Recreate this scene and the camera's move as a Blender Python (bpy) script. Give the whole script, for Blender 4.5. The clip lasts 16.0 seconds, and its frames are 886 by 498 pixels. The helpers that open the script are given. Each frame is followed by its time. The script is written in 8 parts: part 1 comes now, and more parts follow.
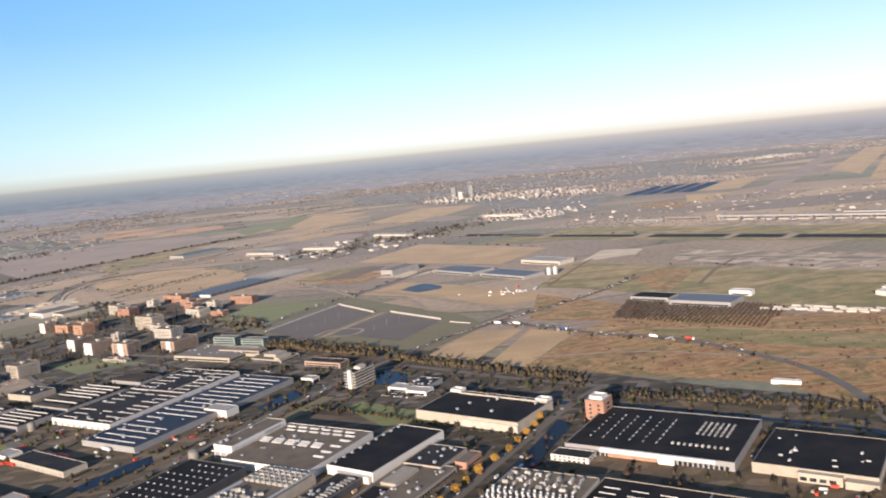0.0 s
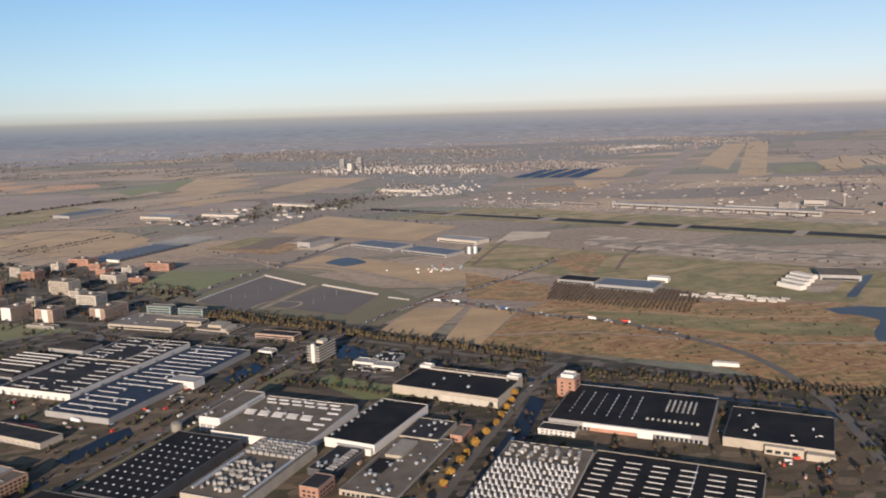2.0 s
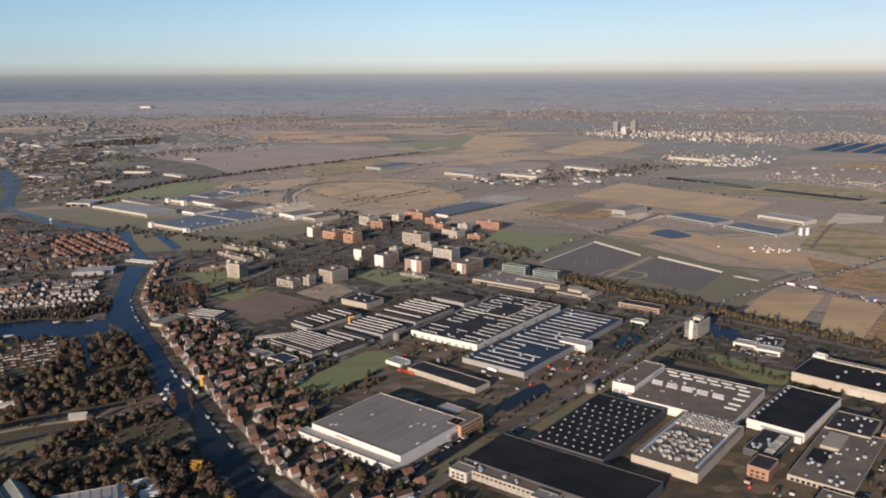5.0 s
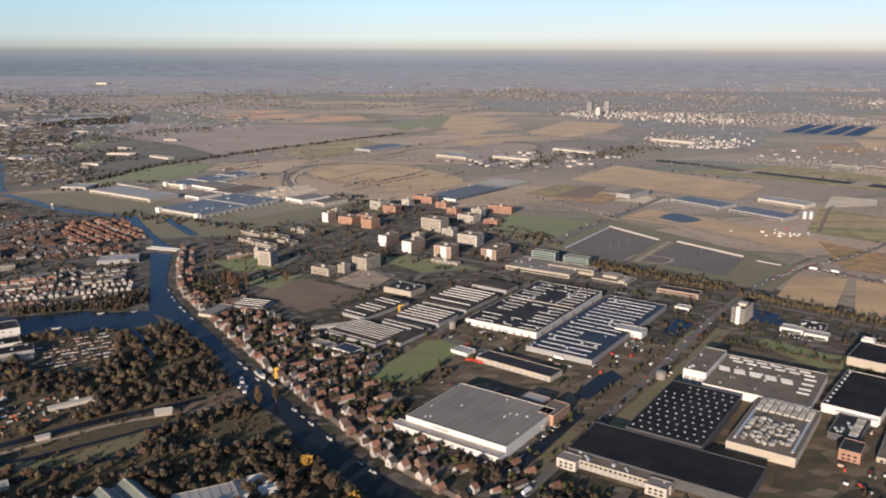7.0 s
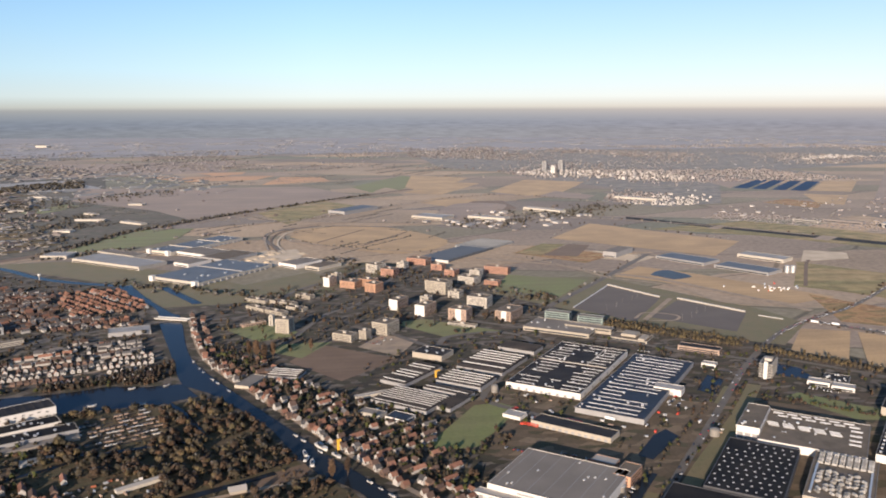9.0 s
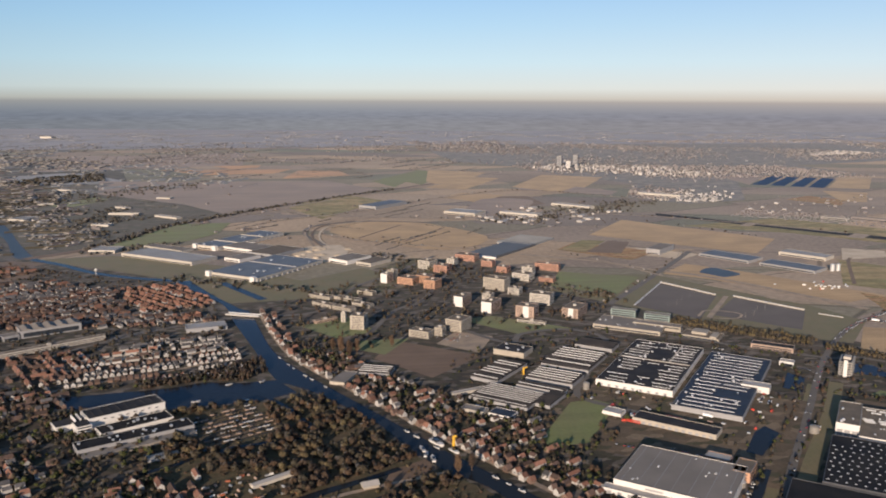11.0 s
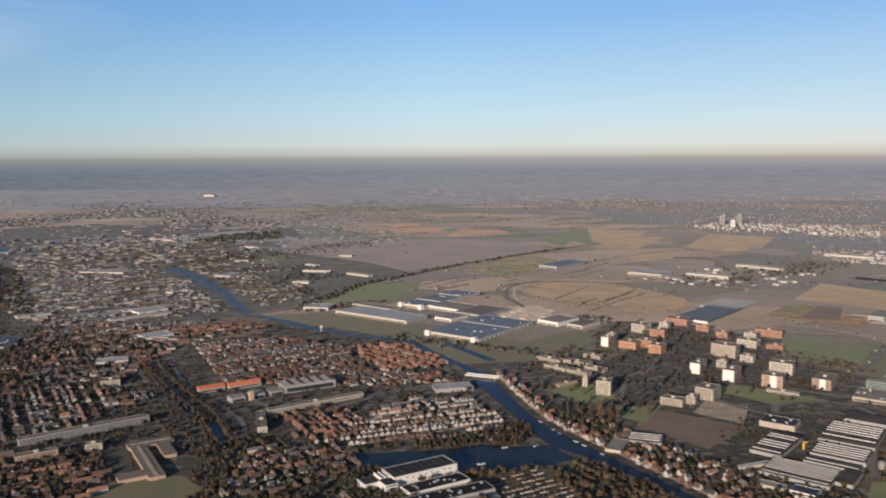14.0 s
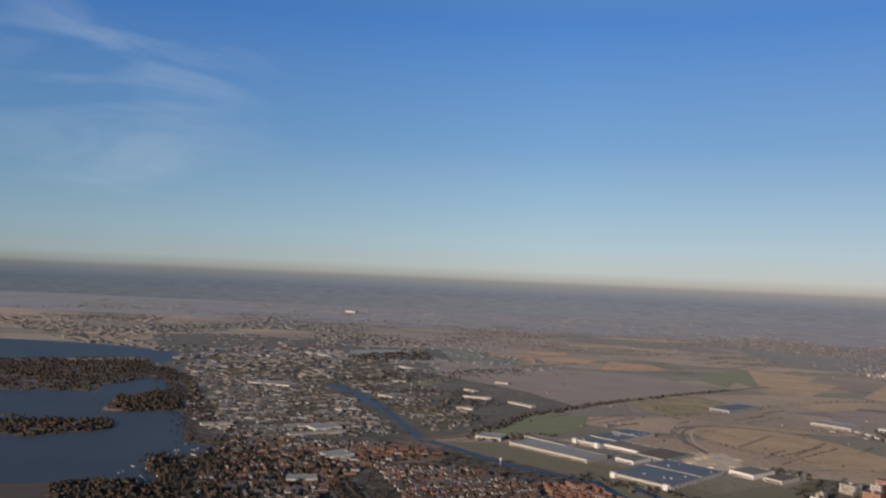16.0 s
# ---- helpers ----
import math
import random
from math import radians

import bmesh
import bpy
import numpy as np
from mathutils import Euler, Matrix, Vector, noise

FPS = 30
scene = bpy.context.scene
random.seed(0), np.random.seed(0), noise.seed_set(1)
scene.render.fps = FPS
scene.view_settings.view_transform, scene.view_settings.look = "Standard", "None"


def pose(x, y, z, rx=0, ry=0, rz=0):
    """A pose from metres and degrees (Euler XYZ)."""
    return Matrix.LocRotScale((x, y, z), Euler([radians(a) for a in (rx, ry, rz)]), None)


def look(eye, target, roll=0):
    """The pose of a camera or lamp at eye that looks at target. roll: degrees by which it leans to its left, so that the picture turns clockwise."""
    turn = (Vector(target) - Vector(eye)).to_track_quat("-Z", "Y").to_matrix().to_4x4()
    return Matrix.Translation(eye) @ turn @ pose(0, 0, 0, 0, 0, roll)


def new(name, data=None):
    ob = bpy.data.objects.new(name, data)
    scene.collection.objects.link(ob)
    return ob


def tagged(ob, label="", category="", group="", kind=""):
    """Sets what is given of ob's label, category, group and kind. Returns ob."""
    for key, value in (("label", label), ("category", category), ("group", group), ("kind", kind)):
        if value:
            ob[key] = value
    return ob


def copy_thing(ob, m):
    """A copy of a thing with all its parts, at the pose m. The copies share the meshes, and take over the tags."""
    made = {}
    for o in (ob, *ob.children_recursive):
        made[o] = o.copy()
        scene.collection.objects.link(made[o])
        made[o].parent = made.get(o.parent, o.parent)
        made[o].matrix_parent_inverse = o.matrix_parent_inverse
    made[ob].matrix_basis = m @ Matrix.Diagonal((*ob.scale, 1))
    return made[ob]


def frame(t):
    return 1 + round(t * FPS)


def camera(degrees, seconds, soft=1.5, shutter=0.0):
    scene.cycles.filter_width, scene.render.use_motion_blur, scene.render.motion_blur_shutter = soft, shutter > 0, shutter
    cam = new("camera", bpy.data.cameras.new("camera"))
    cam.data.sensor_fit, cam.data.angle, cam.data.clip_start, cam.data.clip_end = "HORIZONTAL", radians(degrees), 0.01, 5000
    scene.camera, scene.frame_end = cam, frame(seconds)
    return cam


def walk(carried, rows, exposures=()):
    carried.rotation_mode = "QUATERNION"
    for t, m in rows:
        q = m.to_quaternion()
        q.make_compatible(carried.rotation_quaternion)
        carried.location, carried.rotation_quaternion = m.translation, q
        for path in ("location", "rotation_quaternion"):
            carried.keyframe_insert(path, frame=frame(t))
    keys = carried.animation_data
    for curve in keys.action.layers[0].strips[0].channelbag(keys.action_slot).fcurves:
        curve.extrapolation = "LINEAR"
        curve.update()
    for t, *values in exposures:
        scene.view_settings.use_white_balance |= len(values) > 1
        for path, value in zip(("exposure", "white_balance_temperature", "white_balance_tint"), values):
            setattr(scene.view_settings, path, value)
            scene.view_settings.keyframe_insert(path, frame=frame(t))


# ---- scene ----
cam = camera(56.76, 16.0, soft=1.95, shutter=0.3)
PATH = [
    (0, pose(233.83, 2.80, 142.02, 83.046, 5.581, -7.935)),
    (0.5, pose(217.17, 2.42, 145.16, 81.840, 4.792, -12.810)),
    (1, pose(200.54, 2.06, 148.21, 81.623, 3.481, -16.420)),
    (1.5, pose(183.91, 1.73, 151.15, 81.023, 2.442, -16.995)),
    (2, pose(167.29, 1.43, 154.01, 80.484, 1.634, -17.094)),
    (2.5, pose(150.66, 1.16, 156.77, 79.565, 1.001, -16.131)),
    (3, pose(134.03, 0.91, 159.45, 78.231, 0.701, -14.399)),
    (3.5, pose(117.38, 0.70, 162.03, 77.370, 0.915, -10.485)),
    (4, pose(100.72, 0.51, 164.54, 78.017, 0.897, -6.178)),
    (4.5, pose(84.03, 0.36, 166.97, 79.160, 0.757, -0.702)),
    (4.7, pose(77.34, 0.30, 167.92, 78.408, 0.414, -0.365)),
    (6.8, pose(6.77, 0.00, 177.18, 76.581, -0.192, -4.123)),
    (7, pose(-0.00, 0.00, 178.00, 76.201, -0.196, -3.991)),
    (7.5, pose(-16.96, 0.01, 180.01, 75.197, 0.036, -4.215)),
    (8, pose(-33.99, 0.06, 181.95, 78.127, 0.606, -3.116)),
    (8.5, pose(-51.08, 0.13, 183.84, 80.113, 0.890, -5.640)),
    (8.7, pose(-57.94, 0.17, 184.59, 80.213, 0.314, -8.138)),
    (10.8, pose(-130.81, 0.83, 191.89, 79.530, -0.153, -9.401)),
    (11, pose(-137.84, 0.91, 192.54, 79.597, -0.242, -9.170)),
    (11.5, pose(-155.48, 1.16, 194.15, 79.669, -0.234, -8.892)),
    (12, pose(-173.24, 1.43, 195.72, 79.720, -0.294, -8.924)),
    (12.5, pose(-191.11, 1.73, 197.25, 79.661, -0.551, -9.052)),
    (13, pose(-209.11, 2.06, 198.76, 79.613, -0.562, -8.960)),
    (13.5, pose(-227.23, 2.42, 200.24, 80.809, 0.158, -5.003)),
    (14, pose(-245.49, 2.80, 201.69, 83.449, 0.293, -0.832)),
    (14.5, pose(-263.89, 3.22, 203.11, 83.784, -0.316, 1.793)),
    (15, pose(-282.44, 3.66, 204.52, 85.692, -1.207, 3.548)),
    (15.5, pose(-301.14, 4.13, 205.91, 87.982, -1.821, 5.320)),
    (16, pose(-320.00, 4.63, 207.29, 91.907, -2.550, 7.821)),
]
walk(cam, PATH, [(0.0, 1.08), (0.5, 1.05), (1.5, 0.73), (2.5, 0.55), (3.5, 0.5), (7.0, 0.75), (7.5, 0.79), (8.0, 0.89), (8.5, 0.93), (11.0, 0.57), (12.5, 0.52), (14.5, 0.47), (15.0, 0.41), (15.5, 0.27), (16.0, 0.04)])

# ---- world, sun ----
SUN_AZ = Vector((-0.47, -0.88, 0)).normalized()   # towards the sun, on the ground
SUN_EL = radians(13)
CIRRUS = (-0.49, 0.85, 0.2)   # the way to the thin clouds


def make_world():
    world = bpy.data.worlds.new("sky")
    scene.world = world
    world.use_nodes = True
    nt = world.node_tree
    nt.nodes.clear()
    out = nt.nodes.new("ShaderNodeOutputWorld")
    back = nt.nodes.new("ShaderNodeBackground")
    sky = nt.nodes.new("ShaderNodeTexSky")
    sky.sky_type = "NISHITA"
    sky.sun_disc = False
    sky.sun_elevation = SUN_EL
    sky.sun_rotation = math.atan2(SUN_AZ.x, SUN_AZ.y)
    sky.altitude = 200
    sky.air_density, sky.dust_density, sky.ozone_density = 1.0, 1.8, 2.0
    back.inputs["Strength"].default_value = 0.108
    # the layer of ground haze all round the horizon, painted into the sky's colours
    co = nt.nodes.new("ShaderNodeTexCoord")
    sep = nt.nodes.new("ShaderNodeSeparateXYZ")
    ramp = nt.nodes.new("ShaderNodeValToRGB")
    span = nt.nodes.new("ShaderNodeMapRange")
    span.inputs["From Min"].default_value, span.inputs["From Max"].default_value = -0.5, 0.5
    mix = nt.nodes.new("ShaderNodeMix")
    mix.data_type = "RGBA"
    cover = nt.nodes.new("ShaderNodeValToRGB")
    nt.links.new(co.outputs["Generated"], sep.inputs[0])
    nt.links.new(sep.outputs["Z"], span.inputs["Value"])
    nt.links.new(span.outputs[0], ramp.inputs[0])
    nt.links.new(span.outputs[0], cover.inputs[0])
    # from hazed far woods painted below eye level, through grey haze, to a pale rim and the clear blue above it
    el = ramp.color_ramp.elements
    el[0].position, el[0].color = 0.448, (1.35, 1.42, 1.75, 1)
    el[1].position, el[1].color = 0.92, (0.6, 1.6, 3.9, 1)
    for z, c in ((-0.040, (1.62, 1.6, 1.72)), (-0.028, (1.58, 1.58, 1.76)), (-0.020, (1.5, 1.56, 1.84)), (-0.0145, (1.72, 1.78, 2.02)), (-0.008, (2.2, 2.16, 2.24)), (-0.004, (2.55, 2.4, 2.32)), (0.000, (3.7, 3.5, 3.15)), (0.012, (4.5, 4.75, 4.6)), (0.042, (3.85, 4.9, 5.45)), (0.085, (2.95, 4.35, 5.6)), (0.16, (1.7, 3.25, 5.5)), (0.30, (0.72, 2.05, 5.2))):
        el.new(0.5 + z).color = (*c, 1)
    ce = cover.color_ramp.elements
    ce[0].position, ce[0].color = 0.80, (1, 1, 1, 1)
    ce[1].position, ce[1].color = 1.0, (0, 0, 0, 1)
    nt.links.new(cover.outputs[0], mix.inputs["Factor"])
    nt.links.new(sky.outputs[0], mix.inputs["A"])
    nt.links.new(ramp.outputs[0], mix.inputs["B"])
    # woods and fields too far to tell apart, painted as faint streaks in the haze below eye level
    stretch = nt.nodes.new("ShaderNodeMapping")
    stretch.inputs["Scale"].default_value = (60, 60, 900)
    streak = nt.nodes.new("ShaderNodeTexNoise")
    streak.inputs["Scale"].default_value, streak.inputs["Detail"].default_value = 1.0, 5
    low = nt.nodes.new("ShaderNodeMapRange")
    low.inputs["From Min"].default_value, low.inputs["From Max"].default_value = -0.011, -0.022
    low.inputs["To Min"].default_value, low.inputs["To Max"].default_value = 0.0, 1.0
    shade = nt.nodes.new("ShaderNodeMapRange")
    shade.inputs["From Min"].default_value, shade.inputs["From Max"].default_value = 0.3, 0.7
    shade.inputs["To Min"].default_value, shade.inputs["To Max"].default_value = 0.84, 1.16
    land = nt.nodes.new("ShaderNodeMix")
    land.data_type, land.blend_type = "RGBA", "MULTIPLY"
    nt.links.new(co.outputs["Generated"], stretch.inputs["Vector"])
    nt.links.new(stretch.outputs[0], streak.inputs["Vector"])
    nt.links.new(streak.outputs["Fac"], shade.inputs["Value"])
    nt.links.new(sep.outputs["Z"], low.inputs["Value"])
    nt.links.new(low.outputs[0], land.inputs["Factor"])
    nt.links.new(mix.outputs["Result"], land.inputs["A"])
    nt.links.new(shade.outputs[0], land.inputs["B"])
    # the sky's colours are darker and bluer to the west; thin cirrus in the north-western sky
    slant = nt.nodes.new("ShaderNodeMapping")
    slant.inputs["Rotation"].default_value = (0.0, radians(-28), 0.0)
    slant.inputs["Scale"].default_value = (3, 3, 11)
    wisp = nt.nodes.new("ShaderNodeTexNoise")
    wisp.inputs["Scale"].default_value, wisp.inputs["Detail"].default_value, wisp.inputs["Distortion"].default_value = 1.6, 6, 0.6
    thin = nt.nodes.new("ShaderNodeMapRange")
    thin.inputs["From Min"].default_value, thin.inputs["From Max"].default_value = 0.47, 0.8
    where = nt.nodes.new("ShaderNodeVectorMath")
    where.operation = "DISTANCE"
    where.inputs[1].default_value = CIRRUS
    reach = nt.nodes.new("ShaderNodeMapRange")
    reach.inputs["From Min"].default_value, reach.inputs["From Max"].default_value = 0.22, 0.04
    reach.inputs["To Min"].default_value, reach.inputs["To Max"].default_value = 0.0, 0.55
    veil = nt.nodes.new("ShaderNodeMath")
    veil.operation = "MULTIPLY"
    cloud = nt.nodes.new("ShaderNodeMix")
    cloud.data_type = "RGBA"
    cloud.inputs["B"].default_value = (4.1, 4.9, 5.8, 1)
    nt.links.new(co.outputs["Generated"], slant.inputs["Vector"])
    nt.links.new(slant.outputs[0], wisp.inputs["Vector"])
    nt.links.new(wisp.outputs["Fac"], thin.inputs["Value"])
    nt.links.new(co.outputs["Generated"], where.inputs[0])
    nt.links.new(where.outputs["Value"], reach.inputs["Value"])
    nt.links.new(thin.outputs[0], veil.inputs[0])
    nt.links.new(reach.outputs[0], veil.inputs[1])
    nt.links.new(veil.outputs[0], cloud.inputs["Factor"])
    deep = nt.nodes.new("ShaderNodeMapRange")
    deep.inputs["From Min"].default_value, deep.inputs["From Max"].default_value = -0.6, 0.6
    tint = nt.nodes.new("ShaderNodeValToRGB")
    te = tint.color_ramp.elements
    te[0].position, te[0].color = 0.0, (0.6, 0.69, 0.74, 1)
    te[1].position, te[1].color = 1.0, (1.1, 1.03, 1.0, 1)
    te.new(0.5).color = (0.99, 1.02, 1.02, 1)
    nt.links.new(deep.outputs[0], tint.inputs[0])
    westward = nt.nodes.new("ShaderNodeMix")
    westward.data_type, westward.blend_type = "RGBA", "MULTIPLY"
    westward.inputs["Factor"].default_value = 1
    nt.links.new(sep.outputs["X"], deep.inputs["Value"])
    nt.links.new(land.outputs["Result"], westward.inputs["A"])
    nt.links.new(tint.outputs[0], westward.inputs["B"])
    nt.links.new(westward.outputs["Result"], cloud.inputs["A"])
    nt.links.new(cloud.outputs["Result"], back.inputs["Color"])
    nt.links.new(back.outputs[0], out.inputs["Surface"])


make_world()
sun = new("sun", bpy.data.lights.new("sun", "SUN"))
sun.data.energy, sun.data.angle, sun.data.color = 5.0, radians(0.6), (1.0, 0.81, 0.645)
to_sun = (SUN_AZ * math.cos(SUN_EL) + Vector((0, 0, math.sin(SUN_EL))))
sun.matrix_world = look(to_sun * 3000, (0, 0, 0))

# ---- materials ----


# pale blue sheen that lifts ground seen at a low angle, as haze would
def haze_sheen(bs, amount=0.052):
    bs.inputs["Sheen Weight"].default_value = amount
    bs.inputs["Sheen Roughness"].default_value = 0.35
    bs.inputs["Sheen Tint"].default_value = (0.86, 0.9, 1.0, 1)


def material(name, color, rough=0.8, metal=0.0, var=0.25, scale=0.3, fine=3.0, second=None, bump=0.0, spec=0.3, per_object=0.0, per_island=0.0, drill=0.0):
    """A surface of one base colour with broad stains and fine grain; second: a colour that the stains lean to."""
    m = bpy.data.materials.new(name)
    m.use_nodes = True
    nt = m.node_tree
    bs = nt.nodes["Principled BSDF"]
    bs.inputs["Roughness"].default_value, bs.inputs["Metallic"].default_value = rough, metal
    bs.inputs["Specular IOR Level"].default_value = spec
    if rough > 0.88:   # rough ground and leaves: sheen stands in for haze at low view angles
        haze_sheen(bs)
    geo = nt.nodes.new("ShaderNodeNewGeometry")
    n1, n2 = nt.nodes.new("ShaderNodeTexNoise"), nt.nodes.new("ShaderNodeTexNoise")
    n1.inputs["Scale"].default_value, n2.inputs["Scale"].default_value = scale, fine
    n1.inputs["Detail"].default_value, n2.inputs["Detail"].default_value = 5, 3
    for n in (n1, n2):
        nt.links.new(geo.outputs["Position"], n.inputs["Vector"])
    mix = nt.nodes.new("ShaderNodeMix")
    mix.data_type = "RGBA"
    c2 = second or [c * (1 - var) for c in color]
    mix.inputs["A"].default_value, mix.inputs["B"].default_value = (*color, 1), (*c2, 1)
    step = nt.nodes.new("ShaderNodeMapRange")
    step.inputs["From Min"].default_value, step.inputs["From Max"].default_value = 0.35, 0.65
    nt.links.new(n1.outputs["Fac"], step.inputs["Value"])
    nt.links.new(step.outputs[0], mix.inputs["Factor"])
    grain = nt.nodes.new("ShaderNodeMapRange")
    grain.inputs["To Min"].default_value, grain.inputs["To Max"].default_value = 1 - var, 1 + var
    nt.links.new(n2.outputs["Fac"], grain.inputs["Value"])
    last = grain.outputs[0]
    for amount, node, sock in ((per_object, "ShaderNodeObjectInfo", "Random"), (per_island, "ShaderNodeNewGeometry", "Random Per Island")):
        if amount:
            info, rng, mul = nt.nodes.new(node), nt.nodes.new("ShaderNodeMapRange"), nt.nodes.new("ShaderNodeMath")
            mul.operation = "MULTIPLY"
            rng.inputs["To Min"].default_value, rng.inputs["To Max"].default_value = 1 - amount, 1 + amount
            nt.links.new(info.outputs[sock], rng.inputs["Value"])
            nt.links.new(rng.outputs[0], mul.inputs[0])
            nt.links.new(last, mul.inputs[1])
            last = mul.outputs[0]
    if drill:   # tractor lines along the plots
        lines, bands, dip, mul = (nt.nodes.new("ShaderNode" + k) for k in ("Mapping", "TexNoise", "MapRange", "Math"))
        mul.operation = "MULTIPLY"
        lines.inputs["Rotation"].default_value = (0, 0, radians(-51))
        lines.inputs["Scale"].default_value = (0.004, 1 / drill, 1)
        bands.inputs["Scale"].default_value, bands.inputs["Detail"].default_value = 1.0, 3
        dip.inputs["From Min"].default_value, dip.inputs["From Max"].default_value = 0.3, 0.7
        dip.inputs["To Min"].default_value, dip.inputs["To Max"].default_value = 0.9, 1.08
        nt.links.new(geo.outputs["Position"], lines.inputs["Vector"])
        nt.links.new(lines.outputs[0], bands.inputs["Vector"])
        nt.links.new(bands.outputs["Fac"], dip.inputs["Value"])
        nt.links.new(dip.outputs[0], mul.inputs[0])
        nt.links.new(last, mul.inputs[1])
        last = mul.outputs[0]
    tone = nt.nodes.new("ShaderNodeMix")
    tone.data_type, tone.blend_type = "RGBA", "MULTIPLY"
    tone.inputs["Factor"].default_value = 1
    nt.links.new(mix.outputs["Result"], tone.inputs["A"])
    nt.links.new(last, tone.inputs["B"])
    nt.links.new(tone.outputs["Result"], bs.inputs["Base Color"])
    if bump:
        b = nt.nodes.new("ShaderNodeBump")
        b.inputs["Strength"].default_value = bump
        b.inputs["Distance"].default_value = 0.3
        nt.links.new(n2.outputs["Fac"], b.inputs["Height"])
        nt.links.new(b.outputs[0], bs.inputs["Normal"])
    return m


ROOF_BLACK = material("black bitumen roof", (0.016, 0.016, 0.018), 0.75, var=0.35, scale=0.08, second=(0.027, 0.025, 0.024), spec=0.06)
ROOF_DARK = material("dark bitumen roof", (0.026, 0.026, 0.029), 0.8, var=0.35, scale=0.1, second=(0.045, 0.041, 0.04), spec=0.12)
ROOF_BLUE = material("blue grey sheet roof", (0.017, 0.021, 0.031), 0.6, var=0.2, scale=0.1, second=(0.026, 0.031, 0.044))
ROOF_BLUE_PALE = material("pale blue grey sheet roof", (0.125, 0.15, 0.182), 0.75, var=0.2, scale=0.05, second=(0.155, 0.178, 0.206), spec=0.15)
ROOF_BROWN = material("brown gravel roof", (0.115, 0.094, 0.07), 0.86, var=0.25, scale=0.12, second=(0.165, 0.132, 0.1))
ROOF_GREY = material("grey sheet roof", (0.185, 0.165, 0.145), 0.85, var=0.14, scale=0.06, second=(0.225, 0.2, 0.175), spec=0.1)
ROOF_PALE = material("pale sheet roof", (0.27, 0.255, 0.235), 0.6, var=0.12, scale=0.06, second=(0.33, 0.31, 0.285))
SKYLIGHT = material("skylight sheet", (0.5, 0.49, 0.475), 0.4, var=0.1, scale=0.5, per_object=0.12)
WHITE_WALL = material("white cladding", (0.56, 0.535, 0.5), 0.55, var=0.07, scale=0.15)
CREAM_WALL = material("cream render wall", (0.34, 0.3, 0.245), 0.8, var=0.15, scale=0.2, per_object=0.12)
GREY_WALL = material("grey cladding", (0.25, 0.245, 0.245), 0.6, var=0.1, scale=0.2)
DARK_WALL = material("dark cladding", (0.07, 0.07, 0.075), 0.6, var=0.2, scale=0.2)
BRICK = material("red brick wall", (0.35, 0.195, 0.14), 0.85, var=0.18, scale=0.25, fine=5, per_object=0.15)
BRICK_ORANGE = material("orange brick wall", (0.4, 0.232, 0.15), 0.85, var=0.15, scale=0.25, fine=5, per_object=0.14)
BRICK_PALE = material("pale brick wall", (0.36, 0.26, 0.2), 0.85, var=0.15, scale=0.25, fine=5, per_object=0.12)
GREEN_GLASS = material("green grey facade", (0.22, 0.27, 0.25), 0.25, var=0.15, scale=0.3, spec=0.5)
WINDOW = material("window glass", (0.03, 0.036, 0.045), 0.12, var=0.3, scale=0.4, spec=0.6, per_object=0.4)
METAL = material("galvanised metal", (0.55, 0.55, 0.54), 0.4, 0.5, var=0.12, scale=0.8, per_object=0.12)
UNIT_METAL = material("weathered pale steel", (0.38, 0.365, 0.34), 0.5, 0.2, var=0.25, scale=0.7, per_object=0.35)
ASPHALT = material("asphalt", (0.095, 0.083, 0.072), 0.9, var=0.25, scale=0.08, second=(0.125, 0.108, 0.09))
RUNWAY = material("runway asphalt", (0.042, 0.043, 0.047), 0.85, var=0.2, scale=0.05, second=(0.058, 0.057, 0.058), spec=0.1)
PAVING = material("concrete paving", (0.33, 0.245, 0.165), 0.9, var=0.2, scale=0.1, second=(0.23, 0.175, 0.125))
GRASS = material("mown grass", (0.125, 0.115, 0.052), 0.9, var=0.3, scale=0.05, fine=1.0, second=(0.15, 0.12, 0.06), bump=0.2)
TAN = material("bare tan field", (0.45, 0.295, 0.145), 0.95, var=0.2, scale=0.02, fine=0.5, second=(0.34, 0.225, 0.115), drill=5)
PLOUGH = material("ploughed brown field", (0.125, 0.08, 0.05), 0.95, var=0.2, scale=0.03, fine=0.8, second=(0.155, 0.1, 0.064), drill=5)
ORANGE_FIELD = material("orange straw field", (0.50, 0.27, 0.13), 0.95, var=0.15, scale=0.01, fine=0.3, second=(0.38, 0.22, 0.12), drill=16)
CARPARK = material("dark cinder lot", (0.085, 0.07, 0.062), 0.95, var=0.15, scale=0.03, second=(0.105, 0.086, 0.075))
GREY_FIELD = material("grey fallow field", (0.225, 0.17, 0.135), 0.95, var=0.3, scale=0.01, fine=0.3, second=(0.27, 0.2, 0.152), drill=22)
COPING = material("weathered roof edge", (0.2, 0.185, 0.165), 0.6, var=0.2, scale=0.2)
GREEN_FIELD = material("winter green field", (0.145, 0.17, 0.055), 0.95, var=0.2, scale=0.02, fine=0.4, second=(0.15, 0.145, 0.06), drill=9)
BLUE_SHEET = material("dark blue glasshouse roofs", (0.055, 0.09, 0.155), 0.7, var=0.25, scale=0.05, spec=0.08)


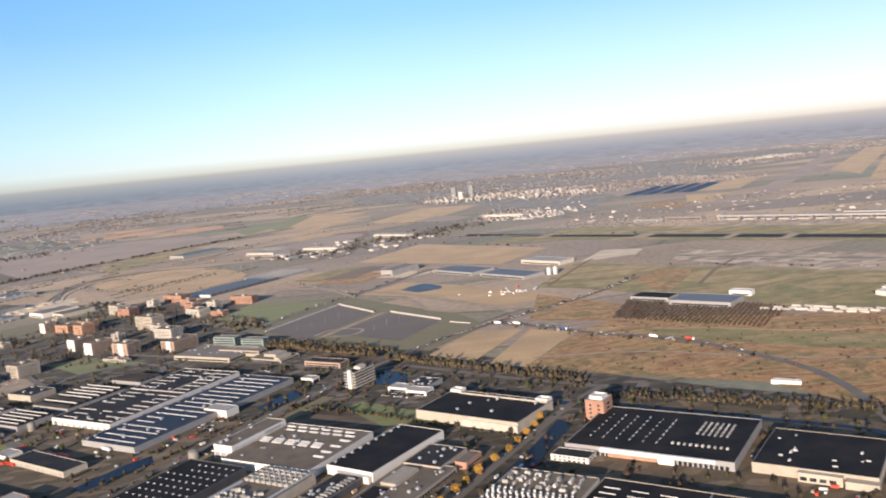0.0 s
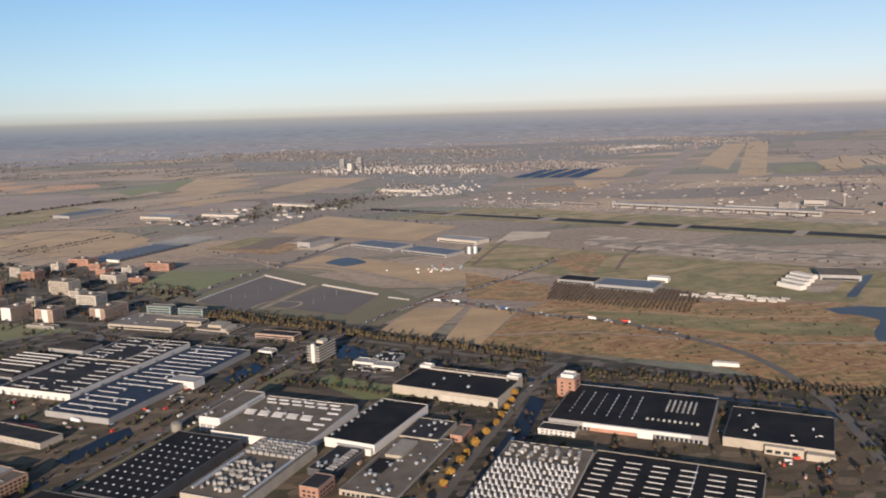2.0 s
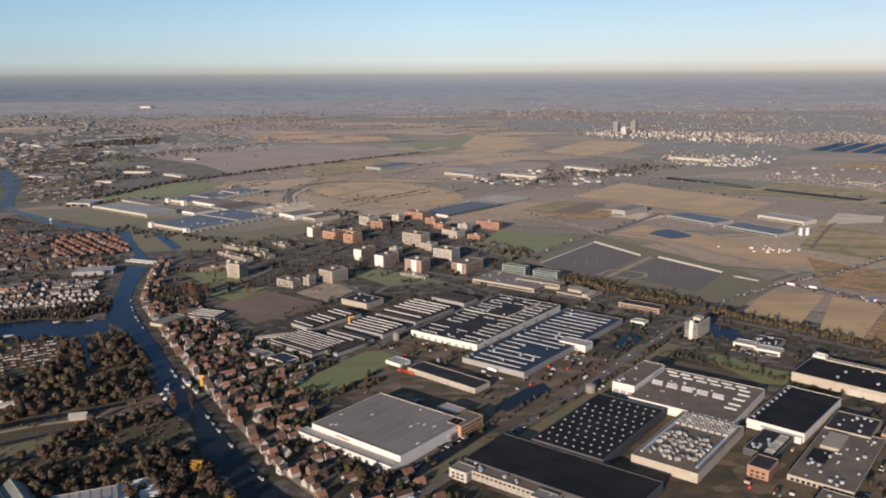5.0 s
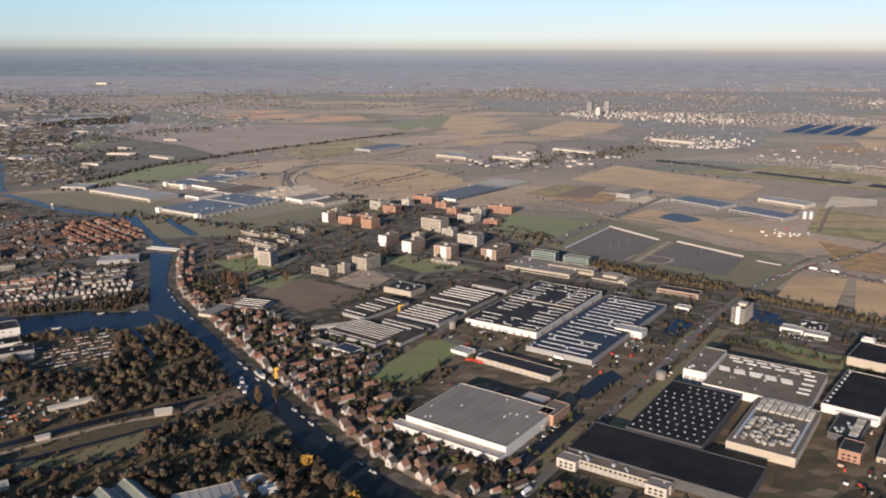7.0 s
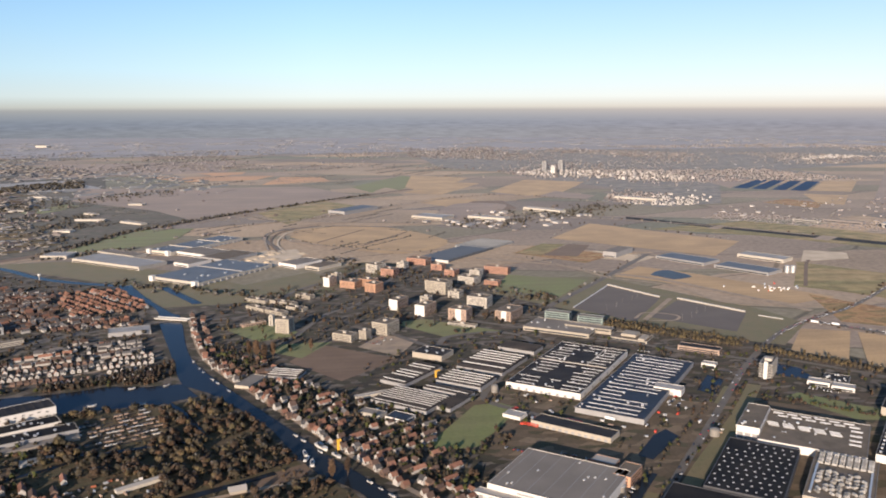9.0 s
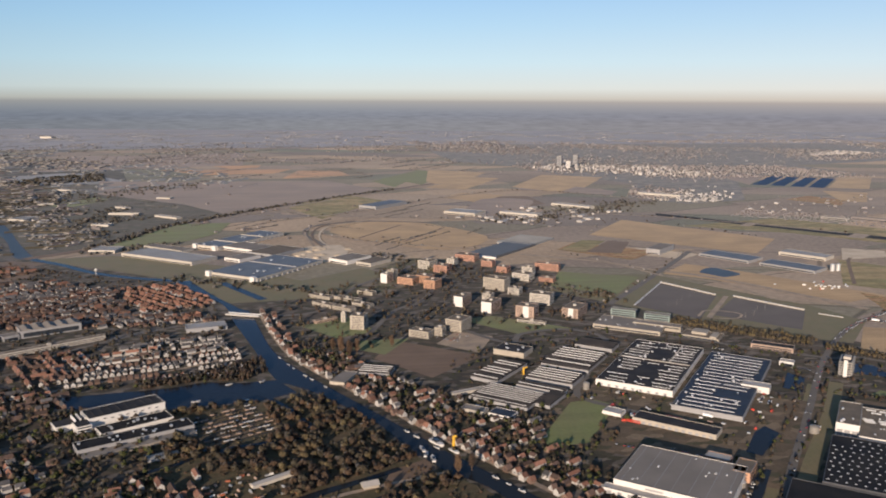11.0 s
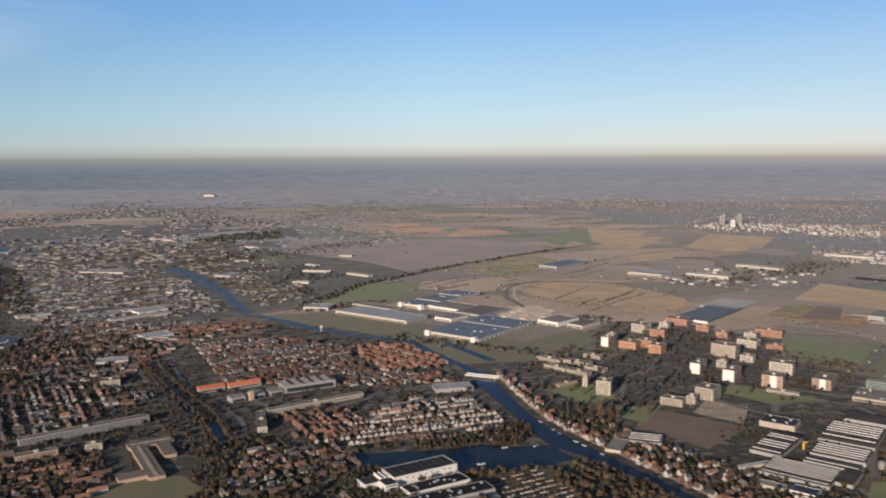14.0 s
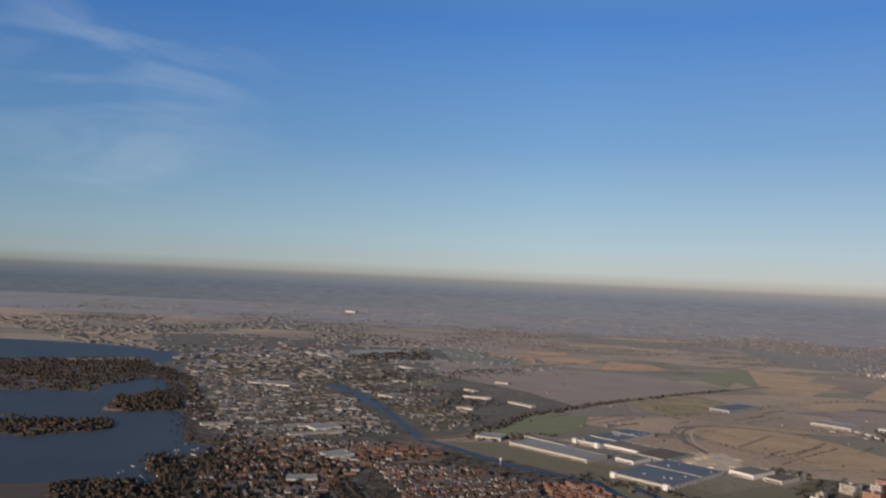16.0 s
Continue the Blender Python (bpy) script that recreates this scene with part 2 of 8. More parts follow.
def water_material(name, tint, rough, spec):
    m = material(name, tint, rough, var=0.2, scale=0.01, spec=spec)
    nt = m.node_tree
    b, n = nt.nodes.new("ShaderNodeBump"), nt.nodes.new("ShaderNodeTexNoise")
    n.inputs["Scale"].default_value = 0.35
    geo = nt.nodes.new("ShaderNodeNewGeometry")
    nt.links.new(geo.outputs["Position"], n.inputs["Vector"])
    b.inputs["Strength"].default_value, b.inputs["Distance"].default_value = 0.12, 0.2
    nt.links.new(n.outputs["Fac"], b.inputs["Height"])
    nt.links.new(b.outputs[0], nt.nodes["Principled BSDF"].inputs["Normal"])
    return m


WATER = water_material("still water", (0.017, 0.02, 0.024), 0.2, 0.04)
# paler base colour and rougher than the near water
PALE_WATER = water_material("shallow pond water", (0.075, 0.088, 0.1), 0.35, 0.03)
LAKE_WATER = water_material("wind-ruffled lake water", (0.062, 0.072, 0.082), 0.4, 0.07)


def ground_material():
    """Open land: a patchwork of long plots, grey, brown and dull green, with ditches between them."""
    m = bpy.data.materials.new("open land")
    m.use_nodes = True
    nt = m.node_tree
    bs = nt.nodes["Principled BSDF"]
    bs.inputs["Roughness"].default_value, bs.inputs["Specular IOR Level"].default_value = 0.95, 0.1
    haze_sheen(bs)
    geo = nt.nodes.new("ShaderNodeNewGeometry")
    mapping = nt.nodes.new("ShaderNodeMapping")
    mapping.inputs["Rotation"].default_value = (0, 0, radians(39))
    mapping.inputs["Scale"].default_value = (1 / 330, 1 / 130, 1)
    vor = nt.nodes.new("ShaderNodeTexVoronoi")
    vor.voronoi_dimensions, vor.distance = "2D", "CHEBYCHEV"
    vor.inputs["Scale"].default_value = 1.0
    vor.inputs["Randomness"].default_value = 0.65
    nt.links.new(geo.outputs["Position"], mapping.inputs["Vector"])
    nt.links.new(mapping.outputs[0], vor.inputs["Vector"])
    sep = nt.nodes.new("ShaderNodeSeparateColor")
    nt.links.new(vor.outputs["Color"], sep.inputs[0])
    ramp = nt.nodes.new("ShaderNodeValToRGB")
    ramp.color_ramp.interpolation = "CONSTANT"
    el = ramp.color_ramp.elements
    el[0].position, el[0].color = 0, (0.26, 0.2, 0.15, 1)
    el[1].position, el[1].color = 0.25, (0.2, 0.172, 0.118, 1)
    for p, c in ((0.45, (0.32, 0.24, 0.166)), (0.62, (0.165, 0.163, 0.115)), (0.75, (0.38, 0.275, 0.178)), (0.9, (0.2, 0.163, 0.134))):
        e = el.new(p)
        e.color = (*c, 1)
    nt.links.new(sep.outputs[0], ramp.inputs[0])
    edge = nt.nodes.new("ShaderNodeTexVoronoi")
    edge.voronoi_dimensions, edge.feature = "2D", "DISTANCE_TO_EDGE"
    edge.inputs["Scale"].default_value, edge.inputs["Randomness"].default_value = 1.0, 0.65
    nt.links.new(mapping.outputs[0], edge.inputs["Vector"])
    ditch = nt.nodes.new("ShaderNodeMapRange")
    ditch.inputs["From Min"].default_value, ditch.inputs["From Max"].default_value = 0.006, 0.014
    ditch.inputs["To Min"].default_value, ditch.inputs["To Max"].default_value = 0.55, 1.0
    nt.links.new(edge.outputs["Distance"], ditch.inputs["Value"])
    big, small = nt.nodes.new("ShaderNodeTexNoise"), nt.nodes.new("ShaderNodeTexNoise")
    big.inputs["Scale"].default_value, small.inputs["Scale"].default_value = 0.004, 0.15
    big.inputs["Detail"].default_value, small.inputs["Detail"].default_value = 6, 4
    add = nt.nodes.new("ShaderNodeMath")
    add.operation = "ADD"
    for n, i in ((big, 0), (small, 1)):
        nt.links.new(geo.outputs["Position"], n.inputs["Vector"])
        nt.links.new(n.outputs["Fac"], add.inputs[i])
    rng = nt.nodes.new("ShaderNodeMapRange")
    rng.inputs["From Min"].default_value, rng.inputs["From Max"].default_value = 0.6, 1.4
    rng.inputs["To Min"].default_value, rng.inputs["To Max"].default_value = 0.58, 1.38
    nt.links.new(add.outputs[0], rng.inputs["Value"])
    tone = nt.nodes.new("ShaderNodeMix")
    tone.data_type, tone.blend_type = "RGBA", "MULTIPLY"
    tone.inputs["Factor"].default_value = 1
    nt.links.new(ramp.outputs[0], tone.inputs["A"])
    both = nt.nodes.new("ShaderNodeMath")
    both.operation = "MULTIPLY"
    nt.links.new(rng.outputs[0], both.inputs[0])
    nt.links.new(ditch.outputs[0], both.inputs[1])
    nt.links.new(both.outputs[0], tone.inputs["B"])
    nt.links.new(tone.outputs["Result"], bs.inputs["Base Color"])
    return m


LAND = ground_material()


def patchy(name, colors, size, long=2.2, turn=39, fine=0.5, bump=0.4):
    """Uneven open ground: drifting patches of several colours, drawn out one way, with tufts and tracks on top."""
    m = material(name, (1, 1, 1), 0.95, var=0.32, scale=4.0 / size, fine=fine, second=(0.72, 0.7, 0.66), bump=bump, spec=0.1)
    nt = m.node_tree
    geo, mapping, n, ramp, mul = (nt.nodes.new("ShaderNode" + k) for k in ("NewGeometry", "Mapping", "TexNoise", "ValToRGB", "Mix"))
    mapping.inputs["Rotation"].default_value = (0, 0, radians(turn))
    mapping.inputs["Scale"].default_value = (1 / (size * long), 1 / size, 1)
    n.inputs["Scale"].default_value, n.inputs["Detail"].default_value, n.inputs["Roughness"].default_value, n.inputs["Distortion"].default_value = 1.0, 7, 0.62, 0.8
    el = ramp.color_ramp.elements
    el[0].position, el[0].color = 0.3, (*colors[0], 1)
    el[1].position, el[1].color = 0.7, (*colors[-1], 1)
    for i, c in enumerate(colors[1:-1]):
        el.new(0.3 + 0.4 * (i + 1) / (len(colors) - 1)).color = (*c, 1)
    mul.data_type, mul.blend_type = "RGBA", "MULTIPLY"
    mul.inputs["Factor"].default_value = 1
    base = nt.nodes["Principled BSDF"].inputs["Base Color"]
    old = base.links[0].from_socket
    nt.links.new(geo.outputs["Position"], mapping.inputs["Vector"])
    nt.links.new(mapping.outputs[0], n.inputs["Vector"])
    nt.links.new(n.outputs["Fac"], ramp.inputs[0])
    nt.links.new(ramp.outputs[0], mul.inputs["A"])
    nt.links.new(old, mul.inputs["B"])
    nt.links.new(mul.outputs["Result"], base)
    return m


ROUGH = patchy("rough dry grassland", ((0.13, 0.085, 0.042), (0.36, 0.215, 0.095), (0.2, 0.15, 0.062), (0.42, 0.25, 0.11), (0.26, 0.135, 0.06), (0.46, 0.3, 0.15), (0.22, 0.17, 0.075)), 26)
OLIVE_FIELD = patchy("olive grass", ((0.22, 0.175, 0.076), (0.32, 0.245, 0.11), (0.2, 0.18, 0.073), (0.38, 0.275, 0.135), (0.24, 0.2, 0.088)), 60)
PALE_FIELD = patchy("pale wet field", ((0.24, 0.245, 0.25), (0.3, 0.3, 0.3), (0.22, 0.22, 0.21)), 120, bump=0.1)
# pale grey-blue base colour stands in for haze over the far plain
HAZED_PLAIN = material("far wooded plain", (0.262, 0.255, 0.262), 0.95, var=0.12, scale=0.004, fine=0.03, second=(0.212, 0.21, 0.222), spec=0.1)


def yards_material(name, cell, colors):
    """Gardens, yards and paths packed together: small plots of a few colours with grain on top."""
    m = material(name, (1, 1, 1), 0.95, var=0.3, scale=0.04, fine=0.5, second=(0.7, 0.72, 0.7), bump=0.3, spec=0.1)
    nt = m.node_tree
    geo, mapping, vor = nt.nodes.new("ShaderNodeNewGeometry"), nt.nodes.new("ShaderNodeMapping"), nt.nodes.new("ShaderNodeTexVoronoi")
    mapping.inputs["Rotation"].default_value = (0, 0, radians(39))
    mapping.inputs["Scale"].default_value = (1 / cell, 1.7 / cell, 1)
    vor.voronoi_dimensions, vor.distance = "2D", "CHEBYCHEV"
    vor.inputs["Scale"].default_value, vor.inputs["Randomness"].default_value = 1.0, 0.8
    sep, ramp, mul = nt.nodes.new("ShaderNodeSeparateColor"), nt.nodes.new("ShaderNodeValToRGB"), nt.nodes.new("ShaderNodeMix")
    ramp.color_ramp.interpolation = "CONSTANT"
    el = ramp.color_ramp.elements
    el[0].position, el[0].color = 0.0, (*colors[0], 1)
    el[1].position, el[1].color = 1 / len(colors), (*colors[1], 1)
    for i, c in enumerate(colors[2:]):
        el.new((i + 2) / len(colors)).color = (*c, 1)
    mul.data_type, mul.blend_type = "RGBA", "MULTIPLY"
    mul.inputs["Factor"].default_value = 1
    base = nt.nodes["Principled BSDF"].inputs["Base Color"]
    old = base.links[0].from_socket
    nt.links.new(geo.outputs["Position"], mapping.inputs["Vector"])
    nt.links.new(mapping.outputs[0], vor.inputs["Vector"])
    nt.links.new(vor.outputs["Color"], sep.inputs[0])
    nt.links.new(sep.outputs[0], ramp.inputs[0])
    nt.links.new(ramp.outputs[0], mul.inputs["A"])
    nt.links.new(old, mul.inputs["B"])
    nt.links.new(mul.outputs["Result"], base)
    return m


MARSH_FLOOR = patchy("marsh grass and leaf litter", ((0.055, 0.043, 0.028), (0.1, 0.072, 0.042), (0.07, 0.064, 0.034), (0.12, 0.084, 0.048), (0.064, 0.05, 0.032)), 10, turn=-30)
PASTURE = patchy("dull pasture and bare earth", ((0.085, 0.076, 0.062), (0.13, 0.112, 0.088), (0.078, 0.078, 0.056), (0.115, 0.098, 0.08), (0.095, 0.096, 0.062)), 45)
PASTURE_GREEN = patchy("dull green pasture", ((0.1, 0.108, 0.068), (0.13, 0.128, 0.084), (0.095, 0.1, 0.066), (0.12, 0.115, 0.08)), 60)
TOWN = yards_material("town gardens and yards", 7.0, ((0.046, 0.041, 0.027), (0.078, 0.06, 0.044), (0.056, 0.049, 0.031), (0.04, 0.035, 0.027), (0.11, 0.091, 0.077), (0.049, 0.045, 0.026), (0.075, 0.055, 0.04), (0.15, 0.124, 0.1)))
VILLAGE = yards_material("village plots and woods", 20.0, ((0.062, 0.058, 0.05), (0.085, 0.074, 0.064), (0.052, 0.05, 0.043), (0.07, 0.07, 0.05), (0.115, 0.1, 0.088), (0.058, 0.058, 0.05)))
YARD = yards_material("worn brown asphalt", 9.0, ((0.112, 0.082, 0.054), (0.142, 0.102, 0.067), (0.092, 0.07, 0.046), (0.126, 0.091, 0.06), (0.185, 0.136, 0.09), (0.075, 0.066, 0.038)))
APRON = yards_material("worn concrete and sand", 14.0, ((0.43, 0.33, 0.24), (0.33, 0.255, 0.185), (0.5, 0.39, 0.285), (0.27, 0.21, 0.155), (0.39, 0.3, 0.22)))
# city plots lightened towards grey, haze put into their colours
HAZED_CITY = yards_material("city streets and gardens", 24.0, ((0.2, 0.186, 0.17), (0.235, 0.206, 0.182), (0.172, 0.166, 0.156), (0.21, 0.196, 0.166), (0.26, 0.226, 0.196), (0.185, 0.176, 0.165)))
PARK = yards_material("lawns and paths round the flats", 13.0, ((0.12, 0.105, 0.05), (0.095, 0.078, 0.045), (0.14, 0.112, 0.072), (0.1, 0.095, 0.042), (0.19, 0.155, 0.12), (0.085, 0.07, 0.042), (0.13, 0.118, 0.058)))
REED = material("brown reed bank", (0.062, 0.046, 0.03), 0.95, var=0.35, scale=0.1, fine=0.8, second=(0.034, 0.029, 0.021), bump=0.3)
BARK = material("bark", (0.09, 0.065, 0.045), 0.95, var=0.2, scale=1.0)
LEAF_BROWN = material("russet twigs and leaves", (0.082, 0.052, 0.033), 0.95, var=0.2, scale=0.03, second=(0.056, 0.041, 0.03), per_island=0.22, spec=0.1)
LEAF_DARK = material("dark twigs and leaves", (0.06, 0.049, 0.035), 0.95, var=0.2, scale=0.06, second=(0.047, 0.042, 0.03), per_island=0.22, spec=0.1)
# far leaves are lightened and greyed in the base colour, for haze
LEAF_HAZED = material("far bare woods", (0.26, 0.238, 0.218), 0.95, var=0.15, scale=0.01, second=(0.21, 0.2, 0.19), per_island=0.2, spec=0.1)
# haze in the hedge colour too, weaker than in the far woods
LEAF_HAZED_HEDGE = material("dull far hedges", (0.115, 0.105, 0.094), 0.95, var=0.2, scale=0.02, second=(0.09, 0.085, 0.078), per_island=0.25, spec=0.1)
LEAF_OLIVE = material("olive brown leaves", (0.095, 0.07, 0.04), 0.95, var=0.2, scale=0.06, second=(0.09, 0.073, 0.04), per_island=0.35, spec=0.1)
LEAF_YELLOW = material("yellow autumn leaves", (0.28, 0.16, 0.036), 0.9, var=0.15, scale=0.1, per_island=0.35, spec=0.1)
LEAF_GREEN = material("dull green leaves", (0.055, 0.06, 0.022), 0.9, var=0.2, scale=0.1, per_island=0.4, spec=0.1)
TILE_ORANGE = material("orange roof tiles", (0.165, 0.083, 0.057), 0.8, var=0.2, scale=0.5, per_object=0.35, per_island=0.4)
TILE_RED = material("red roof tiles", (0.36, 0.115, 0.06), 0.8, var=0.15, scale=0.5, per_object=0.2, per_island=0.25)
TILE_BROWN = material("brown roof tiles", (0.085, 0.056, 0.045), 0.85, var=0.2, scale=0.5, per_object=0.35, per_island=0.35)
TILE_GREY = material("grey roof tiles", (0.064, 0.061, 0.062), 0.8, var=0.2, scale=0.5, per_object=0.35, per_island=0.35)
HOUSE_BRICK = material("house brick", (0.15, 0.098, 0.075), 0.85, var=0.2, scale=0.5, per_object=0.3, per_island=0.35)
HOUSE_WHITE = material("white house render", (0.38, 0.36, 0.335), 0.8, var=0.1, scale=0.5, per_object=0.12, per_island=0.2)
# far walls, roofs and pale blocks: close, muted tones stand in for haze
HAZED_WALL = material("far house walls", (0.22, 0.195, 0.185), 0.85, var=0.15, scale=0.02, per_island=0.35)
HAZED_ROOF = material("far tiled roofs", (0.16, 0.125, 0.112), 0.85, var=0.15, scale=0.02, per_island=0.3)
CITY_PALE = material("pale city walls", (0.36, 0.335, 0.31), 0.8, var=0.15, scale=0.05, per_island=0.3)
CONCRETE = material("pale concrete", (0.4, 0.365, 0.315), 0.8, var=0.15, scale=0.3, per_object=0.1)
SAND = material("pale sand", (0.55, 0.44, 0.31), 0.95, var=0.15, scale=0.05, second=(0.42, 0.33, 0.23))
TYRE = material("black rubber", (0.015, 0.015, 0.016), 0.8, var=0.1)
CAR_PAINTS = [material(n, c, 0.3, var=0.03, spec=0.5) for n, c in (("white car paint", (0.75, 0.75, 0.74)), ("silver car paint", (0.42, 0.43, 0.44)), ("black car paint", (0.02, 0.02, 0.022)), ("red car paint", (0.40, 0.03, 0.025)), ("blue car paint", (0.04, 0.08, 0.2)))]
RED_PAINT = material("red painted metal", (0.50, 0.06, 0.035), 0.5, var=0.1)
YELLOW_PAINT = material("yellow painted steel", (0.62, 0.36, 0.05), 0.5, var=0.1)
ROOF_GREEN = material("pale green sheet roof", (0.15, 0.165, 0.14), 0.7, var=0.15, scale=0.15, second=(0.11, 0.12, 0.105))
GLASSHOUSE = material("glasshouse panes", (0.22, 0.22, 0.215), 0.6, var=0.15, scale=0.05, spec=0.12, per_island=0.25)
GLASS_DARK = material("dull glasshouse panes", (0.075, 0.085, 0.1), 0.35, var=0.15, scale=0.05, spec=0.5)

# ---- mesh helpers ----


class Shape:
    """Collects faces for one mesh."""

    def __init__(self):
        self.v, self.f = [], []

    def box(self, x0, x1, y0, y1, z0, z1, bottom=False):
        n = len(self.v)
        self.v += [(x0, y0, z0), (x1, y0, z0), (x1, y1, z0), (x0, y1, z0), (x0, y0, z1), (x1, y0, z1), (x1, y1, z1), (x0, y1, z1)]
        quads = [(4, 5, 6, 7), (0, 1, 5, 4), (1, 2, 6, 5), (2, 3, 7, 6), (3, 0, 4, 7)] + ([(3, 2, 1, 0)] if bottom else [])
        self.f += [tuple(n + i for i in q) for q in quads]
        return self

    def ring(self, x0, x1, y0, y1, z0, z1, t):
        """Four walls of thickness t round a rectangle."""
        self.box(x0, x1, y0, y0 + t, z0, z1).box(x0, x1, y1 - t, y1, z0, z1)
        return self.box(x0, x0 + t, y0 + t, y1 - t, z0, z1).box(x1 - t, x1, y0 + t, y1 - t, z0, z1)

    def gable(self, x0, x1, y0, y1, z0, z1, over=0.0):
        """A pitched roof with its ridge along x."""
        n, ym = len(self.v), (y0 + y1) / 2
        x0, x1, y0, y1 = x0 - over, x1 + over, y0 - over, y1 + over
        self.v += [(x0, y0, z0), (x1, y0, z0), (x1, y1, z0), (x0, y1, z0), (x0, ym, z1), (x1, ym, z1)]
        self.f += [tuple(n + i for i in q) for q in ((0, 1, 5, 4), (2, 3, 4, 5), (1, 2, 5), (3, 0, 4), (3, 2, 1, 0))]
        return self

    def tube(self, x, y, z0, z1, r0, r1, k=8):
        n = len(self.v)
        for z, r in ((z0, r0), (z1, r1)):
            self.v += [(x + r * math.cos(6.2832 * i / k), y + r * math.sin(6.2832 * i / k), z) for i in range(k)]
        self.f += [(n + i, n + (i + 1) % k, n + k + (i + 1) % k, n + k + i) for i in range(k)] + [tuple(n + k + i for i in range(k))]
        return self

    def mesh(self, name, mat):
        me = bpy.data.meshes.new(name)
        me.from_pydata(self.v, [], self.f)
        me.materials.append(mat)
        return me


def part(name, shape, mat, parent, label=""):
    """One mesh under a thing or a part, in its thing's own axes."""
    me = shape if isinstance(shape, bpy.types.Mesh) else shape.mesh(name, mat)
    ob = new(name, me)
    ob.parent = parent
    return tagged(ob, label)


def thing(name, label, category, x, y, ang=0, group="", z=0.0, kind=""):
    ob = new(name)
    ob.matrix_world = pose(x, y, z, 0, 0, ang)
    return tagged(ob, label, category, group, kind)


SHEETS, LEVELS = [], []


def sheet(name, pts, mat, z, label, category="", kind="structure"):
    """A flat piece of land with a smooth-cornered outline and a small thickness."""
    SHEETS.append(name)
    z = 6 * z
    z = min((z + 0.002 * k for k in range(-200, 201) if not any(abs(z + 0.002 * k - q) < 0.0018 for q in LEVELS)), key=lambda q: abs(q - z))
    LEVELS.append(z)
    bm = bmesh.new()
    vs = [bm.verts.new((x, y, z)) for x, y in pts]
    f = bm.faces.new(vs)
    f.normal_update()
    if f.normal.z < 0:
        f.normal_flip()
    me = bpy.data.meshes.new(name)
    bmesh.ops.triangulate(bm, faces=bm.faces[:])
    bm.to_mesh(me)
    bm.free()
    me.materials.append(mat)
    return tagged(new(name, me), label, category, kind=kind)


def quad(cx, cy, w, d, ang):
    c, s = math.cos(radians(ang)), math.sin(radians(ang))
    return [(cx + c * u - s * v, cy + s * u + c * v) for u, v in ((-w / 2, -d / 2), (w / 2, -d / 2), (w / 2, d / 2), (-w / 2, d / 2))]


def strip(pts, width):
    """The outline of a band along a line."""
    ls, rs = [], []
    for i, p in enumerate(pts):
        a, b = Vector(pts[max(0, i - 1)]), Vector(pts[min(len(pts) - 1, i + 1)])
        n = (b - a).normalized()
        n = Vector((-n.y, n.x)) * width / 2
        ls.append(tuple(Vector(p) + n)), rs.append(tuple(Vector(p) - n))
    return ls + rs[::-1]


def spline(pts, steps=6):
    """A smooth line through the points."""
    P = [Vector(p) for p in pts]
    P = [2 * P[0] - P[1]] + P + [2 * P[-1] - P[-2]]
    out = []
    for i in range(1, len(P) - 2):
        for k in range(steps):
            t = k / steps
            a, b, c, d = P[i - 1 : i + 3]
            q = 0.5 * (2 * b + (c - a) * t + (2 * a - 5 * b + 4 * c - d) * t * t + (3 * b - a - 3 * c + d) * t**3)
            out.append((q.x, q.y))
    return out + [tuple(P[-2])]


GRID = -39.0   # the way the works and roads lie


def at(u, v):
    """World place of a point in the works' own axes."""
    c, s = math.cos(radians(GRID)), math.sin(radians(GRID))
    return c * u - s * v, s * u + c * v


# ---- ground, water, fields ----
bm = bmesh.new()
bmesh.ops.create_grid(bm, x_segments=24, y_segments=24, size=9000)
me = bpy.data.meshes.new("ground")
bm.to_mesh(me)
bm.free()
me.materials.append(LAND)
tagged(new("ground", me), "flat open land of brown and dull green plots", "ground", kind="structure")

# the ring canal: west and east bank
WEST_BANK = [(-285, 878), (-257, 837), (-221, 772), (-207, 712), (-184, 627), (-166, 558), (-152, 540), (-139, 526), (-105, 473), (-90, 437), (-73, 400), (-53, 376), (-39, 344), (-28, 333), (-10, 303), (20, 262), (70, 195)]
EAST_BANK = [(-268, 888), (-238, 820), (-205, 757), (-194, 739), (-172, 631), (-151, 576), (-119, 516), (-97, 476), (-69, 425), (-45, 385), (-27, 355), (-11, 329), (8, 305), (35, 275), (90, 205)]
sheet("ring_canal", spline(WEST_BANK, 4) + spline(EAST_BANK, 4)[::-1], WATER, 0.06, "dark blue ring canal between quays", "canal")
sheet("side_canal", spline([(-164, 554), (-190, 552), (-214, 556), (-237, 548), (-300, 540)], 4) + spline([(-300, 520), (-232, 508), (-205, 512), (-176, 515), (-150, 527)], 4), WATER, 0.055, "dark side arm of the canal", "canal")
sheet("far_canal", spline([(-740, 1490), (-622, 1308), (-552, 1186), (-500, 1058), (-478, 1030)], 4) + spline([(-462, 1034), (-478, 1058), (-522, 1150), (-600, 1325), (-700, 1480)], 4), PALE_WATER, 0.05, "far reach of the ring canal", "canal")
sheet("far_canal_narrow", strip(spline([(-470, 1032), (-424, 992), (-384, 948), (-340, 915), (-276, 884)], 4), 9), WATER, 0.05, "narrow reach of the ring canal", "canal")
sheet("town_canal", strip(spline([(-476, 704), (-452, 662), (-428, 626)], 4), 9), WATER, 0.05, "dark stretch of the town canal", "canal")
sheet("town_canal_south", strip([(-417, 610), (-394, 564)], 10), WATER, 0.05, "second dark stretch of the town canal", "canal")
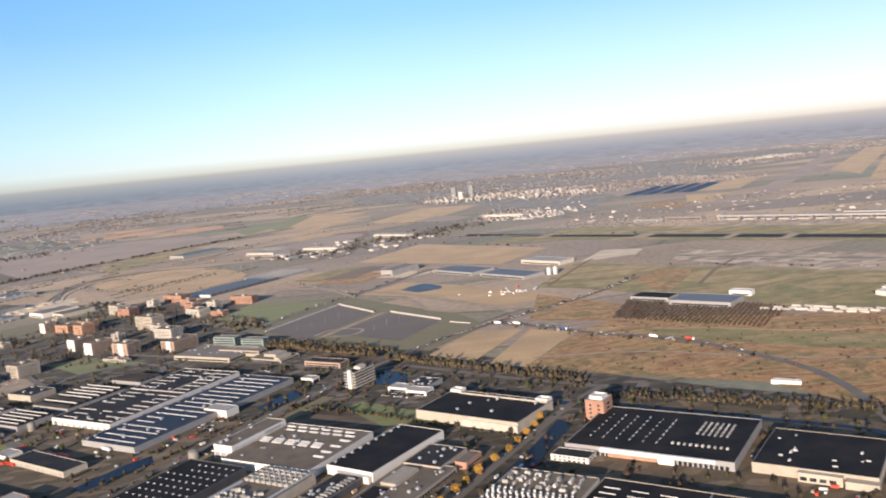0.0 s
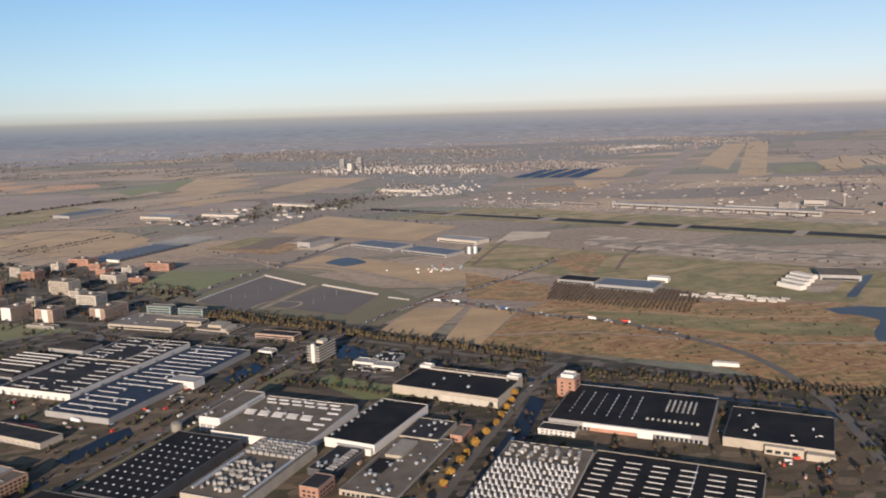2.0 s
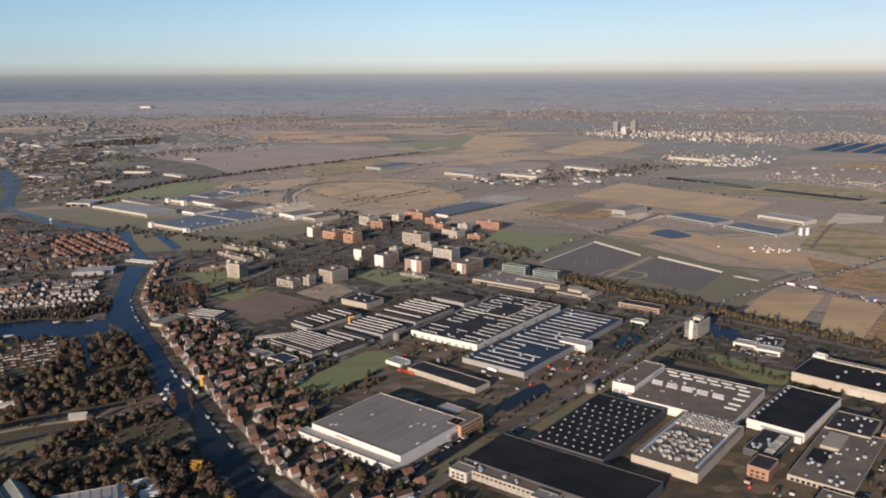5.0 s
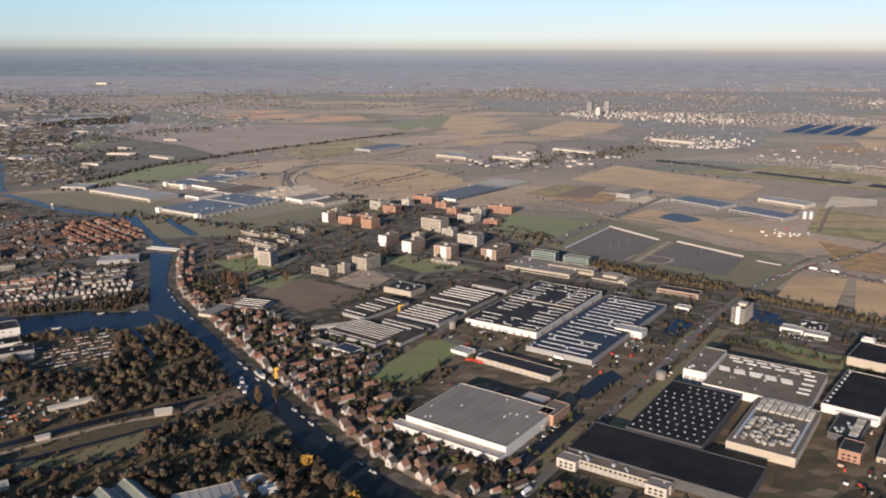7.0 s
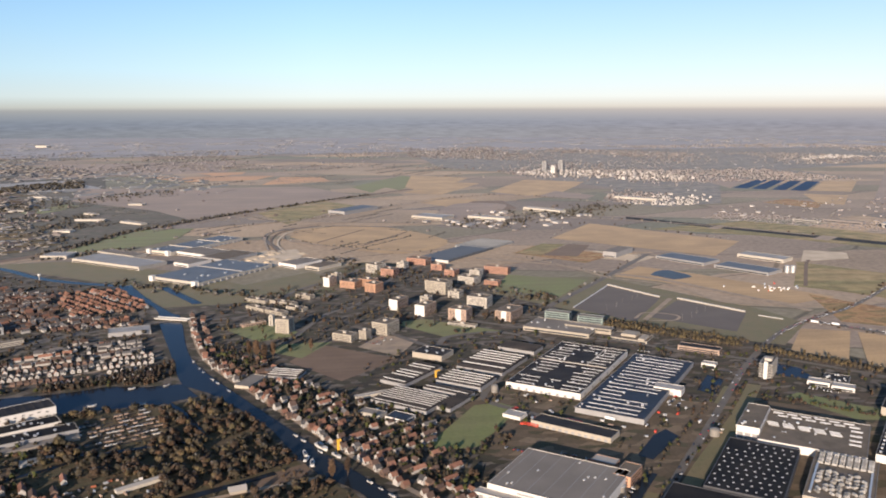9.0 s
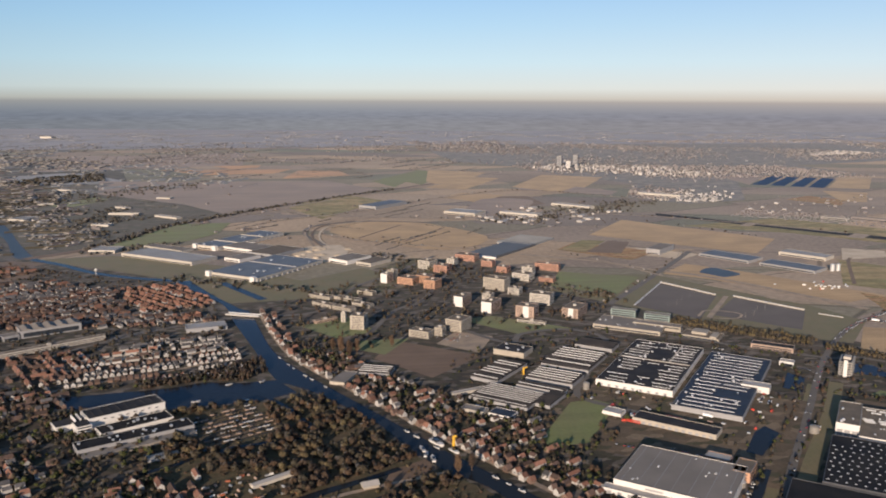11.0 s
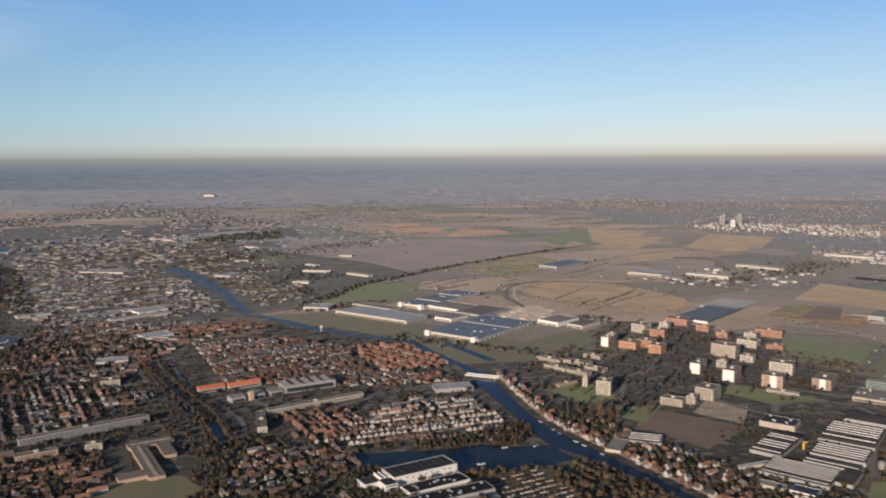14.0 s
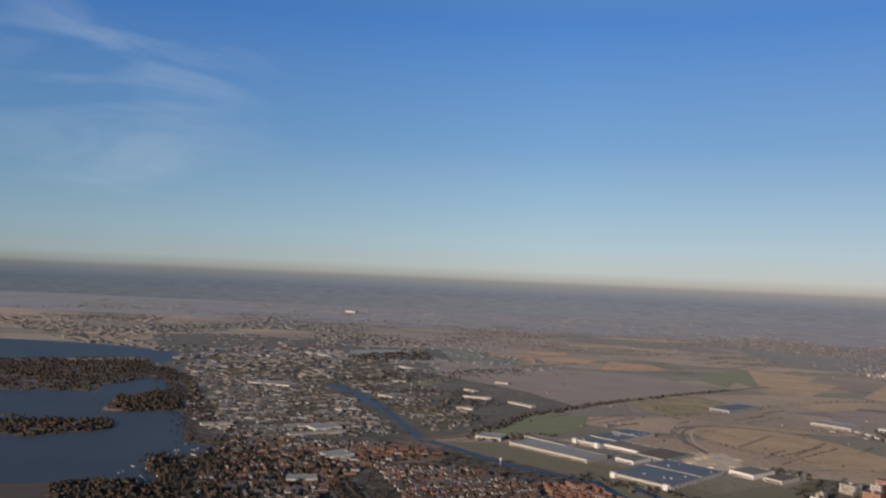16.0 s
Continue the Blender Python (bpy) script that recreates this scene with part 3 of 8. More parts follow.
LAKE_NEAR = [(-1004, 1006), (-944, 1063), (-921, 1069), (-836, 1109), (-749, 934), (-696, 910), (-702, 862), (-745, 842), (-691, 759), (-694, 722), (-746, 743), (-792, 708), (-880, 690), (-1040, 676), (-1320, 690), (-1850, 720), (-1850, 860), (-1320, 900), (-1090, 952)]
sheet("lake_near", spline(LAKE_NEAR, 4), LAKE_WATER, 0.05, "blue lake with reedy shores", "lake")
LAKE_MIDDLE = [(-1085, 1022), (-1300, 1036), (-1850, 1060), (-1850, 1325), (-1350, 1345), (-1160, 1332), (-1077, 1323), (-1032, 1412), (-941, 1299), (-975, 1241), (-981, 1191), (-948, 1098), (-942, 1059), (-1004, 1006)]
sheet("lake_middle", spline(LAKE_MIDDLE, 4), LAKE_WATER, 0.056, "blue lake between wooded spits", "lake")
LAKE_FAR = [(-1500, 1528), (-1720, 1540), (-2300, 1560), (-2300, 1900), (-1750, 1925), (-1530, 1930), (-1436, 1921), (-1299, 1896), (-1159, 1791), (-1128, 1631), (-1161, 1649), (-1223, 1709), (-1305, 1643), (-1406, 1537)]
sheet("lake_far", spline(LAKE_FAR, 4), LAKE_WATER, 0.05, "wide far lake", "lake")
sheet("pond", spline([(293, 850), (308, 868), (324, 872), (336, 838), (322, 826), (308, 822)], 4), PALE_WATER, 0.07, "blue pond in the fields", "pond")

AIR_POND = [(611, 490), (640, 486), (668, 464), (660, 440), (585, 406), (594, 425), (622, 448), (618, 467), (610, 472)]
AIR_CANAL = [(730, 574), (741, 575), (660, 510), (653, 514)]
# gardens, yards and streets of the built-up land
sheet("town_ground", [(-1150, 1500), (-640, 1330), (-470, 1030), (-300, 905), (-215, 780), (-60, 800), (30, 960), (150, 860), (100, 790), (165, 745), (225, 655), (300, 575), (350, 500), (430, 410), (520, 330), (600, 120), (300, 0), (-700, 0), (-800, 560), (-690, 720), (-700, 900)], TOWN, 0.03, "brown gardens, yards and verges", "ground")

# fields
COURT_LAWN = [(-455, 492), (-432, 497), (-404, 506), (-386, 484), (-396, 456), (-440, 452)]
MEADOW = [(-10, 431), (24, 483), (41, 485), (51, 474), (15, 420), (-9, 419)]
LOT_A = [(228, 805), (259, 743), (202, 662), (162, 717)]
LOT_B = [(274, 735), (312, 675), (272, 617), (220, 674)]
sheet("lot_west", LOT_A, CARPARK, 0.05, "large dark cinder lot edged with pale walls", "lot")
sheet("lot_east", LOT_B, CARPARK, 0.05, "second dark cinder lot edged with pale walls", "lot")
sheet("field_east", [(371, 601), (398, 574), (342, 500), (322, 519)], TAN, 0.05, "bare tan field", "field")
sheet("field_east_half", [(330, 618), (366, 604), (314, 530), (287, 562)], TAN, 0.05, "bare tan field beside a ditch", "field")
sheet("field_tan", [(359, 1255), (505, 1049), (420, 949), (257, 1118)], TAN, 0.05, "wide bare tan field", "field")
sheet("field_green", [(137, 877), (217, 837), (164, 765), (106, 806)], GREEN_FIELD, 0.05, "winter green field", "field")
sheet("field_ploughed", [(-74, 637), (-13, 587), (-57, 543), (-94, 592)], PLOUGH, 0.05, "ploughed brown field", "field")
sheet("field_track", spline([(-106, 1264), (7, 1290), (108, 1126), (34, 1028), (-64, 1114), (-112, 1190)], 4), TAN, 0.05, "tan field inside a curving road", "field")
sheet("heath", [(402, 575), (440, 601), (640, 500), (600, 300), (480, 340), (456, 407), (340, 497)], ROUGH, 0.05, "rough orange brown grassland", "field")
sheet("meadow", MEADOW, GREEN_FIELD, 0.08, "small green meadow", "field")
sheet("field_orange", [(-206, 2015), (-40, 2090), (-63, 2231), (-170, 2240)], ORANGE_FIELD, 0.05, "orange straw field far off", "field")
sheet("field_orange_far", [(-400, 2130), (-230, 2160), (-186, 2290), (-535, 2290)], ORANGE_FIELD, 0.05, "orange straw field beyond the plots", "field")
sheet("field_canal", [(-400, 1118), (-366, 1263), (-336, 1299), (-262, 1305), (-271, 1202), (-306, 1139), (-372, 1110)], GREEN_FIELD, 0.05, "green field behind the warehouses", "field")
sheet("runway", [(436, 1296), (569, 1127), (903, 713), (924, 734), (580, 1158), (446, 1322)], RUNWAY, 0.06, "dark asphalt runway", "runway")
for k, l in ((0.0, 0.21), (0.26, 0.46), (0.54, 0.73), (0.79, 1.0)):
    near, far = Vector((991 - 867, 1662 - 1753)), Vector((1156 - 1029, 1864 - 1944))
    p, q = Vector((867, 1753)), Vector((1029, 1944))
    sheet("glasshouse_field", [tuple(p + near * k), tuple(q + far * k), tuple(q + far * l), tuple(p + near * l)], BLUE_SHEET, 0.05, "block of dark blue glasshouse roofs", "field")


# ---- roads and paving ----


def road(name, pts, width, label, mat=ASPHALT, z=0.10):
    return sheet(name, strip(spline(pts, 5), width), mat, z, label, "road")


MAIN_ROAD = [(30, 268), (70, 318), (110, 372), (163, 440), (205, 495), (244, 544), (300, 603), (350, 640), (420, 680), (520, 760)]
road("road_works", MAIN_ROAD, 4.6, "grey asphalt road through the works")
road("road_mid", [(200, 225), (240, 280), (275, 328), (310, 372), (345, 414), (372, 440)], 5, "asphalt road lined with yellow trees")
road("road_cross", [(372, 440), (330, 478), (270, 540), (244, 544), (175, 597), (95, 660), (40, 700)], 5, "asphalt road along the tree rows")
road("road_heath", [(350, 640), (384, 600), (414, 556), (452, 518), (478, 455), (487, 400), (470, 325), (440, 262)], 6, "asphalt highway beside the rough grassland")
road("road_flats", [(-100, 640), (-87, 673), (-64, 731), (-34, 764), (4, 869), (51, 949), (120, 1024), (173, 1112)], 5, "asphalt avenue between the flats")
road("road_bridge", [(-330, 640), (-260, 700), (-196, 728), (-136, 735), (-95, 831), (-52, 887), (12, 989)], 5, "asphalt road over the canal bridge")
road("road_factory", [(-21, 669), (15, 616), (33, 640), (76, 646), (95, 611), (50, 530), (33, 492), (60, 460)], 5, "asphalt works street")
road("quay_road", [(-186, 735), (-163, 630), (-143, 578), (-111, 520), (-89, 480), (-61, 429), (-37, 389), (-19, 360), (-3, 334), (16, 310), (45, 280)], 3.5, "narrow quay road of pale paving", PAVING)
road("road_loop", [(-121, 1079), (-148, 1179), (-131, 1253), (-55, 1290), (60, 1260)], 7, "curving asphalt loop road")
road("road_loop_inner", [(-70, 1105), (-110, 1150), (-122, 1205), (-100, 1262), (-40, 1298)], 4, "inner curve of the loop road", PAVING)
road("dirt_road", [(120, 985), (207, 923), (248, 870), (301, 815), (375, 672)], 9, "pale dirt road between the fields", PAVING, 0.08)
sheet("lot_road", strip([(268, 740), (212, 666)], 5), PAVING, 0.055, "pale track between the cinder lots", "road")
road("far_road", [(1000, 1420), (1135, 1586), (1982, 2680), (2600, 3500)], 45, "wide pale road running to the horizon", GREY_FIELD, 0.06)
road("town_street", [(-430, 700), (-413, 689), (-366, 640), (-323, 660), (-260, 700)], 6, "town street")
road("town_quay", [(-505, 800), (-460, 708), (-410, 642), (-384, 590), (-380, 505), (-350, 453), (-323, 407), (-290, 350)], 4, "town quay road of worn asphalt", ASPHALT)
road("field_road", [(-480, 1035), (-418, 1104), (-356, 1275), (-302, 1355), (-225, 1460), (-140, 1568), (-60, 1655), (26, 1740), (140, 1860)], 15, "dark straight causeway with trees", PLOUGH, 0.07)
sheet("works_yard", [at(-290, 330), at(-150, 330), at(-150, 470), at(-290, 470)], YARD, 0.07, "brown paved works yard", "yard")
sheet("lorry_yard", [(60, 455), (110, 420), (140, 450), (85, 492)], YARD, 0.075, "paved yard with parked lorries", "yard")
sheet("hall_yard", [(78, 318), (150, 265), (240, 330), (270, 420), (190, 475), (122, 386)], YARD, 0.075, "brown paved yard round the black halls", "yard")
sheet("road_verge", strip(spline([(58, 314), (100, 368), (157, 436), (199, 491)], 4), 6), GRASS, 0.06, "grass verge along the works road", "verge")
sheet("road_verge_east", strip(spline([(82, 320), (119, 370), (176, 437), (218, 492)], 4), 9), GRASS, 0.08, "grass verge beside the brown yard", "verge")
sheet("car_strip", strip([(58, 334), (85, 368)], 4), ASPHALT, 0.085, "asphalt strip of parked cars", "yard")
sheet("verge_ditch", strip([(40, 303), (60, 327), (96, 374)], 6), WATER, 0.09, "dark ditch beside the works road", "ditch")
sheet("mid_yard", [(215, 265), (250, 290), (300, 362), (262, 400), (200, 300)], YARD, 0.078, "paved yard between low offices", "yard")
sheet("east_yard", [(250, 250), (345, 372), (400, 400), (470, 330), (440, 240), (330, 190)], YARD, 0.072, "worn brown yard of the eastern halls", "yard")
sheet("flats_parking", [(-42, 622), (-21, 655), (7, 636), (-13, 594)], PAVING, 0.075, "paved car park before the flats", "yard")
sheet("green_verge", [(226, 467), (238, 473), (262, 446), (292, 424), (284, 416), (246, 424)], GREEN_FIELD, 0.08, "strip of green lawn", "lawn")
sheet("flats_lawn", [(-10, 690), (30, 640), (80, 650), (20, 700)], GREEN_FIELD, 0.05, "lawn between the flats", "lawn")
sheet("tower_lawn", [(-150, 690), (-120, 650), (-85, 665), (-110, 715)], GREEN_FIELD, 0.05, "lawn beside the tower", "lawn")
sheet("tower_lawn_south", [(-100, 640), (-62, 640), (-85, 600), (-110, 620)], GREEN_FIELD, 0.05, "sloping green lawn", "lawn")
sheet("works_basin", [(97, 396), (103, 389), (130, 417), (127, 428), (116, 420)], WATER, 0.085, "dark basin beside the road", "pond")
sheet("works_basin_east", [(175, 488), (183, 477), (202, 504), (196, 516)], WATER, 0.085, "dark pond beside the road", "pond")
sheet("office_pond", [(255, 535), (268, 520), (265, 494), (243, 507)], WATER, 0.085, "pond beside the balcony block", "pond")
sheet("road_ditch", [(334, 396), (310, 361), (279, 320), (252, 283), (235, 255), (243, 250), (268, 280), (297, 325), (339, 387)], WATER, 0.085, "dark ditch along the tree-lined road", "ditch")
sheet("hall_ditch", strip(spline([(300, 455), (365, 405), (430, 352), (462, 318), (452, 280)], 4), 5), WATER, 0.08, "dark ditch behind the halls", "ditch")
sheet("warehouse_ditch", strip([(-232, 870), (-186, 790)], 9), WATER, 0.08, "short canal arm beside the warehouse", "ditch")
sheet("sand_yard", [(553, 970), (595, 942), (571, 903), (503, 896)], SAND, 0.06, "pale sand yard", "yard")
sheet("apron", [(586, 837), (625, 897), (832, 645), (792, 604), (666, 682)], APRON, 0.06, "long strip of pale concrete and sand", "apron")
sheet("apron_lane", strip([(600, 860), (815, 622)], 5), ASPHALT, 0.065, "dark lane along the pale strip", "apron")
sheet("airfield_meadow", [(418, 772), (492, 886), (580, 790), (661, 693), (760, 580), (860, 480), (700, 400), (640, 500), (560, 560), (540, 660)], OLIVE_FIELD, 0.04, "olive meadow beside the airfield", "grass")
sheet("airfield_grass", [(497, 899), (582, 780), (671, 670), (605, 594), (498, 672), (437, 764)], OLIVE_FIELD, 0.045, "olive airfield grass", "grass")
sheet("airfield_plot", [(510, 764), (557, 795), (579, 761), (507, 667)], ROUGH, 0.047, "ochre plot in the airfield grass", "grass")
sheet("brown_plot", [(411, 736), (461, 651), (432, 594), (378, 633)], ROUGH, 0.047, "brown plot beside the orchard", "field")
sheet("orchard_ground", [(475, 670), (515, 649), (562, 567), (514, 520), (455, 581), (436, 603)], PLOUGH, 0.048, "dark red brown orchard ground", "field")
sheet("north_plot_grey", [(-902, 2837), (-362, 2986), (-330, 2442), (-866, 2253)], GREY_FIELD, 0.045, "grey plot on the northern plain", "field")
sheet("north_plot_tan", [(130, 1905), (180, 2225), (320, 2130), (160, 1760)], TAN, 0.045, "tan plot on the northern plain", "field")
sheet("north_plot_city", [(303, 1767), (449, 2042), (584, 1960), (376, 1650)], TAN, 0.045, "tan plot before the city", "field")
sheet("north_plot_round", spline([(110, 1354), (191, 1556), (284, 1525), (204, 1350), (150, 1330)], 4), GREY_FIELD, 0.045, "grey plot on the plain", "field")
sheet("north_plot_green", [(52, 1977), (150, 2226), (217, 2133), (111, 1836)], GREEN_FIELD, 0.046, "green plot on the plain", "field")
sheet("ditch_track", strip([(-73, 1134), (-2, 1247)], 4), PLOUGH, 0.07, "dark ditch across the tan field", "ditch")
sheet("ditch_track_east", strip([(-14, 1097), (61, 1214)], 4), PLOUGH, 0.07, "second dark ditch across the tan field", "ditch")
sheet("marsh_ground", [(-232, 505), (-176, 512), (-142, 523), (-107, 471), (-92, 436), (-75, 399), (-55, 375), (-41, 343), (-30, 332), (-12, 301), (20, 260), (68, 190), (-60, 150), (-230, 160), (-300, 330), (-225, 420)], MARSH_FLOOR, 0.033, "brown reed and leaf litter of the marsh", "ground")
sheet("marsh_path", strip(spline([(-260, 300), (-190, 338), (-140, 372), (-112, 384), (-70, 396)], 4), 3.0), PAVING, 0.06, "pale track through the marsh wood", "path")
sheet("marsh_ditch", strip(spline([(-255, 318), (-188, 350), (-140, 380), (-118, 392)], 4), 5), WATER, 0.05, "dark ditch in the marsh wood", "ditch")
sheet("marsh_ditch_south", strip(spline([(-200, 300), (-130, 338), (-80, 352), (-45, 345)], 4), 4), WATER, 0.05, "second dark ditch in the marsh wood", "ditch")
sheet("far_plain", [(-9000, 3300), (-2500, 3100), (-300, 3300), (400, 3450), (3600, 3400), (9000, 3700), (9000, 8900), (-9000, 8900)], HAZED_PLAIN, 0.04, "hazy wooded plain at the horizon", "ground")
sheet("runway_grass", [(430, 1180), (560, 1090), (900, 690), (1010, 760), (620, 1240)], OLIVE_FIELD, 0.046, "green strip along the runway", "grass")
sheet("sand_building_site", [(250, 975), (285, 1010), (345, 955), (310, 925)], SAND, 0.055, "sandy building site", "yard")
sheet("field_ochre", [(175, 1010), (215, 1060), (300, 980), (245, 930)], ROUGH, 0.05, "ochre field beside the dirt road", "field")
sheet("field_pond_side", [(250, 850), (290, 815), (375, 700), (430, 720), (345, 850), (300, 900)], TAN, 0.048, "tan field round the pond", "field")
sheet("field_far_tan", [(1433, 1858), (2125, 2713), (2224, 2711), (1375, 1657)], TAN, 0.05, "long far tan field", "field")
sheet("field_far_strip", [(1288, 1506), (2300, 2800), (2380, 2780), (1337, 1474)], TAN, 0.05, "narrow far tan field", "field")
sheet("field_far_east", [(1686, 1724), (1938, 1895), (1647, 1527), (1502, 1468)], TAN, 0.05, "far tan field beside the brown one", "field")
sheet("field_far_green", [(1376, 1491), (1546, 1685), (1642, 1683), (1470, 1465)], GREEN_FIELD, 0.05, "far green field", "field")
sheet("field_far_brown", [(1677, 1753), (2136, 1945), (2681, 2489), (2409, 2676)], GREY_FIELD, 0.05, "far brown field", "field")
sheet("field_wide_grey", [(-286, 1412), (-150, 1568), (10, 1740), (-100, 1960), (-420, 1960), (-620, 2000), (-560, 1730), (-368, 1545)], GREY_FIELD, 0.045, "wide grey brown field", "field")

for x, y, w in ((540, 1180, 16), (640, 1056, 22), (716, 960, 12), (762, 905, 12), (850, 796, 14)):
    sheet("taxiway_crossing", quad(x, y, w, 44, -51), PAVING, 0.068, "pale taxiway crossing the runway", "taxiway")
sheet("terminal_apron", [(770, 1130), (1010, 838), (972, 806), (728, 1098)], APRON, 0.052, "pale concrete apron before the terminal", "apron")
sheet("glass_plain", spline([(-948, 1985), (-856, 1915), (-572, 1969), (-650, 2120), (-735, 2228), (-856, 2148)], 3), PALE_FIELD, 0.047, "pale wet fields far off", "field")
road("village_road", [(-1330, 2150), (-1177, 1904), (-988, 1600), (-794, 1262), (-654, 1045), (-570, 861), (-500, 720)], 4.5, "grey village road", ASPHALT, 0.08)
road("airfield_track", [(430, 770), (500, 880), (520, 905)], 4, "brown track across the airfield grass", PLOUGH, 0.08)
road("airfield_ditch", [(548, 690), (600, 760), (640, 800)], 4, "dark ditch across the airfield grass", PLOUGH, 0.08)
sheet("heath_track", strip(spline([(352, 520), (420, 500), (500, 440), (590, 400)], 4), 3), PAVING, 0.056, "pale track across the grassland", "path")
sheet("heath_track_north", strip(spline([(405, 560), (470, 545), (530, 500), (600, 470)], 4), 2.5), TAN, 0.056, "worn track across the grassland", "path")
sheet("heath_green", spline([(440, 560), (500, 520), (560, 470), (600, 450), (590, 420), (520, 455), (455, 520)], 3), OLIVE_FIELD, 0.054, "olive hollow in the grassland", "field")
sheet("lot_ring", strip(spline([(205, 672), (222, 690), (246, 676), (236, 660), (212, 664)], 4), 2.5), PAVING, 0.066, "pale ring track on the cinder lot", "path")

# more plots, tracks and ditches
sheet("plot_ploughed", [(265, 1065), (292, 1053), (249, 974), (208, 988)], PLOUGH, 0.052, "dark ploughed plot", "field")
sheet("plot_olive", [(231, 1076), (262, 1066), (209, 993), (180, 1010)], OLIVE_FIELD, 0.052, "olive plot beside the ploughed one", "field")
sheet("plot_long", [(291, 1727), (418, 1808), (507, 1655), (465, 1591)], GREY_FIELD, 0.047, "long pale plot", "field")
sheet("plot_city", [(400, 1862), (475, 1976), (556, 1908), (460, 1737)], TAN, 0.048, "tan plot beside the city", "field")
sheet("plot_west", [(120, 1594), (172, 1668), (249, 1618), (174, 1503)], TAN, 0.047, "tan plot with a round end", "field")
sheet("plot_dark", [(140, 1457), (235, 1593), (292, 1595), (293, 1468), (184, 1385)], PLOUGH, 0.046, "dark ploughed plot on the plain", "field")
sheet("plot_airport", [(783, 1474), (863, 1528), (893, 1447), (833, 1374)], ROUGH, 0.047, "ochre plot behind the airfield", "field")
sheet("plot_airport_tan", [(950, 1608), (1025, 1563), (915, 1415), (877, 1437)], TAN, 0.047, "tan plot behind the airfield", "field")
sheet("plot_glass_west", [(856, 1740), (886, 1939), (989, 2013), (1020, 1950), (866, 1757)], GREY_FIELD, 0.045, "grey plot beside the glasshouses", "field")
sheet("plot_glass_east", [(1170, 1870), (1250, 1856), (1079, 1631), (1000, 1665)], TAN, 0.045, "tan plot beside the glasshouses", "field")
sheet("plot_causeway", [(-178, 1472), (-91, 1701), (-2, 1560), (-121, 1324)], OLIVE_FIELD, 0.046, "olive brown plot along the causeway", "field")
sheet("plot_green_far", [(4, 1927), (123, 2167), (138, 2056), (44, 1795)], GREEN_FIELD, 0.047, "dull green far plot", "field")
sheet("plot_orange_narrow", [(-412, 2412), (-277, 2438), (-282, 2346), (-350, 2303)], ORANGE_FIELD, 0.046, "narrow orange straw plot", "field")
sheet("plot_green_houses", [(-601, 1552), (-554, 1679), (-516, 1637), (-560, 1521)], GREEN_FIELD, 0.046, "green plot among the houses", "field")
sheet("field_north_tan", [(111, 1779), (251, 2013), (320, 1969), (187, 1724)], TAN, 0.048, "wide tan plot", "field")
sheet("sand_site", [(-166, 1036), (-140, 1081), (-100, 1083), (-92, 1040), (-100, 960), (-150, 975)], SAND, 0.056, "pale sand and rubble yard", "yard")
# dark sheet laid where the court is only in shade
sheet("court_garden", [(-476, 554), (-464, 572), (-439, 516), (-459, 515)], REED, 0.06, "dark planted court beside the offices", "garden")
sheet("earth_bank", [(-523, 900), (-439, 960), (-437, 921), (-508, 880)], PLOUGH, 0.05, "bare brown earth strip", "field")
sheet("earth_lot", [(-541, 954), (-520, 981), (-511, 956), (-529, 938)], SAND, 0.052, "pale earth lot", "yard")
sheet("court_lawn", COURT_LAWN, GRASS, 0.05, "green lawn beside the court", "lawn")
sheet("corner_lawn", [(-364, 497), (-355, 511), (-341, 488), (-351, 476)], GRASS, 0.05, "olive lawn between hedges", "lawn")
sheet("estate_yard", [(-301, 619), (-270, 639), (-265, 624), (-290, 604)], SAND, 0.05, "sandy yard between the terraces", "yard")
sheet("quay_lot", [(-258, 703), (-237, 731), (-238, 700)], PLOUGH, 0.055, "bare brown lot beside the boat hall", "yard")
sheet("reed_plot", [(-107, 398), (-80, 414), (-75, 401), (-99, 383)], PLOUGH, 0.045, "flat brown reed plot", "field")
sheet("marsh_lawn", [(-137, 350), (-120, 358), (-110, 348), (-128, 340)], GRASS, 0.045, "olive clearing in the marsh", "field")
road("dirt_track_north", [(160, 999), (208, 930), (245, 838)], 5, "pale dirt track", PAVING, 0.085)
road("dirt_track_east", [(249, 837), (293, 793), (308, 723), (343, 697)], 5, "pale dirt track beside the pond", PAVING, 0.085)
road("dirt_track_lot", [(141, 726), (220, 822), (341, 974)], 7, "dark track along the lots", ASPHALT, 0.083)
road("loop_line_outer", [(-132, 1052), (-143, 1127), (-147, 1196), (-128, 1266), (-81, 1312), (0, 1335)], 3.5, "pale outer line of the loop", PAVING, 0.11)
road("loop_line_inner", [(-114, 1064), (-127, 1130), (-123, 1205), (-103, 1255), (-60, 1290)], 3, "pale inner line of the loop", SAND, 0.11)
road("loop_ditch", [(-122, 1056), (-136, 1130), (-136, 1200), (-116, 1258), (-70, 1302)], 3, "dark ditch between the loop lines", PLOUGH, 0.11)
road("loop_east", [(-123, 1172), (-58, 1101), (11, 1060), (110, 1012)], 5, "pale road along the tan field", PAVING, 0.1)
road("causeway_road", [(-281, 1346), (-205, 1448), (-122, 1553), (-42, 1640), (44, 1726), (158, 1846)], 6, "pale road along the causeway", PAVING, 0.09)
road("plain_road", [(20, 1330), (160, 1270), (330, 1330), (520, 1210), (640, 1080)], 7, "pale road across the plain", PAVING, 0.09)
road("plain_road_north", [(-215, 1300), (-40, 1420), (90, 1560), (300, 1700), (480, 1540)], 6, "straight road across the plain", PAVING, 0.088)
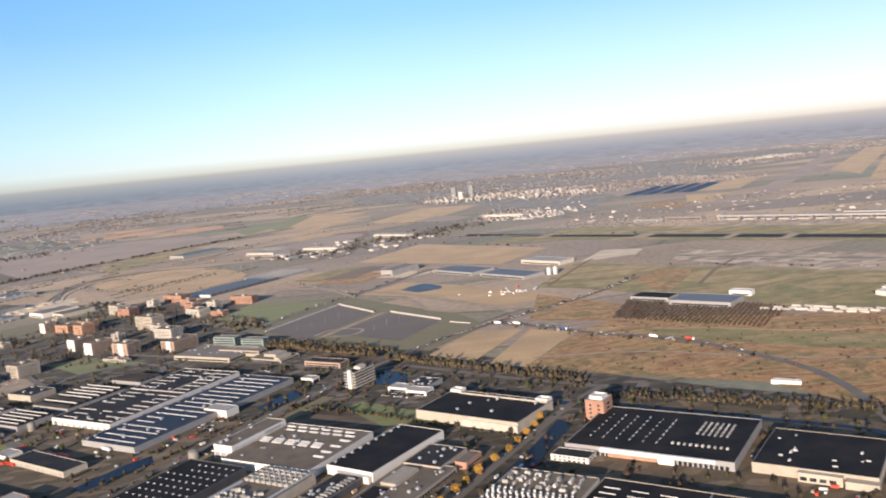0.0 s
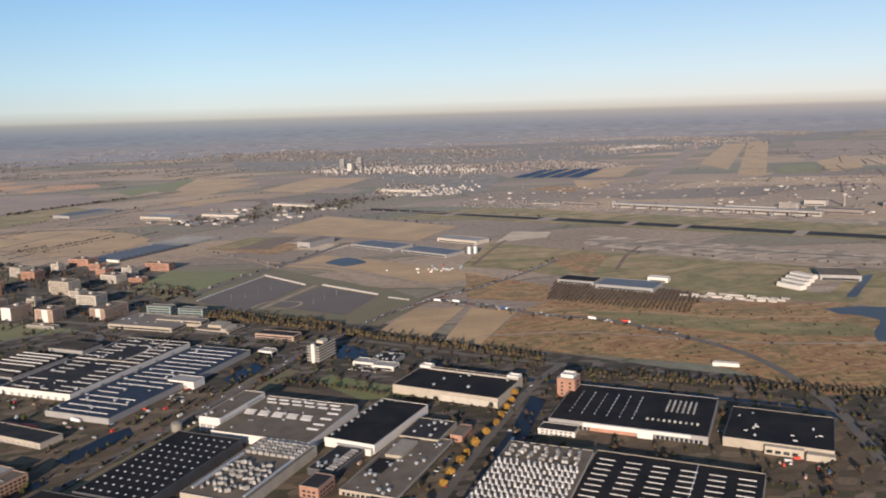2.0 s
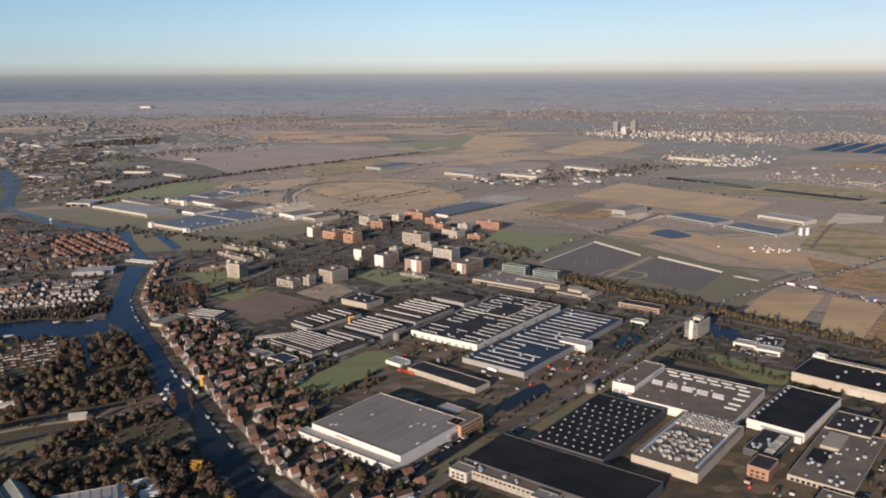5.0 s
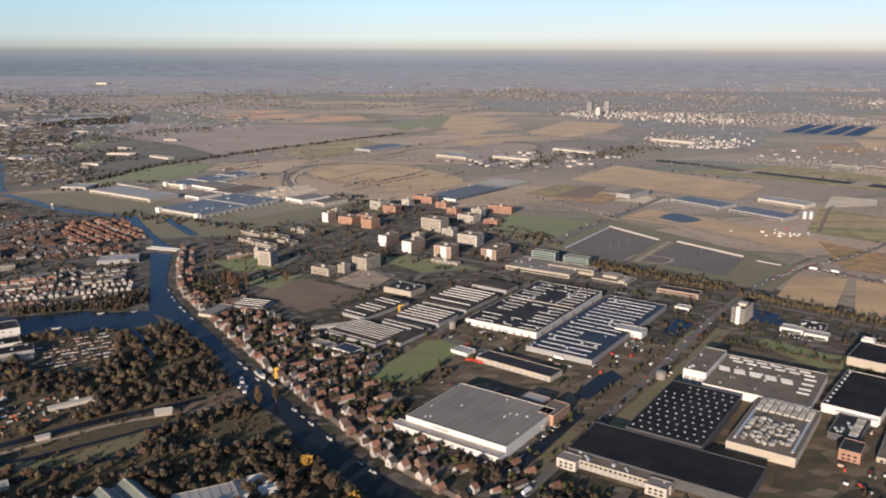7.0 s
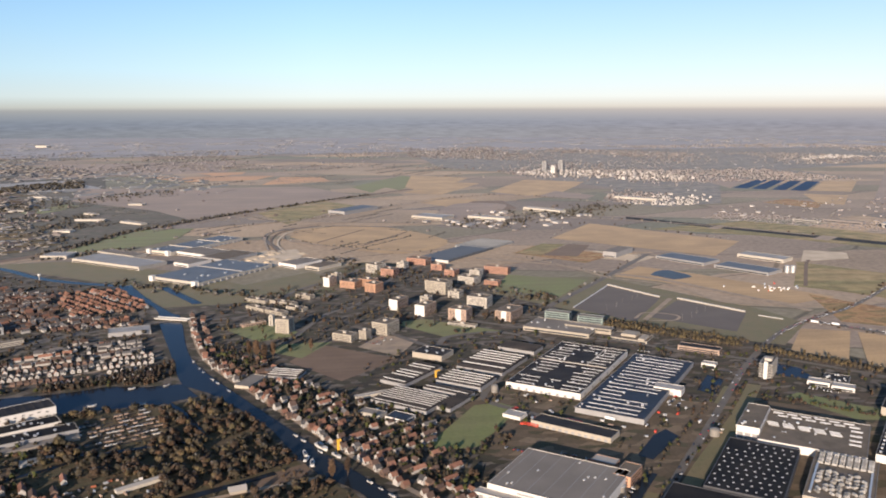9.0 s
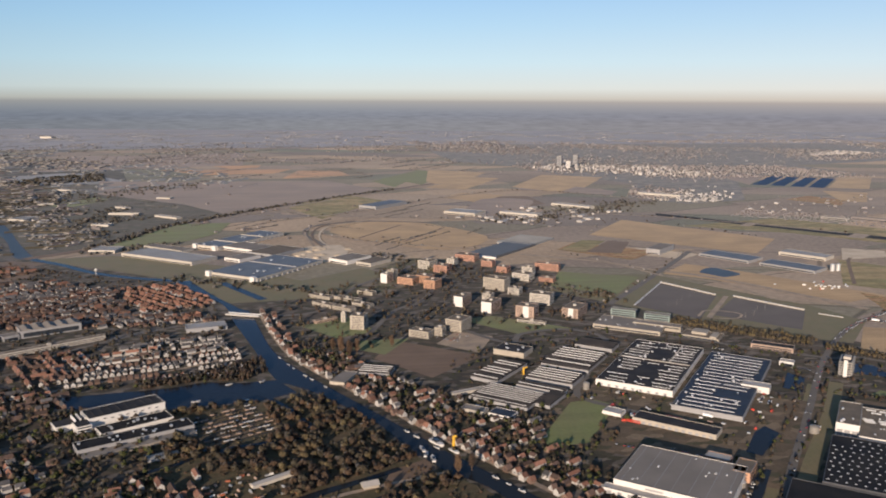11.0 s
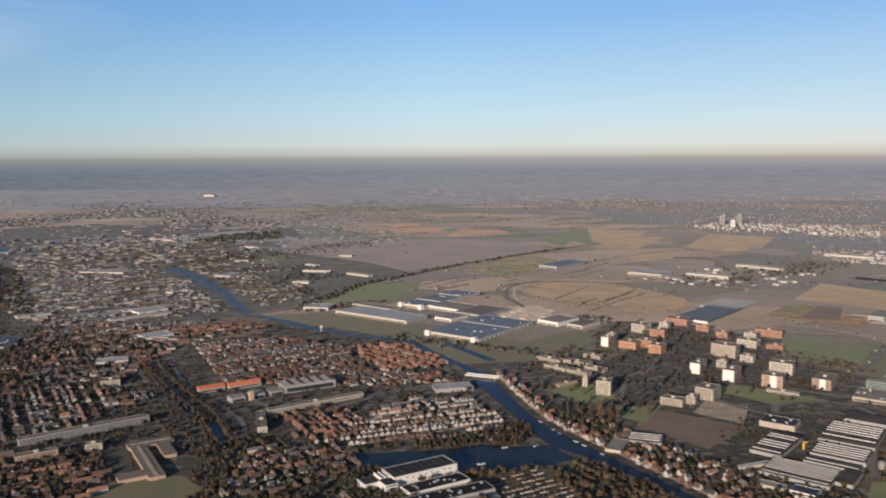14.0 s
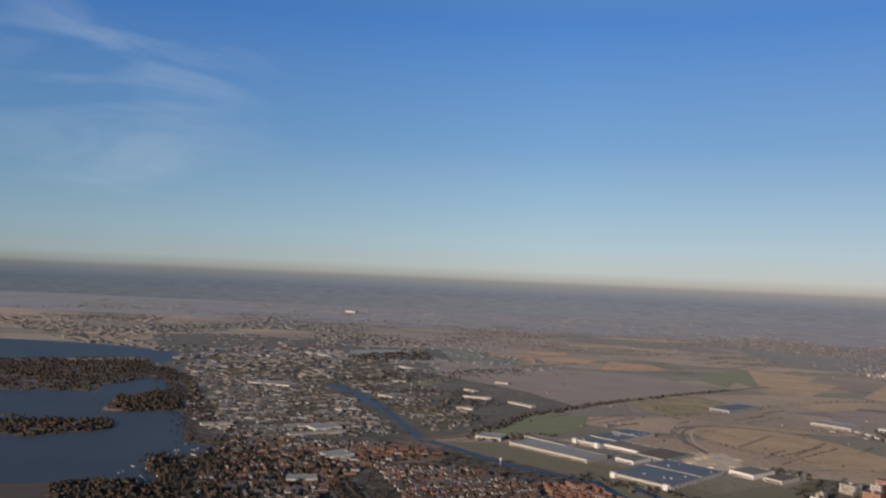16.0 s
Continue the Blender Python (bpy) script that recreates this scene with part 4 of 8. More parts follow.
road("school_street", [(-398, 559), (-378, 587), (-368, 628), (-340, 663), (-299, 679), (-276, 693), (-248, 735), (-228, 738)], 5, "grey town street past the school", ASPHALT, 0.1)
road("estate_street", [(-330, 600), (-290, 590), (-250, 600), (-215, 640)], 3.2, "narrow estate street", PAVING, 0.095)
road("estate_street_south", [(-318, 548), (-280, 568), (-230, 590), (-200, 612)], 3, "narrow street behind the white gables", PAVING, 0.096)
road("factory_street", [(-350, 453), (-320, 480), (-305, 505)], 4, "grey street to the canal factory", ASPHALT, 0.094)
DITCH_LONG = [(-225, 330), (-191, 347.5), (-167, 364), (-139, 382), (-117, 392), (-95, 404)]
DITCH_LOW = [(-210, 328), (-186, 336), (-164, 341), (-145, 351), (-110, 372), (-92, 379)]
sheet("marsh_ditch_long", strip(spline(DITCH_LONG, 4), 4.5), WATER, 0.07, "dark water between the marsh plots", "ditch")
sheet("marsh_ditch_low", strip(spline(DITCH_LOW, 4), 3), WATER, 0.07, "dark ditch in the marsh", "ditch")
sheet("marsh_bank", [(-145, 345.5), (-114, 369), (-113.5, 357), (-138, 337), (-178, 330), (-177, 334)], GRASS, 0.045, "green bank beside the marsh ditch", "field")
sheet("reed_ditch", strip(spline([(-112, 401), (-85, 419), (-74, 412)], 4), 3), WATER, 0.07, "dark ditch beside the reed plot", "ditch")
sheet("spit_ditch", strip(spline([(-175, 529), (-154, 497), (-137, 458)], 4), 3.5), WATER, 0.07, "dark ditch behind the spit", "ditch")
sheet("strip_ditch", strip(spline([(-216, 470), (-194, 438), (-185, 444), (-144, 452)], 4), 3), WATER, 0.07, "dark ditch round the garden strips", "ditch")
sheet("shed_ditch", strip(spline([(-240, 408), (-228, 417), (-203, 435), (-206, 457)], 4), 3.5), WATER, 0.07, "dark ditch beside the sheds", "ditch")
sheet("lane_ditch", strip(spline([(-358, 480), (-338, 446), (-316, 409)], 4), 5), WATER, 0.07, "dark ditch beside the town lane", "ditch")
sheet("canal_pastures", [(-480, 1040), (-418, 1104), (-356, 1275), (-292, 1362), (-286, 1412), (-368, 1545), (-560, 1730), (-620, 2000), (-760, 1900), (-690, 1500), (-560, 1200)], PASTURE, 0.036, "dull pastures and yards between canal and causeway", "ground")
sheet("pasture_north", [(-653, 1655), (-495, 1708), (-474, 1411), (-539, 1384), (-614, 1471)], PASTURE_GREEN, 0.04, "dull green pasture", "field")
sheet("pasture_south", [(-488, 1349), (-365, 1508), (-291, 1429), (-345, 1306), (-441, 1185)], PASTURE_GREEN, 0.04, "dull green pasture along the causeway", "field")
sheet("earth_field", [(-567, 993), (-489, 1025), (-446, 1006), (-474, 946), (-543, 926)], PLOUGH, 0.046, "dark bare earth beside the canal", "field")
sheet("airfield_yard", [(650, 559), (640, 540), (654, 531), (713, 574), (692, 592)], APRON, 0.055, "worn concrete yard beside the airfield", "yard")
sheet("airfield_pond", spline(AIR_POND, 3), PALE_WATER, 0.07, "blue pond between reeds", "pond")
sheet("airfield_canal", AIR_CANAL, PALE_WATER, 0.07, "straight blue canal", "canal")
sheet("village_ground", [(-480, 1040), (-690, 930), (-850, 1120), (-1000, 1230), (-1090, 1440), (-1250, 1600), (-1150, 1700), (-1500, 2300), (-1250, 2480), (-1080, 2400), (-900, 2560), (-760, 2280), (-640, 2330), (-560, 2000), (-420, 1560), (-400, 1170)], VILLAGE, 0.034, "plots, hedges and yards of the lakeside villages", "ground")
sheet("city_ground", [(440, 2330), (300, 2500), (300, 3500), (3600, 3500), (2600, 2700), (1300, 2260), (1300, 1950), (1160, 1880), (1020, 1960), (860, 1800), (700, 1480), (560, 1440), (480, 1540), (600, 1800), (470, 2150)], HAZED_CITY, 0.034, "streets, gardens and woods of the far city", "ground")
for j in range(8):
    c = Vector((-190, 480)) + Vector((-0.5, 0.86)) * (-27 + 6.2 * j)
    sheet("garden_strip_ditch", quad(c.x, c.y, 46, 0.8, 30), WATER, 0.056, "dark ditch between the garden strips", "ditch")
    sheet("garden_strip", quad(c.x - 1.4, c.y + 2.4, 46, 2.6, 30), YARD, 0.054, "brown garden strip with sheds", "garden")
sheet("warehouse_grass", [(-300, 905), (-215, 780), (-120, 790), (-60, 890), (-80, 930), (-150, 870), (-235, 960), (-380, 1045), (-470, 1032)], GRASS, 0.036, "rough olive grass beside the warehouses", "grass")
sheet("lot_verge", [(100, 790), (165, 700), (230, 620), (290, 575), (345, 635), (330, 690), (270, 790), (235, 850), (150, 860)], GRASS, 0.036, "rough grass round the cinder lots", "grass")
sheet("flats_ground", [(-160, 660), (-60, 640), (60, 640), (150, 700), (160, 770), (100, 870), (60, 960), (-20, 980), (-110, 870), (-180, 760)], PARK, 0.0325, "olive lawns round the flats", "grass")

# ---- works ----


def put(name, mesh, parent, x, y, z, turn=0.0, label="", scale=None):
    """Another object on a shared mesh, as a part at a place in its parent's axes."""
    ob = new(name, mesh)
    ob.parent = parent
    ob.matrix_local = pose(x, y, z, 0, 0, turn)
    if scale:
        ob.scale = scale
    return tagged(ob, label)


def shared(name, shape, mat):
    return shape.mesh(name, mat)


def strip_shape(l, w, h=0.55):
    """A ridge skylight on a low kerb."""
    return Shape().box(-l / 2, l / 2, -w / 2, w / 2, 0, h * 0.4).gable(-l / 2, l / 2, -w / 2, w / 2, h * 0.4, h)


SKY_LONG = shared("skylight", strip_shape(14.5, 0.6, 0.4), SKYLIGHT)
SKY_MID = shared("skylight", strip_shape(8, 0.6, 0.4), SKYLIGHT)
SKY_SHORT = shared("skylight", strip_shape(4.6, 1.5), SKYLIGHT)
SKY_TINY = shared("skylight", strip_shape(1.6, 0.9), SKYLIGHT)
DOME = shared("roof_dome", Shape().tube(0, 0, 0, 0.12, 0.42, 0.42, 10).tube(0, 0, 0.12, 0.28, 0.38, 0.15, 10), SKYLIGHT)
VENT = shared("roof_vent", Shape().box(-0.5, 0.5, -0.5, 0.5, 0, 0.6).box(-0.65, 0.65, -0.65, 0.65, 0.6, 0.8), METAL)
UNIT = shared("cooling_unit", Shape().box(-1.3, 1.3, -0.65, 0.65, 0, 1.2).tube(-0.6, 0, 1.2, 1.45, 0.5, 0.5).tube(0.6, 0, 1.2, 1.45, 0.5, 0.5), UNIT_METAL)
COWL = shared("vent_cowl", Shape().box(-0.55, 0.55, -0.55, 0.55, 0, 0.8).tube(0, 0, 0.8, 1.5, 0.55, 0.45, 8).tube(0, 0, 1.5, 1.85, 0.8, 0.7, 8), SKYLIGHT)
DOCK = shared("loading_door", Shape().box(-1.0, 1.0, -0.08, 0.12, 0, 2.1).box(-1.15, 1.15, -0.12, 0.0, 2.1, 2.3), GREY_WALL)
PANE = shared("window", Shape().box(-0.55, 0.55, -0.06, 0.06, 0, 0.9), WINDOW)


def hall(label, cx, cy, w, d, ang, h, wall, roof, coping=None, name="industrial_hall", category="industrial hall", group="halls of the works"):
    """A flat-roofed building: walls with a coping round a sunken roof."""
    ob = thing(name, label, category, cx, cy, ang, group)
    part("wall", Shape().ring(-w / 2, w / 2, -d / 2, d / 2, 0, h, 0.3), wall, ob)
    part("roof", Shape().box(-w / 2 + 0.3, w / 2 - 0.3, -d / 2 + 0.3, d / 2 - 0.3, h - 0.9, h - 0.2), roof, ob)
    part("coping", Shape().ring(-w / 2 - 0.05, w / 2 + 0.05, -d / 2 - 0.05, d / 2 + 0.05, h, h + 0.1, 0.38), DARK_WALL if coping == DARK_WALL else COPING, ob)
    return ob


def roof_bits(ob, rng, mesh, name, n, w, d, z, margin=2.0):
    for _ in range(n):
        put(name, mesh, ob, rng.uniform(-w / 2 + margin, w / 2 - margin), rng.uniform(-d / 2 + margin, d / 2 - margin), z, rng.choice((0, 90)), scale=[rng.uniform(0.6, 1.3)] * 3)


def band(ob, w, d, z0, z1, sides="fr", inset=1.0, mat=WINDOW, name="window_band"):
    """Windows along the front, right, left or back wall: single panes on the nearest buildings, a glazed strip a wall on the others."""
    for s in sides:
        half, off = (w / 2 - inset, d / 2) if s in "fb" else (d / 2 - inset, w / 2)
        turn = {"f": 0, "r": 90, "b": 180, "l": 270}[s]
        if ob.matrix_basis.translation.y < 420:
            k = max(1, int(half / 1.05))
            for i in range(k):
                p = Matrix.Rotation(radians(turn), 3, "Z") @ Vector((-half + 2 * half * (i + 0.5) / k, -off - 0.02, z0))
                put("window", PANE, ob, p.x, p.y, p.z, turn, scale=(1.3, 1, (z1 - z0) / 0.9))
        else:
            put(name, Shape().box(-half, half, -off - 0.05, -off + 0.1, z0, z1).mesh(name, mat), ob, 0, 0, 0, turn)


rng = random.Random(4)

# the tall white box and the halls beside it
o = hall("tall white clad hall with a dark flat roof", 178.5, 422.5, 12.5, 40, -38, 8, WHITE_WALL, ROOF_BROWN, WHITE_WALL)
for x in (-4, 0, 4):
    put("loading_door", DOCK, o, x, -20.1, 0, scale=(1.5, 1, 1.8))
part("panel_joint", Shape().box(6.2, 6.31, -19, 19, 5.6, 5.9).box(6.2, 6.31, 4, 16, 6.1, 6.8), GREY_WALL, o)
roof_bits(o, rng, VENT, "roof_vent", 5, 12.5, 40, 7.7)

o = hall("flat hall with brown roof and white skylights", 203.5, 400.5, 54, 51, -37.5, 5, WHITE_WALL, ROOF_BROWN, WHITE_WALL)
for c in range(6):
    for v in (21.5, 17):
        put("skylight", SKY_SHORT, o, -22 + 7.6 * c + (3 if v < 20 else 0), v, 4.7, scale=(1.2, 1.25, 1.2))
for c in range(5):
    for v in (4.2, 1.9, -0.4):
        put("skylight", SKY_SHORT, o, -22.5 + 8.2 * c + (1.9 - v) * 0.3, v, 4.7, scale=(1.25, 0.95, 1.2))
for v in (11, 3.5, -4, -10):
    put("skylight", SKY_SHORT, o, 20.5, v, 4.7, scale=(1.3, 1.3, 1.2))
roof_bits(o, rng, VENT, "roof_vent", 12, 52, 48, 4.7)

o = hall("hall with a black flat roof and white walls", 246, 380, 27, 56, -42, 5, WHITE_WALL, ROOF_BLACK, WHITE_WALL)
for i in range(9):
    put("roof_vent", VENT, o, -11.5, -24 + 6 * i, 4.7)
part("front_canopy", Shape().box(-6, 13, -30.5, -28.1, 0, 3.6), WHITE_WALL, o)
for x in (-3, 1, 5, 9):
    put("loading_door", DOCK, o, x, -30.6, 0)

o = hall("black roofed hall dotted with white domes", 145.5, 362.5, 36, 67, -38, 5.6, DARK_WALL, ROOF_BLACK, DARK_WALL)
for i in range(8):
    for j in range(11):
        if not (j > 8 and i < 2):
            put("roof_dome", DOME, o, -16 + 4.3 * i + (j % 2) * 1.4, -29 + 5.8 * j, 5.3, scale=(1.5, 1.5, 1.3))

o = hall("huge hall with a plain black roof", 119.7, 318, 78, 31, -38, 5, DARK_WALL, ROOF_BLACK, DARK_WALL)
o = hall("two storey cream office wing with loading docks", 97.8, 312.2, 48, 8, -37.5, 4.4, CREAM_WALL, ROOF_BROWN, CONCRETE, name="office_wing", category="office")
band(o, 48, 8, 2.7, 3.6)
roof_bits(o, rng, VENT, "roof_vent", 9, 48, 8, 4.1, 1.5)
for i in range(12):
    put("loading_door", DOCK, o, -17 + 2.9 * i, -4.15, 0, scale=(0.85, 1, 1))
for du, h in ((-21, 4.8), (19, 4.8)):
    x, y = 97.8 + du * math.cos(radians(-37.5)) + 4.5 * math.sin(radians(-37.5)), 312.2 + du * math.sin(radians(-37.5)) - 4.5 * math.cos(radians(-37.5))
    o = hall("pale concrete office block with window bands", x, y, 9, 7, -37.5, h, CONCRETE, ROOF_GREY, CONCRETE, name="office_block", category="office")
    band(o, 9, 7, 1.0, 1.9, "fr"), band(o, 9, 7, 2.6, 3.5, "fr")

o = hall("cream walled hall crowded with white cooling units", 182.5, 345, 30, 58, -38.5, 5, CREAM_WALL, ROOF_BROWN, CONCRETE)
for i in range(8):
    for j in range(5):
        put("cooling_unit", UNIT, o, -11.5 + 3.3 * i, 14 + 3.1 * j, 4.7, 0)
for i in range(7):
    for j in range(7):
        if rng.random() < 0.85:
            put("cooling_unit", UNIT, o, -10 + 3.2 * i + rng.uniform(-0.5, 0.5), -22 + 4.2 * j + rng.uniform(-0.5, 0.5), 4.7, rng.choice((40, 50, 130)), scale=(1, 1, rng.uniform(0.7, 1.3)))
part("duct", Shape().box(-13, -12, -24, 12, 4.7, 5.6).box(12, 13, -24, 28, 4.7, 5.3), METAL, o)

o = hall("red brick corner office with window bands", 207, 322, 9, 13, -40, 5.5, BRICK, ROOF_DARK, BRICK, name="office_block", category="office")
band(o, 9, 13, 1, 1.9), band(o, 9, 13, 2.8, 3.7)
o = hall("low dark annex with ribbed plant on its roof", 219, 345, 14, 26, -41, 3.6, DARK_WALL, ROOF_DARK, GREY_WALL)
for i in range(9):
    put("cooling_unit", UNIT, o, 3.5, -11 + 2.6 * i, 3.3, 0, scale=(1.5, 0.7, 0.7))
roof_bits(o, rng, VENT, "roof_vent", 10, 14, 26, 3.3)

# grey distribution warehouse
o = hall("warehouse with a grey ribbed roof and white walls", 45, 366, 56, 48, -39, 6, WHITE_WALL, ROOF_GREY, WHITE_WALL, name="warehouse", category="warehouse")
seam = shared("roof_seam", Shape().box(-0.14, 0.14, -23.3, 23.3, 0, 0.14), GREY_WALL)
for i in range(7):
    put("roof_seam", seam, o, -24.5 + 8.2 * i, 0, 5.7)
for _ in range(11):
    put("skylight", SKY_TINY, o, rng.uniform(-26, 26), rng.uniform(-22, 22), 5.7, 90)
part("name_sign", Shape().box(-12, -3, -24.2, -24.02, 3.9, 4.8), GREY_WALL, o, "plain sign bar")
o = hall("low white loading annex of the warehouse", 26.5, 346.5, 60, 6, -39, 3.2, WHITE_WALL, ROOF_PALE, CREAM_WALL, name="loading_annex", category="annex")
for i in range(11):
    put("loading_door", DOCK, o, -26 + 5.2 * i, -3.1, 0)
o = hall("orange brick office with window bands", 81, 369, 9, 17, -41, 6, BRICK_ORANGE, ROOF_BROWN, BRICK_ORANGE, name="office_block", category="office")
for z in (0.9, 2.5, 4.1):
    band(o, 9, 17, z, z + 0.9)
o = hall("flat red brick office wing", 75, 385, 13, 8, -41, 4.5, BRICK, ROOF_PALE, BRICK, name="office_block", category="office")
band(o, 13, 8, 1.0, 1.9), band(o, 13, 8, 2.7, 3.6)
o = thing("water_tank", "low round grey water tank", "tank", 73, 357)
part("shell", Shape().tube(0, 0, 0, 3.2, 2.0, 2.0, 18), COPING, o)
part("rim", Shape().tube(0, 0, 3.2, 3.45, 2.15, 2.15, 18), METAL, o)

# striped factories
o = hall("long factory with dark roof and skylight strips", 104.3, 539.7, 52, 107, -37, 4.7, WHITE_WALL, ROOF_DARK, WHITE_WALL)
for j in range(15):
    for i, x in enumerate((-15, 2, 16)):
        if rng.random() < (0.92 if i != 1 else 0.35):
            put("skylight", SKY_LONG if i != 1 else SKY_MID, o, x + rng.uniform(-2, 2), -49 + 6.8 * j + rng.uniform(-0.6, 0.6), 4.4, scale=(rng.uniform(0.7, 1.1), 1, 1))
roof_bits(o, rng, VENT, "roof_vent", 26, 52, 107, 4.4)
part("cross_gutter", Shape().box(-25, 25, 5.0, 5.7, 4.4, 5.0).box(10, 10.6, 6, 52, 4.4, 4.9), CONCRETE, o)
for i in range(9):
    put("loading_door", DOCK, o, -22 + 5.4 * i, -53.6, 0)
for i in range(6):
    put("loading_door", DOCK, o, 26.1, -45 + 16 * i, 0, 90, scale=(1.2, 1, 1.2))
o = hall("long factory with a blue grey roof and pale strips", 139, 498.6, 43, 127, -38, 3.7, GREY_WALL, ROOF_BLUE, GREY_WALL)
for j in range(17):
    if j in (4, 5):
        put("skylight", SKY_LONG, o, -10, -58 + 7.1 * j, 3.4)
        continue
    put("skylight", SKY_LONG, o, -9 + rng.uniform(-1, 1), -58 + 7.1 * j, 3.4, scale=(1.15, 1, 1))
    put("skylight", SKY_LONG, o, 8 + rng.uniform(-1, 1), -58 + 7.1 * j, 3.4, scale=(1.15, 1, 1))
roof_bits(o, rng, VENT, "roof_vent", 22, 43, 127, 3.4)
o = hall("small white boiler house on the factory edge", 155, 487, 18, 10, -38, 4.6, WHITE_WALL, ROOF_PALE, WHITE_WALL, name="boiler_house", category="outbuilding")
for i in range(3):
    put("loading_door", DOCK, o, -5 + 4 * i, -5.1, 0)
o = hall("white gatehouse with open arches", 206, 533, 10, 7, -38, 3.6, WHITE_WALL, ROOF_PALE, WHITE_WALL, name="gatehouse", category="outbuilding")
band(o, 10, 7, 0.2, 2.2, "fr", 0.8)

# long low depot with red racks
o = hall("long low depot with dark roof and cream front", 74, 434.5, 50, 13, -42, 3.5, CREAM_WALL, ROOF_DARK, WHITE_WALL, name="depot", category="depot")
for i in range(12):
    put("loading_door", DOCK, o, -22 + 4 * i, -6.6, 0, scale=(1, 1, 0.9))
o = hall("pale roofed lean-to beside the depot", 45, 461, 12, 9, -42, 2.6, WHITE_WALL, ROOF_PALE, WHITE_WALL, name="lean_to", category="shed")
RACK = shared("rack", Shape().box(-5, 5, -0.8, 0.8, 0, 0.3).box(-5, 5, -0.8, 0.8, 1.0, 1.3).box(-5, -4.7, -0.8, 0.8, 0.3, 1.0).box(4.7, 5, -0.8, 0.8, 0.3, 1.0), RED_PAINT)
for x, y, a in ((51, 446, -42), (70, 452, -42), (78, 447, -42), (46, 470, 48), (86, 418, -42)):
    tagged(new("steel_rack", RACK), "red painted steel rack on the yard", "rack", "steel racks").matrix_world = pose(x, y, 0.44, 0, 0, a)

# saw-tooth sheds
def sheds(label, cx, cy, w, d, ang, h, bays, light=0.5, roof=ROOF_DARK):
    """A shed of many narrow pitched bays side by side."""
    ob = thing("bay_shed", label, "shed", cx, cy, ang, "sheds of the old works")
    part("wall", Shape().ring(-w / 2, w / 2, -d / 2, d / 2, 0, h, 0.3), GREY_WALL, ob)
    b = d / bays
    bay = Shape().gable(-w / 2, w / 2, -b / 2, b / 2, 0, b * 0.28).mesh("roof_bay", roof)
    glass = Shape().box(-w / 2 + 1.2, w / 2 - 1.2, -b * 0.03, b * 0.05, b * 0.2, b * 0.3).mesh("ridge_light", SKYLIGHT)
    for i in range(bays):
        v = -d / 2 + b * (i + 0.5)
        put("roof_bay", bay, ob, 0, v, h)
        if rng.random() < light:
            put("ridge_light", glass, ob, 0, v - b * 0.1, h)
    return ob


sheds("row of dark pitched shed bays with ridge lights", -8, 547, 21, 46, -41, 2.6, 9, 0.5)
sheds("old works shed with white ridge lights", 27, 527, 34, 24, -38, 3.2, 5, 1.0)
sheds("dark works shed with pale strips", 53, 563, 36, 44, -38, 2.8, 8, 0.7)
sheds("low dark shed bays behind the yard", 82, 596, 30, 18, -38, 3, 4, 0.3)
sheds("brown pitched shed bays beside the meadow", -14, 497, 42, 30, -40, 2.4, 9, 0.45)
sheds("dark shed bays along the meadow", 12, 508, 34, 9, -40, 2.8, 2, 0.6)
sheds("narrow shed at the corner of the meadow", 12, 487, 10, 26, -40, 2.4, 7, 0.1)
o = hall("small white office with a blue roof", -24, 468, 15, 11, -40, 2.6, WHITE_WALL, ROOF_BLUE, WHITE_WALL, name="office_block", category="office")
band(o, 15, 11, 0.8, 1.7)
o = hall("flat pale workshop with grey roof", -40, 478, 16, 8, -38, 2.4, CONCRETE, ROOF_GREY, CONCRETE, name="workshop", category="workshop")
o = hall("long narrow pale shed", -35, 512, 30, 4, 20, 2.2, CONCRETE, ROOF_PALE, CONCRETE, name="workshop", category="workshop")
o = hall("flat hall with brown roof and cream front", 13, 591, 25, 19, -37, 4.3, CREAM_WALL, ROOF_DARK, CONCRETE)
roof_bits(o, rng, VENT, "roof_vent", 6, 25, 19, 4.0)
sheds("small glasshouse sheds at the field edge", -95, 562, 24, 16, -20, 2, 4, 0.7)
for x, y, r, h in ((42, 505, 2.2, 5), (150.5, 414.5, 2.8, 4.5)):
    o = thing("silo", "round grey steel silo", "silo", x, y, 0, "silos")
    part("shell", Shape().tube(0, 0, 0, h, r, r, 16), COPING, o)
    part("cap", Shape().tube(0, 0, h, h + 0.7, r * 1.04, r * 0.3, 16), COPING, o)
o = thing("yellow_crane", "yellow steel loading crane beside the sheds", "crane", 8, 541, 20)
part("tower", Shape().box(-0.5, 0.5, -0.5, 0.5, 0, 5), YELLOW_PAINT, o)
part("jib", Shape().box(-0.4, 3.2, -0.4, 0.4, 4.6, 5.4), YELLOW_PAINT, o)
o = thing("yellow_crane", "yellow steel quay crane beside the canal", "crane", -62, 428, 20)
part("tower", Shape().box(-0.6, 0.6, -0.6, 0.6, 0, 6), YELLOW_PAINT, o)
part("jib", Shape().box(-0.5, 1.6, -0.5, 0.5, 5.4, 6.6), YELLOW_PAINT, o)

# eastern halls
o = hall("hall with black roof and cream walls", 300.5, 420.5, 63, 37, -43, 5.5, CREAM_WALL, ROOF_BLACK, CREAM_WALL)
part("roof_rail", Shape().box(-24, 31, 13.2, 14.0, 5.2, 6.1).box(-8, -7, 13.2, 17, 5.2, 6.1), CONCRETE, o)
for x in (-28, 27):
    part("roof_frame", Shape().ring(x - 3.5, x + 3.5, 14.5, 20, 5.2, 7.0, 0.8), WHITE_WALL, o)
